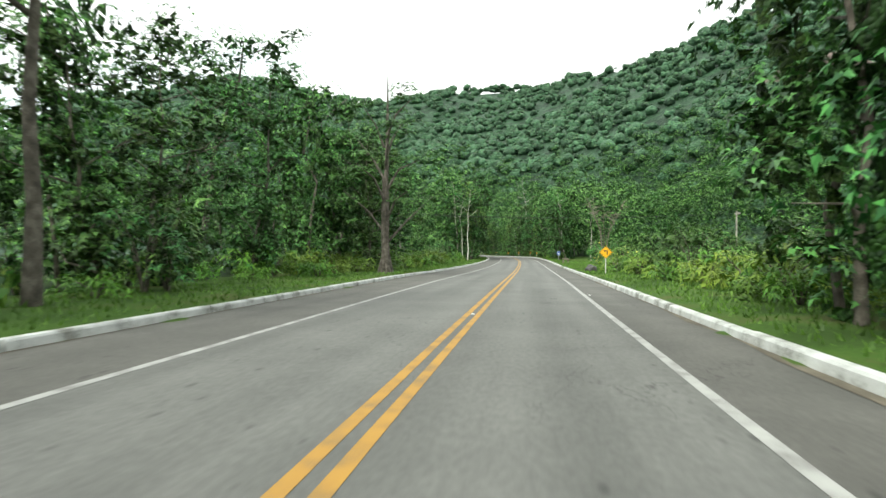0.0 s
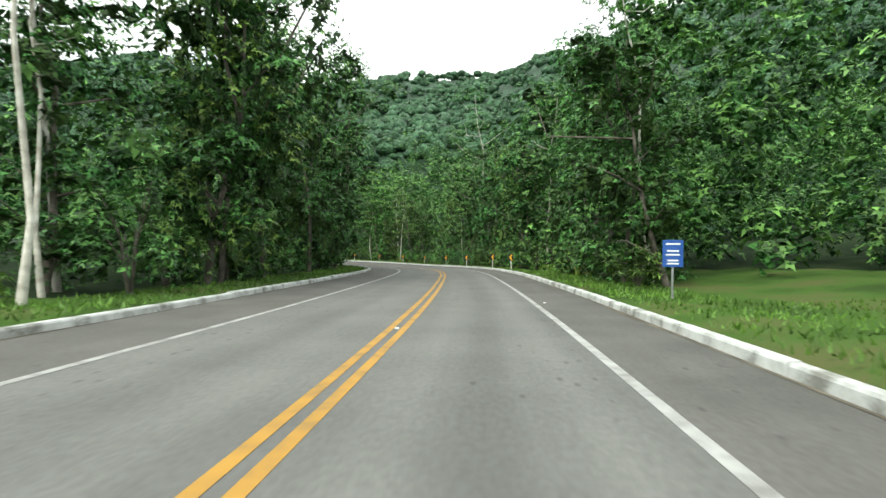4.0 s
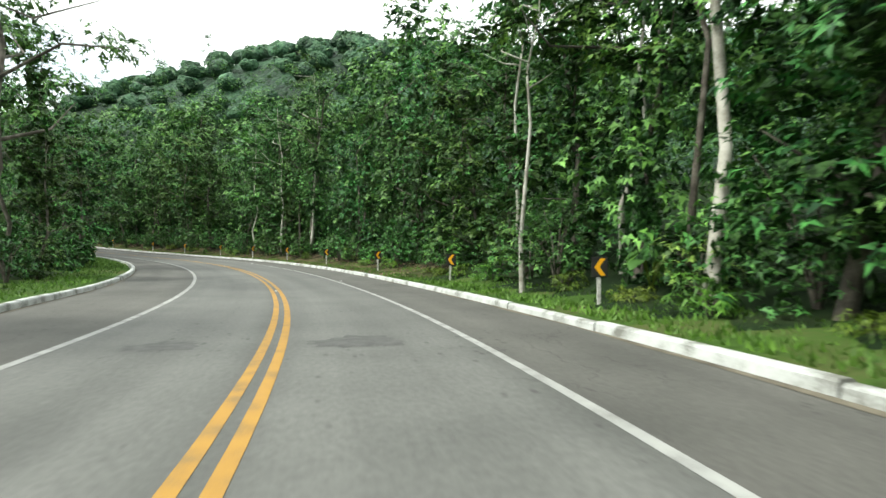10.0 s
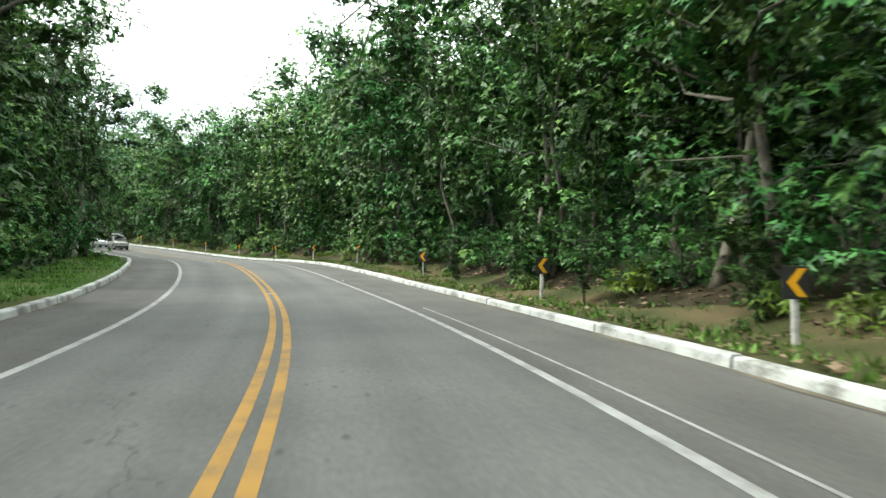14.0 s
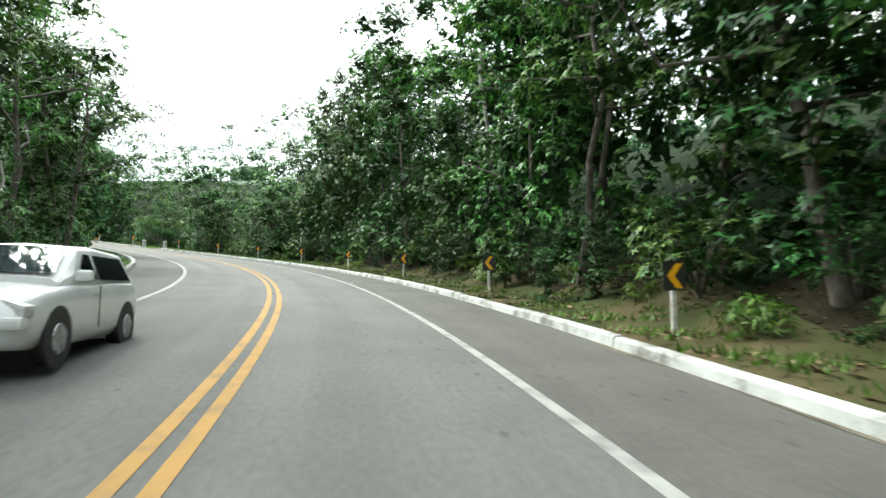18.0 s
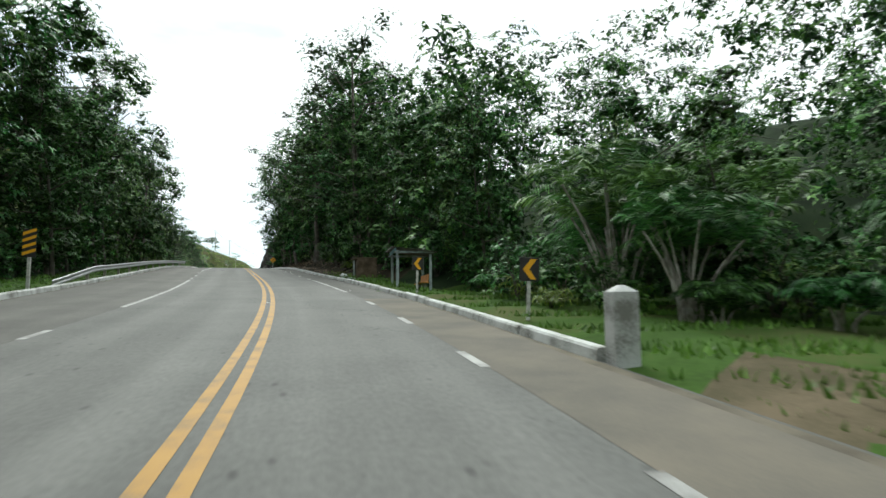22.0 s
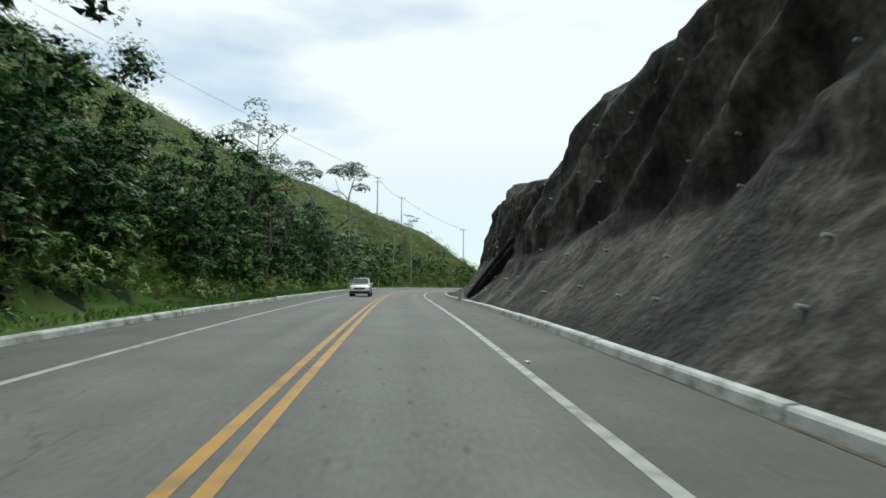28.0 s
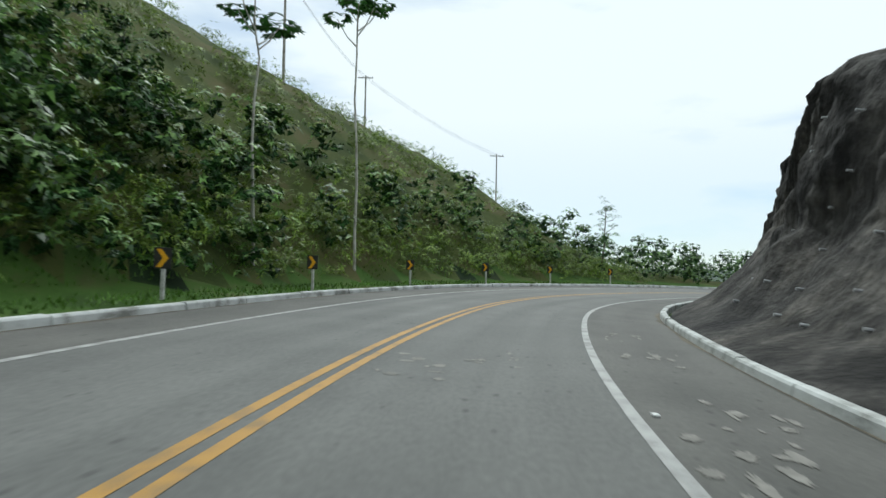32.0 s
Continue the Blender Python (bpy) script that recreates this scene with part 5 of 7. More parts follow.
belt(11.5, 20.4, 1, 3.6, 6.4, {"wall": 38, "mid": 8, "layered": 5, "slim": 6}, (0.9, 1.35))
belt(11.5, 21.2, 1, 3.2, 4.8, {"shrub": 52, "bigleaf": 6}, (0.7, 1.1))
belt(5.4, 11.6, 1, 2.7, 3.9, {"fern": 36}, (0.4, 0.75))
belt(12.8, 15.2, 1, 1.9, 3.2, {"fine": 9}, (0.25, 0.42))
belt(17.6, 20.4, 1, 2.2, 3.6, {"fine": 12}, (0.25, 0.42))
belt(14.4, 18.8, 1, 5.5, 8.5, {"wall": 12}, (1.3, 1.65))
belt(11.6, 20.9, 1, 2.7, 4.2, {"fern": 40}, (0.45, 0.85))
belt(23.7, 24.7, 1, 3.2, 6, {"wall": 7, "shrub": 7, "fern": 5}, (0.75, 1.05))
belt(24.4, 27.0, 1, 5.0, 7.0, {"wall": 13}, (1.1, 1.4))
belt(24.1, 27.1, 1, 3.6, 5.4, {"overhang": 12}, (0.95, 1.2))
belt(24.2, 27.0, 1, 4.4, 6.0, {"shrub": 12, "slim": 4, "fine": 8}, (0.6, 1.0))
belt(22.9, 23.7, 1, 5.6, 8, {"wall": 5, "shrub": 8}, (0.7, 0.95))
belt(22.15, 22.75, 1, 6.5, 10.5, {"shrub": 12, "mid": 3}, (0.6, 0.95))
belt(22.35, 22.7, 1, 2.6, 4.5, {"fern": 4, "shrub": 3}, (0.6, 0.9))
belt(21.3, 23.1, 1, 11, 17, {"wall": 5, "mid": 6, "shrub": 6}, (0.45, 0.65))
belt(20.4, 21.6, 1, 3.2, 5.4, {"mid": 9, "shrub": 6}, (0.7, 1.0))
belt(21.58, 21.7, 1, 3.4, 5.4, {"wall": 2, "mid": 1}, (0.75, 0.95))
belt(21.6, 21.84, 1, 3.0, 6.0, {"shrub": 8, "mid": 1}, (0.5, 0.75))
belt(21.7, 22.1, 1, 6.5, 9, {"shrub": 5}, (0.8, 1.1))
belt(0.6, 2.4, 1, 5, 14, {"shrub": 14, "fern": 16}, (0.7, 1.2))
belt(0.5, 2.3, 1, 3.4, 8, {"fern": 44}, (0.9, 1.4))
# ---- left-hand forest
belt(1.7, 3.1, -1, 8.5, 12, {"wall": 8}, (0.95, 1.2))
belt(23.4, 25.5, -1, 3.0, 4.8, {"wall": 11}, (0.85, 1.1))
belt(20.6, 21.8, -1, 2.2, 3.4, {"wall": 5}, (0.8, 1.05))
belt(-2.6, 1.2, -1, 4, 9, {"wall": 8, "sparse": 3, "shrub": 8, "mid": 4}, (0.8, 1.25))
belt(1.2, 4.3, -1, 15, 24, {"wall": 6, "tall": 3, "mid": 1}, W)
belt(0.3, 4.6, -1, 4.0, 13, {"shrub": 14, "fern": 60, "bigleaf": 6})
belt(1.0, 4.4, -1, 4.4, 8, {"fern": 34}, (1.2, 1.7))
belt(4.5, 8.3, -1, 3.0, 6.0, {"wall": 16, "mid": 2, "shrub": 12, "slim": 1, "bigleaf": 3}, (1.0, 1.35))
belt(8.2, 9.3, -1, 3.2, 6, {"wall": 5, "shrub": 4}, (1.0, 1.35))
belt(9.3, 13.0, -1, 3.2, 6.5, {"wall": 7, "mid": 5, "shrub": 12, "slim": 1, "bigleaf": 3}, (0.7, 1.08))
belt(13.0, 16.8, -1, 2.9, 5.8, {"wall": 12, "mid": 3, "sparse": 3, "slim": 4, "shrub": 12}, (0.85, 1.25))
belt(14.4, 17.4, -1, 5.5, 8.5, {"wall": 6, "tall": 5}, (1.05, 1.35))
belt(16.8, 19.8, -1, 3.2, 6.5, {"wall": 7, "mid": 2, "sparse": 3, "slim": 2, "shrub": 10}, (0.85, 1.25))
belt(19.8, 21.9, -1, 3.8, 6.8, {"wall": 10, "mid": 2, "shrub": 8}, (1.0, 1.4))
belt(21.9, 23.0, -1, 5.6, 9, {"wall": 5, "mid": 1, "shrub": 4}, (1.1, 1.5))
belt(23.0, 25.4, -1, 4.5, 8, {"wall": 13, "shrub": 8}, (1.0, 1.4))
belt(25.4, 27.8, -1, 3.4, 8, {"fine": 30, "shrub": 6}, (0.55, 0.95))
belt(28.2, 31.3, -1, 3.2, 6.5, {"fine": 44, "shrub": 4}, (0.65, 1.1))
belt(27.4, 33.0, -1, 4.6, 9, {"fine": 14, "shrub": 4}, (0.5, 0.8))

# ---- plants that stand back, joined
back = Stuff("forest", [crown_raw(101, 3.4, 13, 640, .42, 1, 9), crown_raw(102, 3.8, 16, 680, .42, 1, 10), crown_raw(103, 3.2, 13, 320, .46, 0.5, 8), crown_raw(106, 3.8, 16, 340, .48, 1, 8)], LEAF, SHADE_MASS_BACK)
light = Stuff("pale_forest", [crown_raw(104, 3.6, 13, 380, .44, 2, 10), crown_raw(105, 3.2, 15, 380, .44, 2, 10)], LEAF_BRIGHT, SHADE_MASS_BACK)
for ua, ub, side, d0, d1, n, big in ((5.2, 21.4, 1, 6.5, 10, 130, 1), (23.0, 24.5, 1, 6.5, 11, 9, .72), (19.4, 20.5, 1, 5.6, 11, 8, 1.05), (20.5, 21.3, 1, 6, 11, 8, 0.7), (26.0, 27.4, 1, 7, 15, 14, 1.2), (23.15, 23.8, 1, 4.5, 9, 9, .9), (24.3, 27.1, 1, 5.5, 10, 26, 1.3), (13, 24.7, -1, 8, 12, 24, 1), (14.2, 17.6, 1, 5, 12, 16, 1.3), (-2.6, 1.5, -1, 8, 20, 24, 1), (-2.6, 0.8, 1, 6, 18, 20, 1), (23.7, 25.2, 1, 6, 16, 14, .8), (4.6, 21.2, 1, 10, 18, 150, 1), (4.6, 21.2, 1, 18, 30, 60, 1), (21.4, 23.2, 1, 11, 17, 22, .42), (21.2, 24.4, 1, 17, 36, 48, .74), (24.4, 27.2, 1, 10, 30, 24, 1), (4.4, 8.3, -1, 6, 11, 14, 1.35), (4.4, 8.8, -1, 11, 30, 24, 1.2), (8.8, 13.2, -1, 8, 28, 26, .8), (13.2, 24.7, -1, 12, 30, 50, 1), (-2.5, 4.6, -1, 22, 60, 60, 1), (0.5, 5.5, 1, 40, 95, 70, 1)):
    for x, y, z in spots_in(ua, ub, side, d0, d1, n):
        # Far belts get more pale crowns, their colour standing in for haze and sunlight.
        if d1 > 20 and random.random() < (0.6 if d1 > 40 else 0.3):
            light.add(x, y, z - 0.2, big * random.uniform(0.7, 1.25), random.uniform(0, 6.28), random.randrange(2))
        else:
            back.add(x, y, z - 0.2, big * random.uniform(0.7, 1.3), random.uniform(0, 6.28), random.randrange(2) + (2 if d1 >= 18 and d1 != 36 else 0))
light.done("paler green tree crowns among the darker forest", "forest")

scrub = Stuff("hillside_scrub", [crown_raw(111, 1.1, 0.7, 90, .30, 0.03, 8, 0.2, 0), crown_raw(112, 1.0, 0.4, 80, .28, 0.02, 8, 0.18, 0), crown_raw(113, 1.3, 1.0, 100, .28, 0.05, 8, 0.26, 0)], FERN, SHADE_MASS)
for ua, ub, d0, d1, n in ((27.0, 28.6, 2.7, 6, 90), (28.6, 31.4, 2.6, 5, 170), (31.4, 35.5, 3.4, 6, 240), (25.2, 35.5, 5, 10, 520), (25.2, 36, 10, 24, 1400), (30, 33.5, 5, 13, 220), (25.5, 36.5, 24, 48, 800)):
    for x, y, z in spots_in(ua, ub, -1, d0, d1, n):
        scrub.add(x, y, z - 0.1, random.uniform(0.6, 1.35), random.uniform(0, 6.28), random.randrange(3))
for x, y, z in spots_in(0.3, 2.5, 1, 4.6, 13, 150) + spots_in(0.5, 4.6, 1, 9, 34, 190) + spots_in(-2, 4.6, -1, 9, 20, 60):
    scrub.add(x, y, z - 0.1, random.uniform(0.6, 1.3), random.uniform(0, 6.28), random.randrange(3))
scrub.done("yellow-green ferns and low scrub covering the slopes", "scrub")
dark = Stuff("hill_foot_thicket", [crown_raw(121, 1.7, 3.2, 220, .32, 0.2, 6, .5, 8), crown_raw(122, 1.4, 2.4, 190, .3, 0.1, 6, .5, 8)], LEAF)
for x, y, z in spots_in(26.0, 36.5, -1, 4.4, 10.5, 140) + spots_in(27.6, 33, -1, 3.3, 8.5, 170) + spots_in(33.5, 36.8, 1, 3, 30, 60) + spots_in(35.6, 36.9, -1, 3, 30, 50) + spots_in(2.9, 5.7, 1, 15, 36, 150) + spots_in(29.8, 32.5, -1, 3.4, 8, 50):
    dark.add(x, y, z - 0.1, random.uniform(0.7, 1.25), random.uniform(0, 6.28), random.randrange(2))
dark.done("dark green thicket along the foot of the hill", "thicket")

low = Stuff("undergrowth", [crown_raw(141, 1.3, 1.7, 200, .2, 0.1, 7, .5, 4), crown_raw(142, 1.1, 1.1, 170, .18, 0.05, 7, .5, 4)], LEAF, SHADE_MASS)
for ua, ub, side, d0, d1, n in ((5, 20.9, 1, 3.6, 6.5, 230), (4.5, 25, -1, 3.4, 6.5, 190), (23.6, 27, 1, 4.6, 8, 40), (21.2, 23.2, 1, 9, 14, 40), (25.3, 28.6, -1, 3, 9, 90)):
    for x, y, z in spots_in(ua, ub, side, d0, d1, n):
        low.add(x, y, z - 0.1, random.uniform(0.6, 1.25), random.uniform(0, 6.28), random.randrange(2))
low.done("low leafy undergrowth on the forest floor", "undergrowth")


def lumpy_crown(seed, leaves, size):
    """A far rainforest crown: a ragged rounded mass with leaf sprays over it, about 2 across."""
    rng = np.random.default_rng(seed)
    bm = bmesh.new()
    bmesh.ops.create_icosphere(bm, subdivisions=1, radius=0.8)
    for v in bm.verts:
        v.co *= 1 + 0.7 * noise.noise(v.co * 2.3 + Vector((seed, 0, 0)))
        v.co.z = v.co.z * 0.5 + 0.25
    mids = np.array([tuple(v.co) for v in bm.verts])
    bm.free()
    return joined(leaf_cloud(rng, mids, [(0.3, 0.3, 0.2)] * len(mids), leaves, size, 0.4, 0.2, 0.62, 0.9), lumps(rng, [(0, 0, 0.25)], [(0.85, 0.85, 0.6)]))


canopy = Stuff("mountain_forest", [lumpy_crown(131, 30, .4), lumpy_crown(132, 30, .42), lumpy_crown(133, 30, .4)], LEAF_HAZE, HAZE_MASS)
_n = 8000
_b = np.radians(np.random.uniform(-72, 58, _n))
_q = 120 + 800 * np.random.uniform(0, 1, _n) ** 1.15
_x, _y = 5 - np.sin(_b) * _q, 60 + np.cos(_b) * _q
_u, _d, _ = road_coords(_x, _y)
_keep = np.abs(_d) > 38
_q = np.where(np.abs(_d) < 105, -1.0, _q)
_x, _y, _q, _u = _x[_keep], _y[_keep], _q[_keep], _u[_keep]
_z = ground(_x, _y)
for x, y, z, q, u in zip(_x, _y, _z, _q, _u):
    if q < 0 and 14 < u < 25 and random.random() < 0.6:
        continue
    r = random.uniform(2.0, 4.6) * (1 + abs(q) / 900)
    if q < 0:
        back.add(x, y, z - 0.2, random.uniform(0.75, 1.25), random.uniform(0, 6.28), 2 + random.randrange(2))
    else:
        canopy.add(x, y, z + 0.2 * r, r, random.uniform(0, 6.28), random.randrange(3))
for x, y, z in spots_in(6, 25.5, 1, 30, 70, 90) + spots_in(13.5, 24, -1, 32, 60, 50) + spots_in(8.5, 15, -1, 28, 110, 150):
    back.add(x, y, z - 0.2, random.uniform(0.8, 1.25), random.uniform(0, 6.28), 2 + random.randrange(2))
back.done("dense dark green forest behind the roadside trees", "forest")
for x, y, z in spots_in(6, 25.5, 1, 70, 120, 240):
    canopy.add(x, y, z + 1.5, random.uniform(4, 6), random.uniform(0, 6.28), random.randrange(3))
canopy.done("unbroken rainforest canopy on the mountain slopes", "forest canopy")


def grass_stuff(name, areas, label):
    """Blades of grass: each a thin bent triangle."""
    pts = []
    for ua, ub, side, d0, d1, n in areas:
        u, off = np.random.uniform(ua, ub, n), np.random.uniform(d0, d1, n)
        i = np.interp(u, US, np.arange(len(US)))
        k = np.arange(len(US))
        e = side * (np.where(side > 0, kr(u), kl(u)) + off)
        pts.append(np.stack([np.interp(i, k, RX) + e * np.interp(i, k, NX), np.interp(i, k, RY) + e * np.interp(i, k, NY)], 1))
    p = np.concatenate(pts)
    z = ground(p[:, 0], p[:, 1])
    n = len(p)
    a, h = np.random.uniform(0, 6.28, n), np.random.uniform(0.07, 0.2, n)
    w = np.random.uniform(0.02, 0.05, n)
    b = np.random.uniform(-0.1, 0.1, (n, 2))
    base = np.column_stack([p, z - 0.01])
    side = np.column_stack([np.cos(a) * w, np.sin(a) * w, 0 * w])
    v = np.stack([base - side, base + side, base + np.column_stack([b, h])], 1).reshape(-1, 3)
    f = np.arange(3 * n).reshape(-1, 3)
    return tagged(new(name, quick_mesh(name, v, f, GRASS)), label, "grass", kind="stuff")


GRASS = leaf_mat("grass_blades", (0.05, 0.10, 0.014), (0.105, 0.19, 0.03), 0.01)
grass_stuff("grass", [(-2, 4.6, 1, .35, 9, 22000), (4.6, 6, 1, .35, 4, 4000), (6, 8.3, 1, .35, 1.5, 3500), (8.3, 11.5, 1, .35, 3.8, 9500), (11.5, 20.5, 1, .35, 3.3, 24000), (20, 24, 1, .35, 3.5, 7000), (22.1, 23, 1, 3, 13, 5000), (-2, 4.5, -1, .35, 6, 16000), (4.5, 25, -1, .35, 3.6, 30000), (25, 35.5, -1, .35, 6.5, 34000), (28.6, 31.6, -1, 1, 5, 8000)], "short green grass on the verges behind the kerbs")


def litter_stuff():
    n = 25000
    u = np.concatenate([np.random.uniform(11.2, 20.3, 15000), np.random.uniform(23.6, 27.2, 10000)])
    i, k = np.interp(u, US, np.arange(len(US))), np.arange(len(US))
    e = kr(u) + np.random.uniform(0.4, 4.5, n)
    x, y = np.interp(i, k, RX) + e * np.interp(i, k, NX), np.interp(i, k, RY) + e * np.interp(i, k, NY)
    z = ground(x, y)
    a, s = np.random.uniform(0, 6.28, n), np.random.uniform(0.05, 0.13, n)
    t = np.random.uniform(-0.03, 0.05, (n, 4))
    c = np.stack([np.stack([x + np.cos(a + q) * s * m, y + np.sin(a + q) * s * m, z + 0.025 + t[:, j]], 1) for j, (q, m) in enumerate(((0, 1), (1.57, .45), (3.14, 1), (4.71, .45)))], 1).reshape(-1, 3)
    m = leaf_mat("dead_leaves", (0.06, 0.04, 0.02), (0.25, 0.19, 0.12), 0.01)
    return tagged(new("fallen_leaves", quick_mesh("fallen_leaves", c, np.arange(4 * n).reshape(-1, 4), m)), "dry brown fallen leaves on the bank", "leaf litter", kind="stuff")


litter_stuff()

# ---- single trees that stand out
FLOWER = mat("yellow_petals", [(0.55, 0.5, 0.06), (0.75, 0.7, 0.2)], 9, 0.6, 0)
DEAD_WOOD = mat("dead_grey_wood", [(0.12, 0.10, 0.075), (0.22, 0.19, 0.15)], 4, 0.9, 0.3, 6, fine=30)


def flowering_tree(u, d, seed, height, spread, bare, label):
    """A dense bush with scattered flowers; bare: dead branches reach up out of it."""
    rng = np.random.default_rng(seed)
    p = place(u, d)
    ob = thing("flowering_bush", pose(p.x, p.y, float(ground([p.x], [p.y])[0]) - 0.05, 0, 0, seed * 40), label, "bush", "flowering bushes in the meadow")
    cents, rads = [], []
    for j in range(16):
        a, q = j * 2.4, rng.uniform(0.2, 1) ** 0.5 * spread * 0.62
        z = height * rng.uniform(0.15, 0.85) * (1 - 0.35 * q / spread)
        cents.append((math.cos(a) * q, math.sin(a) * q, z)), rads.append((spread * 0.34, spread * 0.34, height * 0.2))
    leaves = new("foliage", crown_mesh("foliage", leaf_cloud(rng, cents, rads, 3200, .18, 0.5, 0.3, 0.5, 0.7), inner_leaves(rng, cents, rads, 10), LEAF_BRIGHT, SHADE_MASS))
    vs, fs = [], []
    for j in range(9):
        a = j * 0.75
        out, top = spread * rng.uniform(0.3, 0.8), height * rng.uniform(0.5, 0.9)
        limbs = [[(0, 0, -0.2), (math.cos(a) * out * 0.4, math.sin(a) * out * 0.4, top * 0.6), (math.cos(a) * out, math.sin(a) * out, top)]]
        if bare and j < 7:
            tall = height * rng.uniform(1.5, 2.2)
            tip = Vector((math.cos(a) * out * 1.2, math.sin(a) * out * 1.2, tall))
            limbs.append([(0, 0, 0), (math.cos(a) * out * 0.3, math.sin(a) * out * 0.3, tall * 0.55), tip])
            for k in range(8):
                b, ln = rng.uniform(0, 6.28), rng.uniform(0.6, 1.5)
                root = Vector(limbs[1][1]).lerp(tip, rng.uniform(0.15, 1.0))
                end = root + Vector((math.cos(b) * ln, math.sin(b) * ln, ln * rng.uniform(-0.2, 0.7)))
                limbs.append([root, root.lerp(end, 0.5) + Vector((0, 0, 0.12 * ln)), end])
        for pts in limbs:
            v2, f2 = tube(pts, [0.06, 0.035, 0.012] if len(vs) < 40 else [0.04, 0.026, 0.01], 4)
            o = len(vs)
            vs += v2
            fs += [tuple(q + o for q in f) for f in f2]
    stem = new("stem", mesh_of("stem", vs, fs, DEAD_WOOD, True))
    stem.parent = leaves.parent = ob
    petal = bmesh.new()
    bmesh.ops.create_icosphere(petal, subdivisions=1, radius=0.1)
    for v in petal.verts:
        v.co.z *= 0.55
    me = None
    for j in range(22):
        k = rng.integers(0, len(cents))
        n = rng.normal(size=3)
        n /= np.linalg.norm(n)
        at = np.array(cents[k]) + n * np.array(rads[k]) * 1.03
        if me is None:
            fl = part("flower", petal, FLOWER, ob, "yellow flower")
            me = fl.data
        else:
            fl = new("flower", me)
            fl.parent = ob
        fl.location = at
    return ob


def rooty_tree(u, d):
    """A tall tree whose trunk is a bundle of fused stems and hanging roots, under flat sprays of leaves."""
    rng = np.random.default_rng(211)
    p = place(u, d)
    ob = thing("tree", pose(p.x, p.y, float(ground([p.x], [p.y])[0]) - 0.1, 0, 0, 40), "tall lone tree with a rooty fused trunk on the verge", "tree")
    vs, fs, cents, rads = [], [], [], []

    def limb(pts, rs, sides=7):
        v2, f2 = tube(pts, rs, sides)
        o = len(vs)
        vs.extend(v2)
        fs.extend(tuple(q + o for q in f) for f in f2)
    for j in range(9):
        a = j * 0.7
        r0, r1 = rng.uniform(0.35, 0.6), rng.uniform(0.1, 0.22)
        limb([(math.cos(a + 0.5 * i) * (r0 if i == 0 else r1), math.sin(a + 0.5 * i) * (r0 if i == 0 else r1), -0.3 + 1.9 * i) for i in range(5)], [0.19, 0.13, 0.12, 0.1, 0.07])
    for j in range(11):
        a, z0 = j * 2.4, 3.6 + 0.8 * j
        out = rng.uniform(2.4, 4.6) * (1 - 0.03 * j)
        tip = Vector((math.cos(a) * out, math.sin(a) * out, z0 + rng.uniform(1.0, 2.6)))
        mid = Vector((math.cos(a) * out * 0.4, math.sin(a) * out * 0.4, z0 + 0.4))
        limb([(0.1 * math.cos(a), 0.1 * math.sin(a), z0 - 1.2), mid, tip], [0.11, 0.075, 0.02], 6)
        for c in range(4):
            q = mid.lerp(tip, 0.25 + 0.3 * c) + Vector(rng.normal(0, 0.5, 3))
            r = rng.uniform(0.9, 1.5)
            cents.append(q), rads.append((r, r, r * 0.33))
    limb([(0, 0, 5), (0.1, -0.1, 10), (0.3, 0.1, 15)], [0.2, 0.14, 0.04])
    trunk = new("trunk", mesh_of("trunk", vs, fs, BARK, True))
    crown = new("crown", crown_mesh("crown", leaf_cloud(rng, cents, rads, 6500, .2, 0.6, 0.3, 0.5, 0.9), inner_leaves(rng, cents, rads, 6), LEAF, SHADE_MASS))
    trunk.parent = crown.parent = ob
    return ob


def rock_outcrop():
    """A bare weathered cliff that breaks through the forest high on the slope."""
    base, n, m = Vector((150, 246)), 40, 18
    along = Vector((0.62, -0.78))
    back = Vector((0.78, 0.62))
    vs = []
    for i in range(n):
        for j in range(m):
            a, h = (i / (n - 1) - 0.5) * 52, j / (m - 1)
            q = base + along * a + back * (13 * h - 4)
            edge = math.sin(math.pi * min(1, max(0, i / (n - 1)))) ** 0.5
            rough = noise.noise(Vector((a * 0.12, h * 2.2, 4.0))) * 3.4 + abs(noise.noise(Vector((a * 0.35, h * 3.5, 9.0)))) * 4.2
            vs.append((q.x + back.x * rough, q.y + back.y * rough, float(ground([q.x], [q.y])[0]) + edge * (1.5 + 10 * h) * (1 - 0.75 * h * h * (1 - edge)) + rough * 0.4))
    k = np.arange(n * m).reshape(n, m)
    f = np.stack([k[:-1, :-1].ravel(), k[1:, :-1].ravel(), k[1:, 1:].ravel(), k[:-1, 1:].ravel()], 1)
    m1 = mat("bare_pinkish_rock", [(0.04, 0.034, 0.03), (0.105, 0.084, 0.074), (0.18, 0.148, 0.13)], 0.3, 0.9, 1.0, 14, fine=1.2, spec=0.15)
    tagged(new("rock_outcrop", quick_mesh("rock_outcrop", np.array(vs), f, m1, True)), "bare pinkish-brown cliff breaking through the mountain forest", "rock face", kind="structure")


rock_outcrop()
def lone(kind, u, d, scale, turn, pick=0, label=None, tilt=0.0, stretch=1.0):
    p = place(u, d)
    return plant(kind, p.x, p.y, float(ground([p.x], [p.y])[0]) - 0.1, scale, turn, pick, tilt, label, stretch)


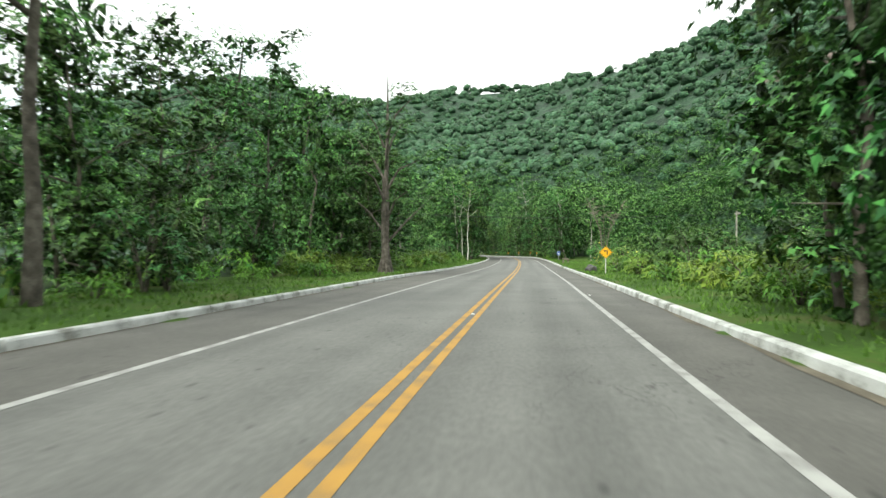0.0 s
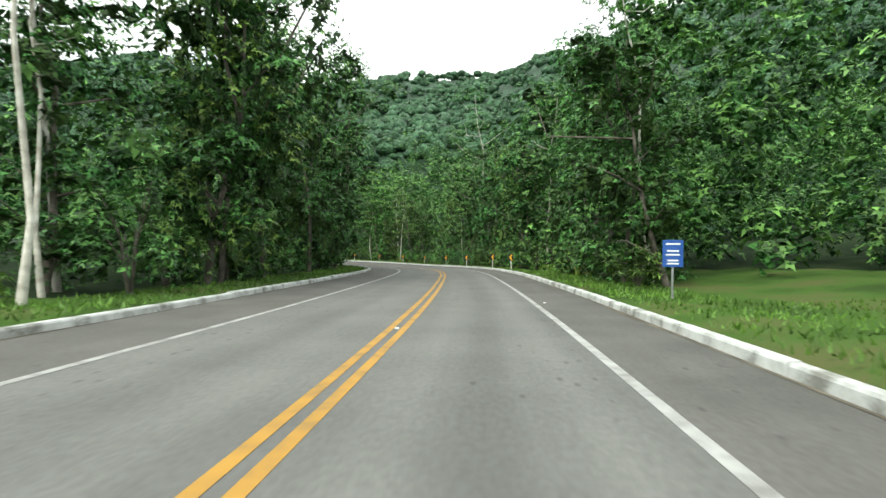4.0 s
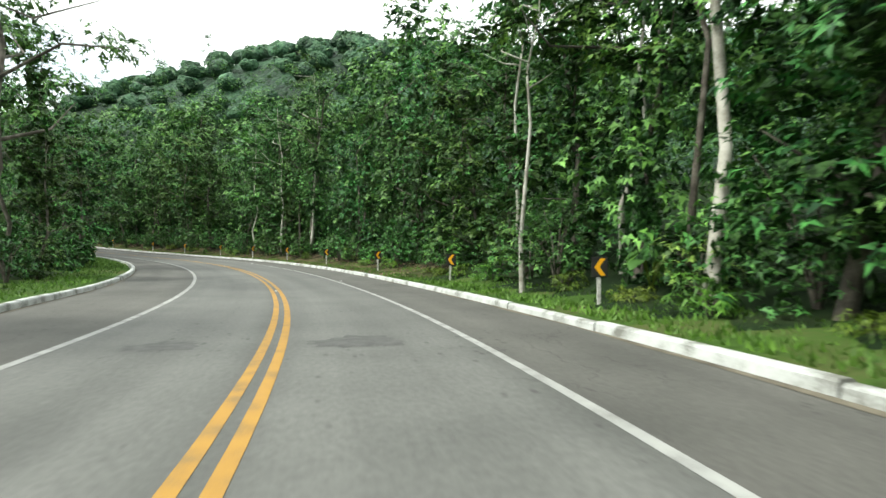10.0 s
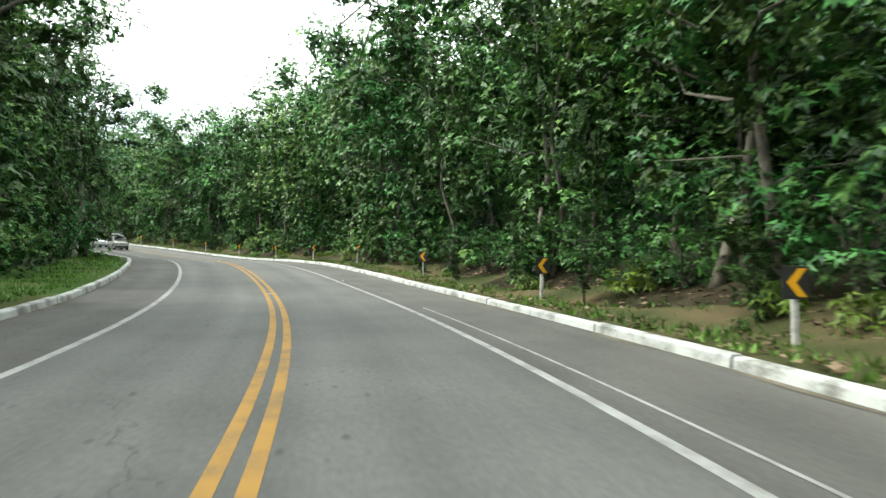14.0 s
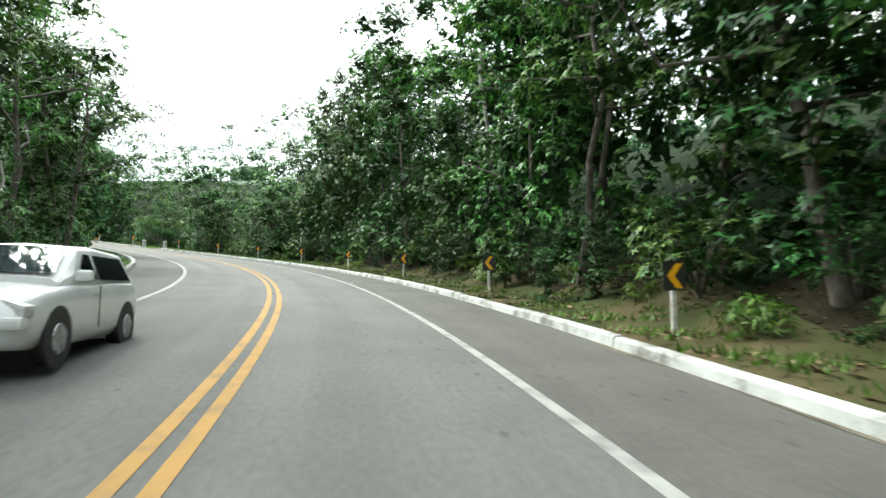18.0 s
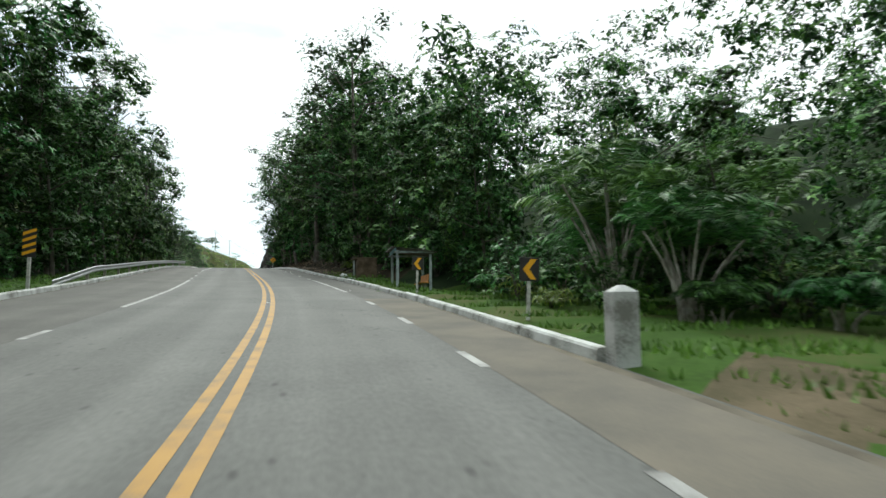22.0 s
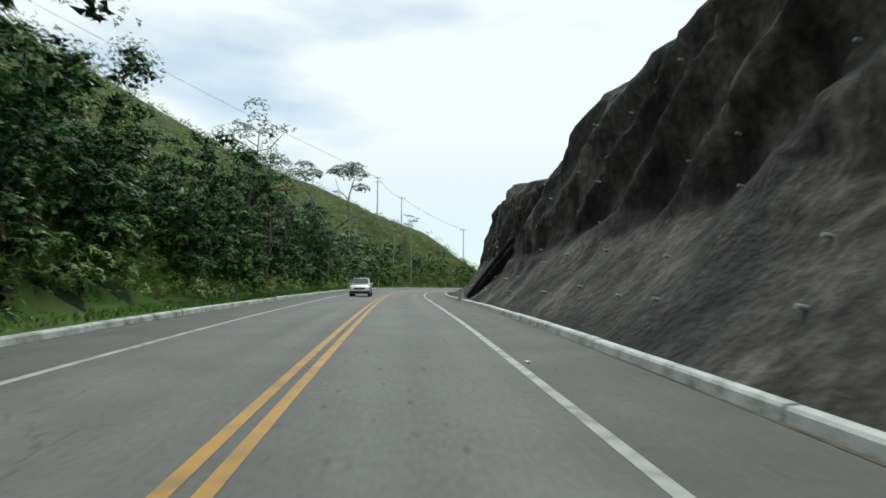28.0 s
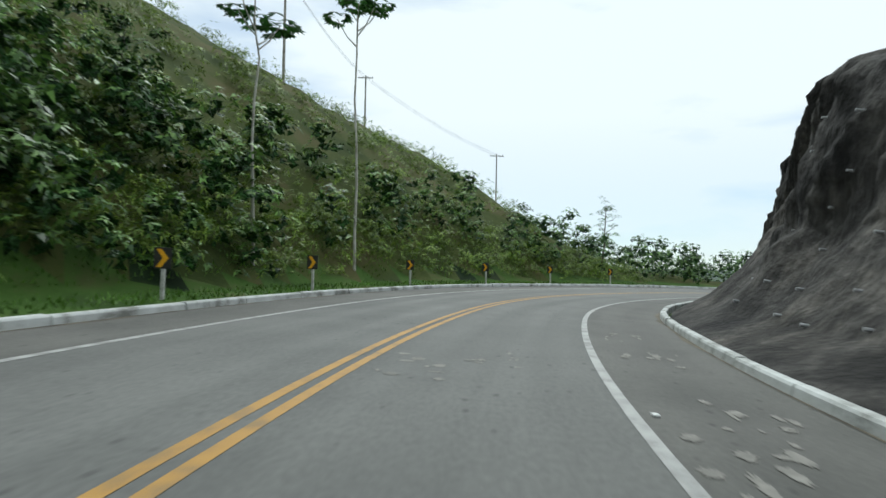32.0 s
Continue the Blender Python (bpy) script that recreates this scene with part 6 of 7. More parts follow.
rooty_tree(1.46, -9.4)
lone("mid", 1.7, -13.0, 1.15, 200, 2)
for u, d, q, k in ((1.75, -15.0, 1.1, 0), (1.95, -14.2, 1.0, 3), (2.15, -15.5, 1.15, 5), (1.55, -16.5, 1.2, 1), (2.4, -16.5, 1.1, 3), (2.65, -15.2, 1.0, 0)):
    lone("wall", u, d, q, u * 700, k)
lone("wall", 1.62, -12.0, 0.85, 20, 0)
for u, d, s, k in ((0.34, 8.2, 1.1, 3), (0.46, 9.4, 1.2, 2), (0.18, 8.6, 1.2, 4), (0.4, 11.5, 1.2, 1)):
    lone("wall", u, d, s, u * 500, k)
for u, off in ((28.45, 1.5), (28.55, 2.2), (28.62, 1.2)):
    q = rock_point(u, 1.0) + (place(u, 1) - place(u, 0)) * off
    plant("shrub", q.x, q.y, q.z - 0.1, 0.55, u * 300)
flowering_tree(2.7, 10.6, 201, 4.2, 3.0, True, "tangled tree of bare branches dotted with yellow flowers")
flowering_tree(2.5, 11.0, 202, 3.0, 3.0, False, "leafy bush dotted with yellow flowers in the meadow")
flowering_tree(2.38, 12.2, 203, 2.8, 2.8, False, "leafy bush dotted with yellow flowers in the meadow")
for u, d, s, k in ((0.55, -15.5, 0.85, 1), (0.95, -18.5, 0.8, 0), (0.2, -13.5, 1.0, 3)):
    lone("wall", u, d, s, u * 300, k)
lone("sparse", 0.35, -11.5, 1.15, 100, 2, "tall open tree arching over the verge")
lone("slim", 4.38, 13.5, 0.72, 10, 0, "slender white-stemmed tree at the meadow's edge")
lone("slim", 5.6, 13.8, 0.72, 130, 1, "slender white-stemmed tree beside the meadow")
lone("slim", 4.55, -11.0, 0.85, 60, 0, "pair of slim pale trunks at the forest edge")
lone("slim", 4.45, -10.0, 0.8, 200, 2, "pale slim trunk leaning over the verge")
lone("sparse", 9.0, -11.0, 0.8, 80, 2, "pale-limbed tree rising over the creepers")
lone("tall", 12.7, 11.5, 1.05, 40, 0)
lone("sparse", 10.9, -10.0, 1.05, 120, 1, "open-crowned tree leaning out of the thicket")
lone("slim", 10.65, 8.3, 0.85, 20, 0, "pale straight trunk close behind the kerb")
lone("slim", 9.7, 10.0, 0.95, 300, 2, "grey-white forked tree above the chevron signs")
lone("slim", 12.9, 9.8, 0.95, 70, 2, "white straight-stemmed tree on the bank")
for u, d, q, k in ((13.5, -9.3, 0.95, 0), (14.25, -9.8, 1.0, 1)):
    lone("overhang", u, d, q, u * 300, k, "tall open-crowned tree arching towards the road")
lone("sparse", 14.7, -9.4, 1.3, 300, 1, "tall open-crowned tree arching towards the road")
lone("sparse", 14.0, -9.6, 1.15, 200, 2, "tall open-crowned tree arching towards the road")
lone("sparse", 19.8, -10.2, 1.0, 140, 1, "leaning open-crowned tree on the inner bend")
lone("sparse", 18.1, -9.2, 1.4, 60, 1, "tall open-crowned tree arching towards the road")
for u, d, q, k in ((18.45, -10.5, 1.1, 2), (18.8, -11.0, 1.15, 0), (19.2, -10.4, 1.0, 1)):
    lone("sparse", u, d, q, u * 200, k, "leaning open-crowned tree on the inner bend")
lone("sparse", 17.6, -10.6, 0.95, 20, 0, "leaning open-crowned tree on the inner bend")
for u, d, s in ((22.9, -13.4, 1.25), (22.35, -13.8, 1.45), (21.9, -14.5, 1.4)):
    lone("wall", u, d, s, u * 90, 0, "tall tree smothered in hanging creepers", 0, 1.2)
for u, d, s, k in ((26.3, 8.6, 1.2, 2), (26.55, 8.9, 1.15, 4), (26.8, 9.4, 1.05, 2), (26.85, 10.6, 1.1, 0)):
    lone("wall", u, d, s, u * 400, k)
for u, d, q, k in ((26.7, 8.8, 1.0, 0), (26.95, 9.6, 0.95, 1), (27.1, 11.5, 0.9, 0)):
    lone("overhang", u, d, q, u * 400, k)
for u, d, q in ((26.85, 7.3, 1.0), (27.0, 7.9, 1.05), (27.15, 8.6, 1.0), (26.7, 6.9, 0.8)):
    lone("fine", u, d, q, u * 500, 0)
lone("sparse", 24.4, 9.5, 1.0, 30, 2, "tall tree whose open crown shows the sky")
lone("forked", 30.8, -9.0, 1.13, heading(30.9) + 15, 0)
lone("sparse", 29.7, -9.2, 0.72, 30, 0, "slender tree with several thin stems and airy leaves")
lone("sparse", 29.55, -9.6, 0.85, 90, 2, "leaning thin-crowned tree at the hill's foot")
lone("sparse", 28.7, -11.5, 0.42, 10, 1, "small open tree on the slope")
lone("cecropia", 33.4, -9.4, 1.05, 0, 0)
lone("cecropia", 33.0, -9.8, 0.95, 140, 1)
lone("cecropia", 31.9, -11.5, 0.8, 60, 1)
lone("sparse", 35.3, -12.5, 0.4, 30, 0, "rounded tree beyond the bend against the sky")
lone("sparse", 36.2, 13.0, 0.5, 200, 2, "small tree beyond the bend against the sky")
for u, d, s, k in ((22.3, 9.4, .8, 0), (22.33, 9.9, 1.0, 1), (22.27, 9.7, .9, 2), (22.45, 9.5, 1.05, 0), (22.62, 11.5, 1.0, 1), (22.2, 11.2, 0.9, 2), (22.75, 8.4, 0.8, 2), (22.4, 13.0, 1.1, 0), (22.5, 10.4, 1.15, 0), (22.52, 10.9, 1.2, 1), (22.36, 10.8, 1.1, 2), (22.58, 9.4, 0.9, 2), (22.15, 13.4, 1.2, 1)):
    lone("palm", u, d, s, u * 700, k)
for u, d, s, k in ((20.25, 11.0, 1.15, 2), (20.45, 10.8, 0.9, 5), (20.62, 11.6, 0.7, 3), (20.8, 11.0, 0.6, 4), (27.0, 10.2, 1.05, 2), (27.12, 11.6, 1.0, 0)):
    lone("wall", u, d, s, u * 300, k)
for u, d, s, k in ((20.2, 9.9, 1.0, 0), (20.38, 9.7, 1.1, 2), (20.55, 9.9, 1.0, 1), (20.75, 9.8, 1.0, 2)):
    lone("shrub", u, d, s, u * 300, k)

# ------------------------------------------------------------------ signs
PAINTED_POST = mat("painted_post", [(0.32, 0.31, 0.28), (0.5, 0.49, 0.46), (0.62, 0.61, 0.58)], 5, 0.8, 0.3, 6, fine=30)
STEEL = mat("galvanised_steel", [(0.32, 0.33, 0.34), (0.45, 0.46, 0.47)], 4, 0.45, 0.1, 4, metal=0.8)
BLUE_SIGN = mat("sign_blue", [(0.012, 0.06, 0.26), (0.02, 0.085, 0.33)], 3, 0.45, 0)
WHITE_PAINT = mat("white_paint", [(0.62, 0.62, 0.6), (0.8, 0.8, 0.78)], 3, 0.6, 0.1)
CONCRETE = mat("grey_concrete", [(0.2, 0.195, 0.18), (0.32, 0.31, 0.29), (0.42, 0.41, 0.38)], 2.5, 0.85, 0.5, 8, fine=30)


def flat_shape(points, thick, y=0.0):
    """A plate cut to an outline in the x-z plane, facing -y."""
    bm = bmesh.new()
    front = [bm.verts.new((x, y, z)) for x, z in points]
    back = [bm.verts.new((x, y + thick, z)) for x, z in points]
    bm.faces.new(front), bm.faces.new(back[::-1])
    n = len(points)
    for i in range(n):
        bm.faces.new((front[(i + 1) % n], front[i], back[i], back[(i + 1) % n]))
    bmesh.ops.recalc_face_normals(bm, faces=bm.faces)
    return bm


def on_ground(u, d, turn=0.0):
    p = place(u, d)
    return pose(p.x, p.y, float(ground([p.x], [p.y])[0]), 0, 0, heading(u) + turn)


def chevron_sign(m, mirror=False, label=""):
    ob = thing("chevron_sign", m, label or "black sign with yellow chevron on a weathered post", "road sign", "chevron signs round the bends")
    part("post", box(0.09, 0.09, 1.35, (0, 0.06, 0.575), 0.008), PAINTED_POST, ob)
    panel = part("panel", box(0.46, 0.02, 0.56, (0, 0, 1.1), 0.006), SIGN_BLACK, ob)
    s = -1 if mirror else 1
    pts = [(-.15, 0), (.03, .24), (.17, .24), (.0, 0), (.17, -.24), (.03, -.24)]
    pts = [(s * x, z + 1.1) for x, z in pts]
    part("chevron", flat_shape(pts if not mirror else pts[::-1], 0.004, -0.0145), SIGN_YELLOW, panel, "yellow reflective chevron")
    return ob


_first = None
for u in (6.23, 6.67, 7.26, 7.83, 8.34, 8.84, 9.38, 9.91, 10.44, 11.0, 11.55, 12.09, 12.63, 13.13, 13.62, 14.16, 14.6, 15.15, 15.7, 16.2, 16.7, 17.24, 17.75, 18.25, 18.74, 19.29, 19.78, 20.27, 20.8, 21.28, 21.75, 22.36, 22.85):
    d = float(kr(u)) + np.interp(u, [6.2, 7.26, 7.85, 9.4, 10.4, 12.1, 12.7, 14.2, 17.2, 18.7, 19.3, 20.3, 21, 22, 23], [1.0, .8, 1.6, 2.1, 2.3, 1.85, 2.0, 2.0, 1.75, 1.7, 1.85, 1.45, 1.6, 1.1, 1.0])
    m = on_ground(u, d, -12) @ pose(0, 0, 0, random.uniform(-2, 2), random.uniform(-3, 3), random.uniform(-8, 8))
    _first = copy_thing(_first, m) if _first else chevron_sign(m)
_first = None
for u in (31.0, 31.54, 32.03, 32.52, 33.0, 33.5, 34.0, 34.5, 35.0):
    m = on_ground(u, -float(kl(u)) - 1.15, 10) @ pose(0, 0, 0, 0, random.uniform(-2, 2), random.uniform(-6, 6))
    _first = copy_thing(_first, m) if _first else chevron_sign(m, True)


def warning_sign(m, arrow, label):
    ob = thing("warning_sign", m, label, "road sign")
    part("post", box(0.07, 0.07, 2.1, (0, 0.05, 0.95), 0.006), PAINTED_POST, ob)
    r = 0.5
    panel = part("panel", flat_shape([(0, 1.72 - r), (r, 1.72), (0, 1.72 + r), (-r, 1.72)], 0.02, 0), SIGN_YELLOW, ob)
    k = 0.465
    border = bmesh.new()
    a = [(0, -k), (k, 0), (0, k), (-k, 0)]
    w = 0.94
    vo, vi = [border.verts.new((x, -0.004, 1.72 + z)) for x, z in a], [border.verts.new((x * w, -0.004, 1.72 + z * w)) for x, z in a]
    for i in range(4):
        border.faces.new((vo[i], vo[(i + 1) % 4], vi[(i + 1) % 4], vi[i]))
    part("border", border, SIGN_BLACK, panel)
    part("arrow", flat_shape([(x, z + 1.72) for x, z in arrow], 0.003, -0.005), SIGN_BLACK, panel, "black arrow")
    return ob


warning_sign(on_ground(1.62, 7.3), [(.14, -.2), (.14, .14), (-.06, .14), (-.06, .2), (-.2, .1), (-.06, 0), (-.06, .06), (.07, .06), (.07, -.2)], "yellow diamond sign with a black bent arrow")
warning_sign(on_ground(26.36, 5.55, -6) @ pose(0, 0, 0, 0, 3, 0), [(-.16, -.24), (-.16, -.1), (-.1, .02), (0, .1), (-.04, .16), (.17, .2), (.12, 0), (.06, .05), (-.02, -.02), (-.08, -.12), (-.08, -.24)], "yellow diamond sign with a black curved arrow")


def blue_sign(m):
    ob = thing("information_sign", m, "small blue information sign with white lettering on a post", "road sign")
    part("post", box(0.06, 0.05, 1.9, (0, 0.04, 0.85), 0.005), STEEL, ob)
    panel = part("panel", box(0.62, 0.02, 0.85, (0, 0, 1.42), 0.01), BLUE_SIGN, ob)
    for z, w in ((1.72, .44), (1.5, .36), (1.38, .42), (1.2, .32), (1.1, .36)):
        part("text_bar", box(w, 0.004, 0.05, (0, -0.0125, z)), WHITE_PAINT, panel)
    return ob


blue_sign(on_ground(4.65, 7.9, -8))


def marker_board(m):
    ob = thing("hazard_marker", m, "striped yellow and black hazard marker board on a post", "road sign")
    part("post", box(0.08, 0.08, 1.3, (0, 0.05, 0.55), 0.006), PAINTED_POST, ob)
    panel = part("panel", box(0.34, 0.02, 0.8, (0, 0, 1.25), 0.006), SIGN_BLACK, ob)
    for i in range(4):
        z = 0.92 + 0.19 * i
        part("stripe", flat_shape([(-.165, z - .03), (.165, z + .1), (.165, z + .19), (-.165, z + .06)], 0.003, -0.0135), SIGN_YELLOW, panel)
    return ob


marker_board(on_ground(23.0, -float(kl(23.0)) - 0.85) @ Matrix.Diagonal((1.4, 1.4, 1.4, 1)))

# ------------------------------------------------------------------ gate pillars, bus shelters, hut, guard rail
def pillar(m, label):
    ob = thing("gate_pillar", m, label, "pillar", "driveway gate pillars")
    bm = box(0.38, 0.38, 1.18, (0, 0, 0.54), 0.02)
    part("shaft", bm, KERB, ob)
    cap = bmesh.new()
    bmesh.ops.create_cone(cap, cap_ends=True, segments=4, radius1=0.27, radius2=0.06, depth=0.1)
    bmesh.ops.rotate(cap, cent=(0, 0, 0), matrix=Euler((0, 0, radians(45))).to_matrix(), verts=cap.verts)
    bmesh.ops.translate(cap, vec=(0, 0, 1.18), verts=cap.verts)
    part("cap", cap, KERB, ob)
    return ob


pillar(on_ground(21.85, float(kr(21.85)) + 0.4, 8), "white-painted concrete gate pillar with stained base")
pillar(on_ground(22.12, float(kr(22.12)) + 0.3, -5), "white-painted concrete gate pillar with stained base")
tagged(strip("driveway_apron", 21.8, 22.8, lambda u: edge_r(u) + 0.115, lambda u: kr(u) - 0.02, 0.0035, mat("sandy_shoulder", [(0.10, 0.092, 0.077), (0.128, 0.115, 0.093), (0.158, 0.138, 0.108)], 0.7, 0.95, 0.4, 9, fine=25)), "sandy dirt washed over the shoulder at the driveway", "driveway", kind="structure")

BLUE_BOARD = mat("faded_blue_paint", [(0.10, 0.22, 0.30), (0.2, 0.36, 0.44), (0.32, 0.42, 0.46)], 3, 0.75, 0.3, 7, fine=20)
POST_PAINT = mat("flaking_paint_post", [(0.2, 0.22, 0.22), (0.3, 0.36, 0.37), (0.42, 0.44, 0.42)], 3.5, 0.85, 0.5, 8, fine=25)
ORANGE = mat("orange_painted_bench", [(0.42, 0.17, 0.03), (0.6, 0.26, 0.05), (0.66, 0.3, 0.07)], 2.5, 0.6, 0.2, 7, fine=18)
ROOF_TILE = mat("fibre_cement_roof", [(0.06, 0.055, 0.05), (0.11, 0.1, 0.095), (0.16, 0.15, 0.14)], 3, 0.9, 0.5, 7, fine=20)


def corrugated(w, d, h0, h1, waves):
    """A corrugated sheet w along x and d along y, sloping from h0 to h1."""
    bm = bmesh.new()
    n = waves * 4
    rows = []
    for lift in (0.0, 0.025):
        for y in (0.0, d):
            rows.append([bm.verts.new((w * i / n, y, (h0 if y == 0 else h1) + 0.03 * math.sin(i * math.pi / 2) + lift)) for i in range(n + 1)])
    for a, b in ((0, 1), (3, 2), (0, 2), (1, 3)):
        for i in range(n):
            bm.faces.new((rows[a][i], rows[a][i + 1], rows[b][i + 1], rows[b][i]))
    bmesh.ops.recalc_face_normals(bm, faces=bm.faces)
    return bm


def bus_shelter(m, length, depth, label, bench=True):
    """x runs back along the road towards traffic, y away from the road."""
    ob = thing("bus_shelter", m, label, "bus shelter")
    for x in (0.1, length - 0.1):
        for y, h in ((0.1, 2.2), (depth - 0.1, 1.98)):
            part("post", box(0.14, 0.14, h + 0.4, (x, y, h / 2 - 0.2), 0.012), POST_PAINT, ob)
    part("fascia", box(length + 0.3, 0.05, 0.2, (length / 2, -0.02, 2.22), 0.008), BLUE_BOARD, ob, "faded blue fascia board")
    for x in (-0.02, length + 0.02):
        part("side_beam", box(0.08, depth + 0.2, 0.12, (x, depth / 2, 2.09), 0.008, None), POST_PAINT, ob)
    bm = corrugated(length + 0.5, depth + 0.5, 2.36, 2.08, 12)
    bmesh.ops.translate(bm, vec=(-0.25, -0.25, 0), verts=bm.verts)
    part("roof", bm, ROOF_TILE, ob, "corrugated dark grey roof sheet")
    if bench:
        part("seat", box(length - 0.3, 0.42, 0.06, (length / 2, depth - 0.42, 0.36), 0.01), ORANGE, ob, "orange painted bench seat")
        part("backrest", box(length - 0.3, 0.05, 0.46, (length / 2, depth - 0.22, 0.62), 0.01, (-8, 0, 0)), ORANGE, ob, "orange painted backrest")
        for x in (0.5, length - 0.5):
            part("bench_leg", box(0.08, 0.3, 0.5, (x, depth - 0.42, 0.09), 0.008), CONCRETE, ob)
    return ob


def right_frame(u, d):
    """x along travel, y to the left of travel."""
    p = place(u, d)
    return pose(p.x, p.y, float(ground([p.x], [p.y])[0]), 0, 0, heading(u) + 90)


def shelter_pose(near, far, size):
    """Stands on the ground with its front from far to near (plan places), its back to the right of travel."""
    (x0, y0), (x1, y1) = far, near
    z = float(ground([x1], [y1])[0])
    return pose(x0, y0, z - 0.03, 0, 0, math.degrees(math.atan2(y1 - y0, x1 - x0))) @ Matrix.Diagonal((size, size, size, 1))


bus_shelter(shelter_pose((-237.42, 223.28), (-239.03, 221.28), 0.86), 3.0, 2.1, "open bus shelter with peeling posts, blue fascia and orange bench")
bus_shelter(right_frame(22.45, -float(kl(22.5)) - 1.2), 3.0, 1.9, "weathered open bus shelter on the grass verge", False)

BROWN_WALL = mat("stained_plaster", [(0.05, 0.035, 0.02), (0.10, 0.07, 0.042), (0.15, 0.11, 0.075)], 2.2, 0.9, 0.5, 8, fine=18)
GREY_DOOR = mat("grey_green_door", [(0.14, 0.16, 0.15), (0.22, 0.25, 0.24), (0.28, 0.3, 0.29)], 2.5, 0.7, 0.2, 7, fine=20)


def bin_hut(m):
    """A small masonry hut for rubbish, open on the road side. x towards traffic, y to the right."""
    ob = thing("rubbish_hut", m, "small brown masonry rubbish hut with a grey door", "hut")
    part("side_wall", box(0.1, 1.3, 1.3, (0.95, 0.6, 0.55), 0.01), BROWN_WALL, ob)
    part("side_wall", box(0.1, 1.3, 1.3, (-0.45, 0.6, 0.55), 0.01), BROWN_WALL, ob)
    part("back_wall", box(1.3, 0.1, 1.3, (0.25, 1.2, 0.55), 0.01), BROWN_WALL, ob)
    part("pillar", box(0.2, 0.12, 1.3, (0.8, -0.06, 0.55), 0.01), BROWN_WALL, ob)
    part("roof_slab", box(1.6, 1.5, 0.09, (0.25, 0.55, 1.245), 0.015), BROWN_WALL, ob)
    door = part("door", box(0.55, 0.04, 1.1, (-0.18, -0.08, 0.62), 0.006), GREY_DOOR, ob, "grey-green metal door")
    part("handle", box(0.03, 0.04, 0.12, (0.05, -0.115, 0.65), 0.004), STEEL, door)
    return ob


bin_hut(right_frame(23.63, float(kr(23.63)) + 1.7) @ pose(0, 0, 0, 0, 0, 180))
BAGS = [mat("white_plastic_bag", [(0.5, 0.52, 0.52), (0.7, 0.72, 0.72)], 6, 0.4, 0.6), mat("teal_plastic_bag", [(0.12, 0.3, 0.3), (0.3, 0.5, 0.5)], 6, 0.4, 0.6), mat("grey_plastic_bag", [(0.25, 0.26, 0.27), (0.4, 0.42, 0.43)], 6, 0.4, 0.6)]


def lump(r, flat, seed, sub=2):
    bm = bmesh.new()
    bmesh.ops.create_icosphere(bm, subdivisions=sub, radius=r)
    for v in bm.verts:
        n = noise.noise(v.co * (1.6 / r) + Vector((seed, 0, 0)))
        v.co = Vector((v.co.x, v.co.y, v.co.z * flat)) * (1 + 0.38 * n)
        v.co.z = max(v.co.z, -r * flat * 0.55)
    return bm


for i, (u, off, r) in enumerate(((23.60, .75, .24), (23.58, .6, .17), (23.56, .95, .13), (23.53, 1.15, .1), (23.62, .55, .15), (23.5, .9, .09))):
    p = place(u, float(kr(u)) + off)
    ob = part("rubbish_bag", lump(r, 0.6, i * 3.1), BAGS[i % 3], None)
    ob.matrix_world = Matrix.Translation((p.x, p.y, float(ground([p.x], [p.y])[0]) + r * 0.3))
    tagged(ob, "crumpled plastic rubbish bag lying by the kerb", "rubbish bag", "rubbish bags by the hut")


def guard_rail(ua, ub, side, off):
    run = tagged(new("guard_rail"), "long steel guard rail on short wooden posts", "guard rail", kind="structure")
    prof = [(0.0, 0.0), (0.035, 0.03), (0.035, 0.09), (0.0, 0.13), (0.0, 0.18), (0.035, 0.22), (0.035, 0.28), (0.0, 0.31)]
    n = int((ub - ua) / 0.05)
    vs, fs = [], []
    for i in range(n + 1):
        u = ua + (ub - ua) * i / n
        drop = 0.45 * (1 - min(1, (u - ua) / 0.35)) if u - ua < 0.35 else 0
        e = float(kr(u) if side > 0 else kl(u)) + off
        for a, b in prof + [(q[0] + 0.006, q[1]) for q in prof[::-1]]:
            vs.append(place(u, side * (e - a), 0.48 + b - drop))
    m = 2 * len(prof)
    for i in range(n):
        fs += [(i * m + k, i * m + (k + 1) % m, (i + 1) * m + (k + 1) % m, (i + 1) * m + k) for k in range(m)]
    beam = new("beam", mesh_of("beam", vs, fs, STEEL))
    beam.parent = run
    u = ua + 0.3
    while u < ub:
        e = float(kr(u) if side > 0 else kl(u)) + off + 0.1
        p = place(u, side * e)
        ob = part("post", box(0.14, 0.12, 1.0, (0, 0, 0.25), 0.01), GREY_WOOD, run)
        ob.matrix_world = pose(p.x, p.y, p.z + 0.02, 0, 0, heading(u))
        u += 0.2
    return run


guard_rail(23.1, 25.55, -1, 0.62)

# ------------------------------------------------------------------ poles and wires
CABLE = mat("black_cable", [(0.02, 0.02, 0.02), (0.05, 0.05, 0.05)], 5, 0.6, 0)


def wire(a, b, sag, radius=0.012):
    pts = [Vector(a).lerp(Vector(b), i / 14) - Vector((0, 0, sag * 4 * (i / 14) * (1 - i / 14))) for i in range(15)]
    vs, fs = tube(pts, [radius] * 15, 4)
    return tagged(new("power_cable", mesh_of("power_cable", vs, fs, CABLE)), "thin black overhead power cable", "cable", "overhead cables")


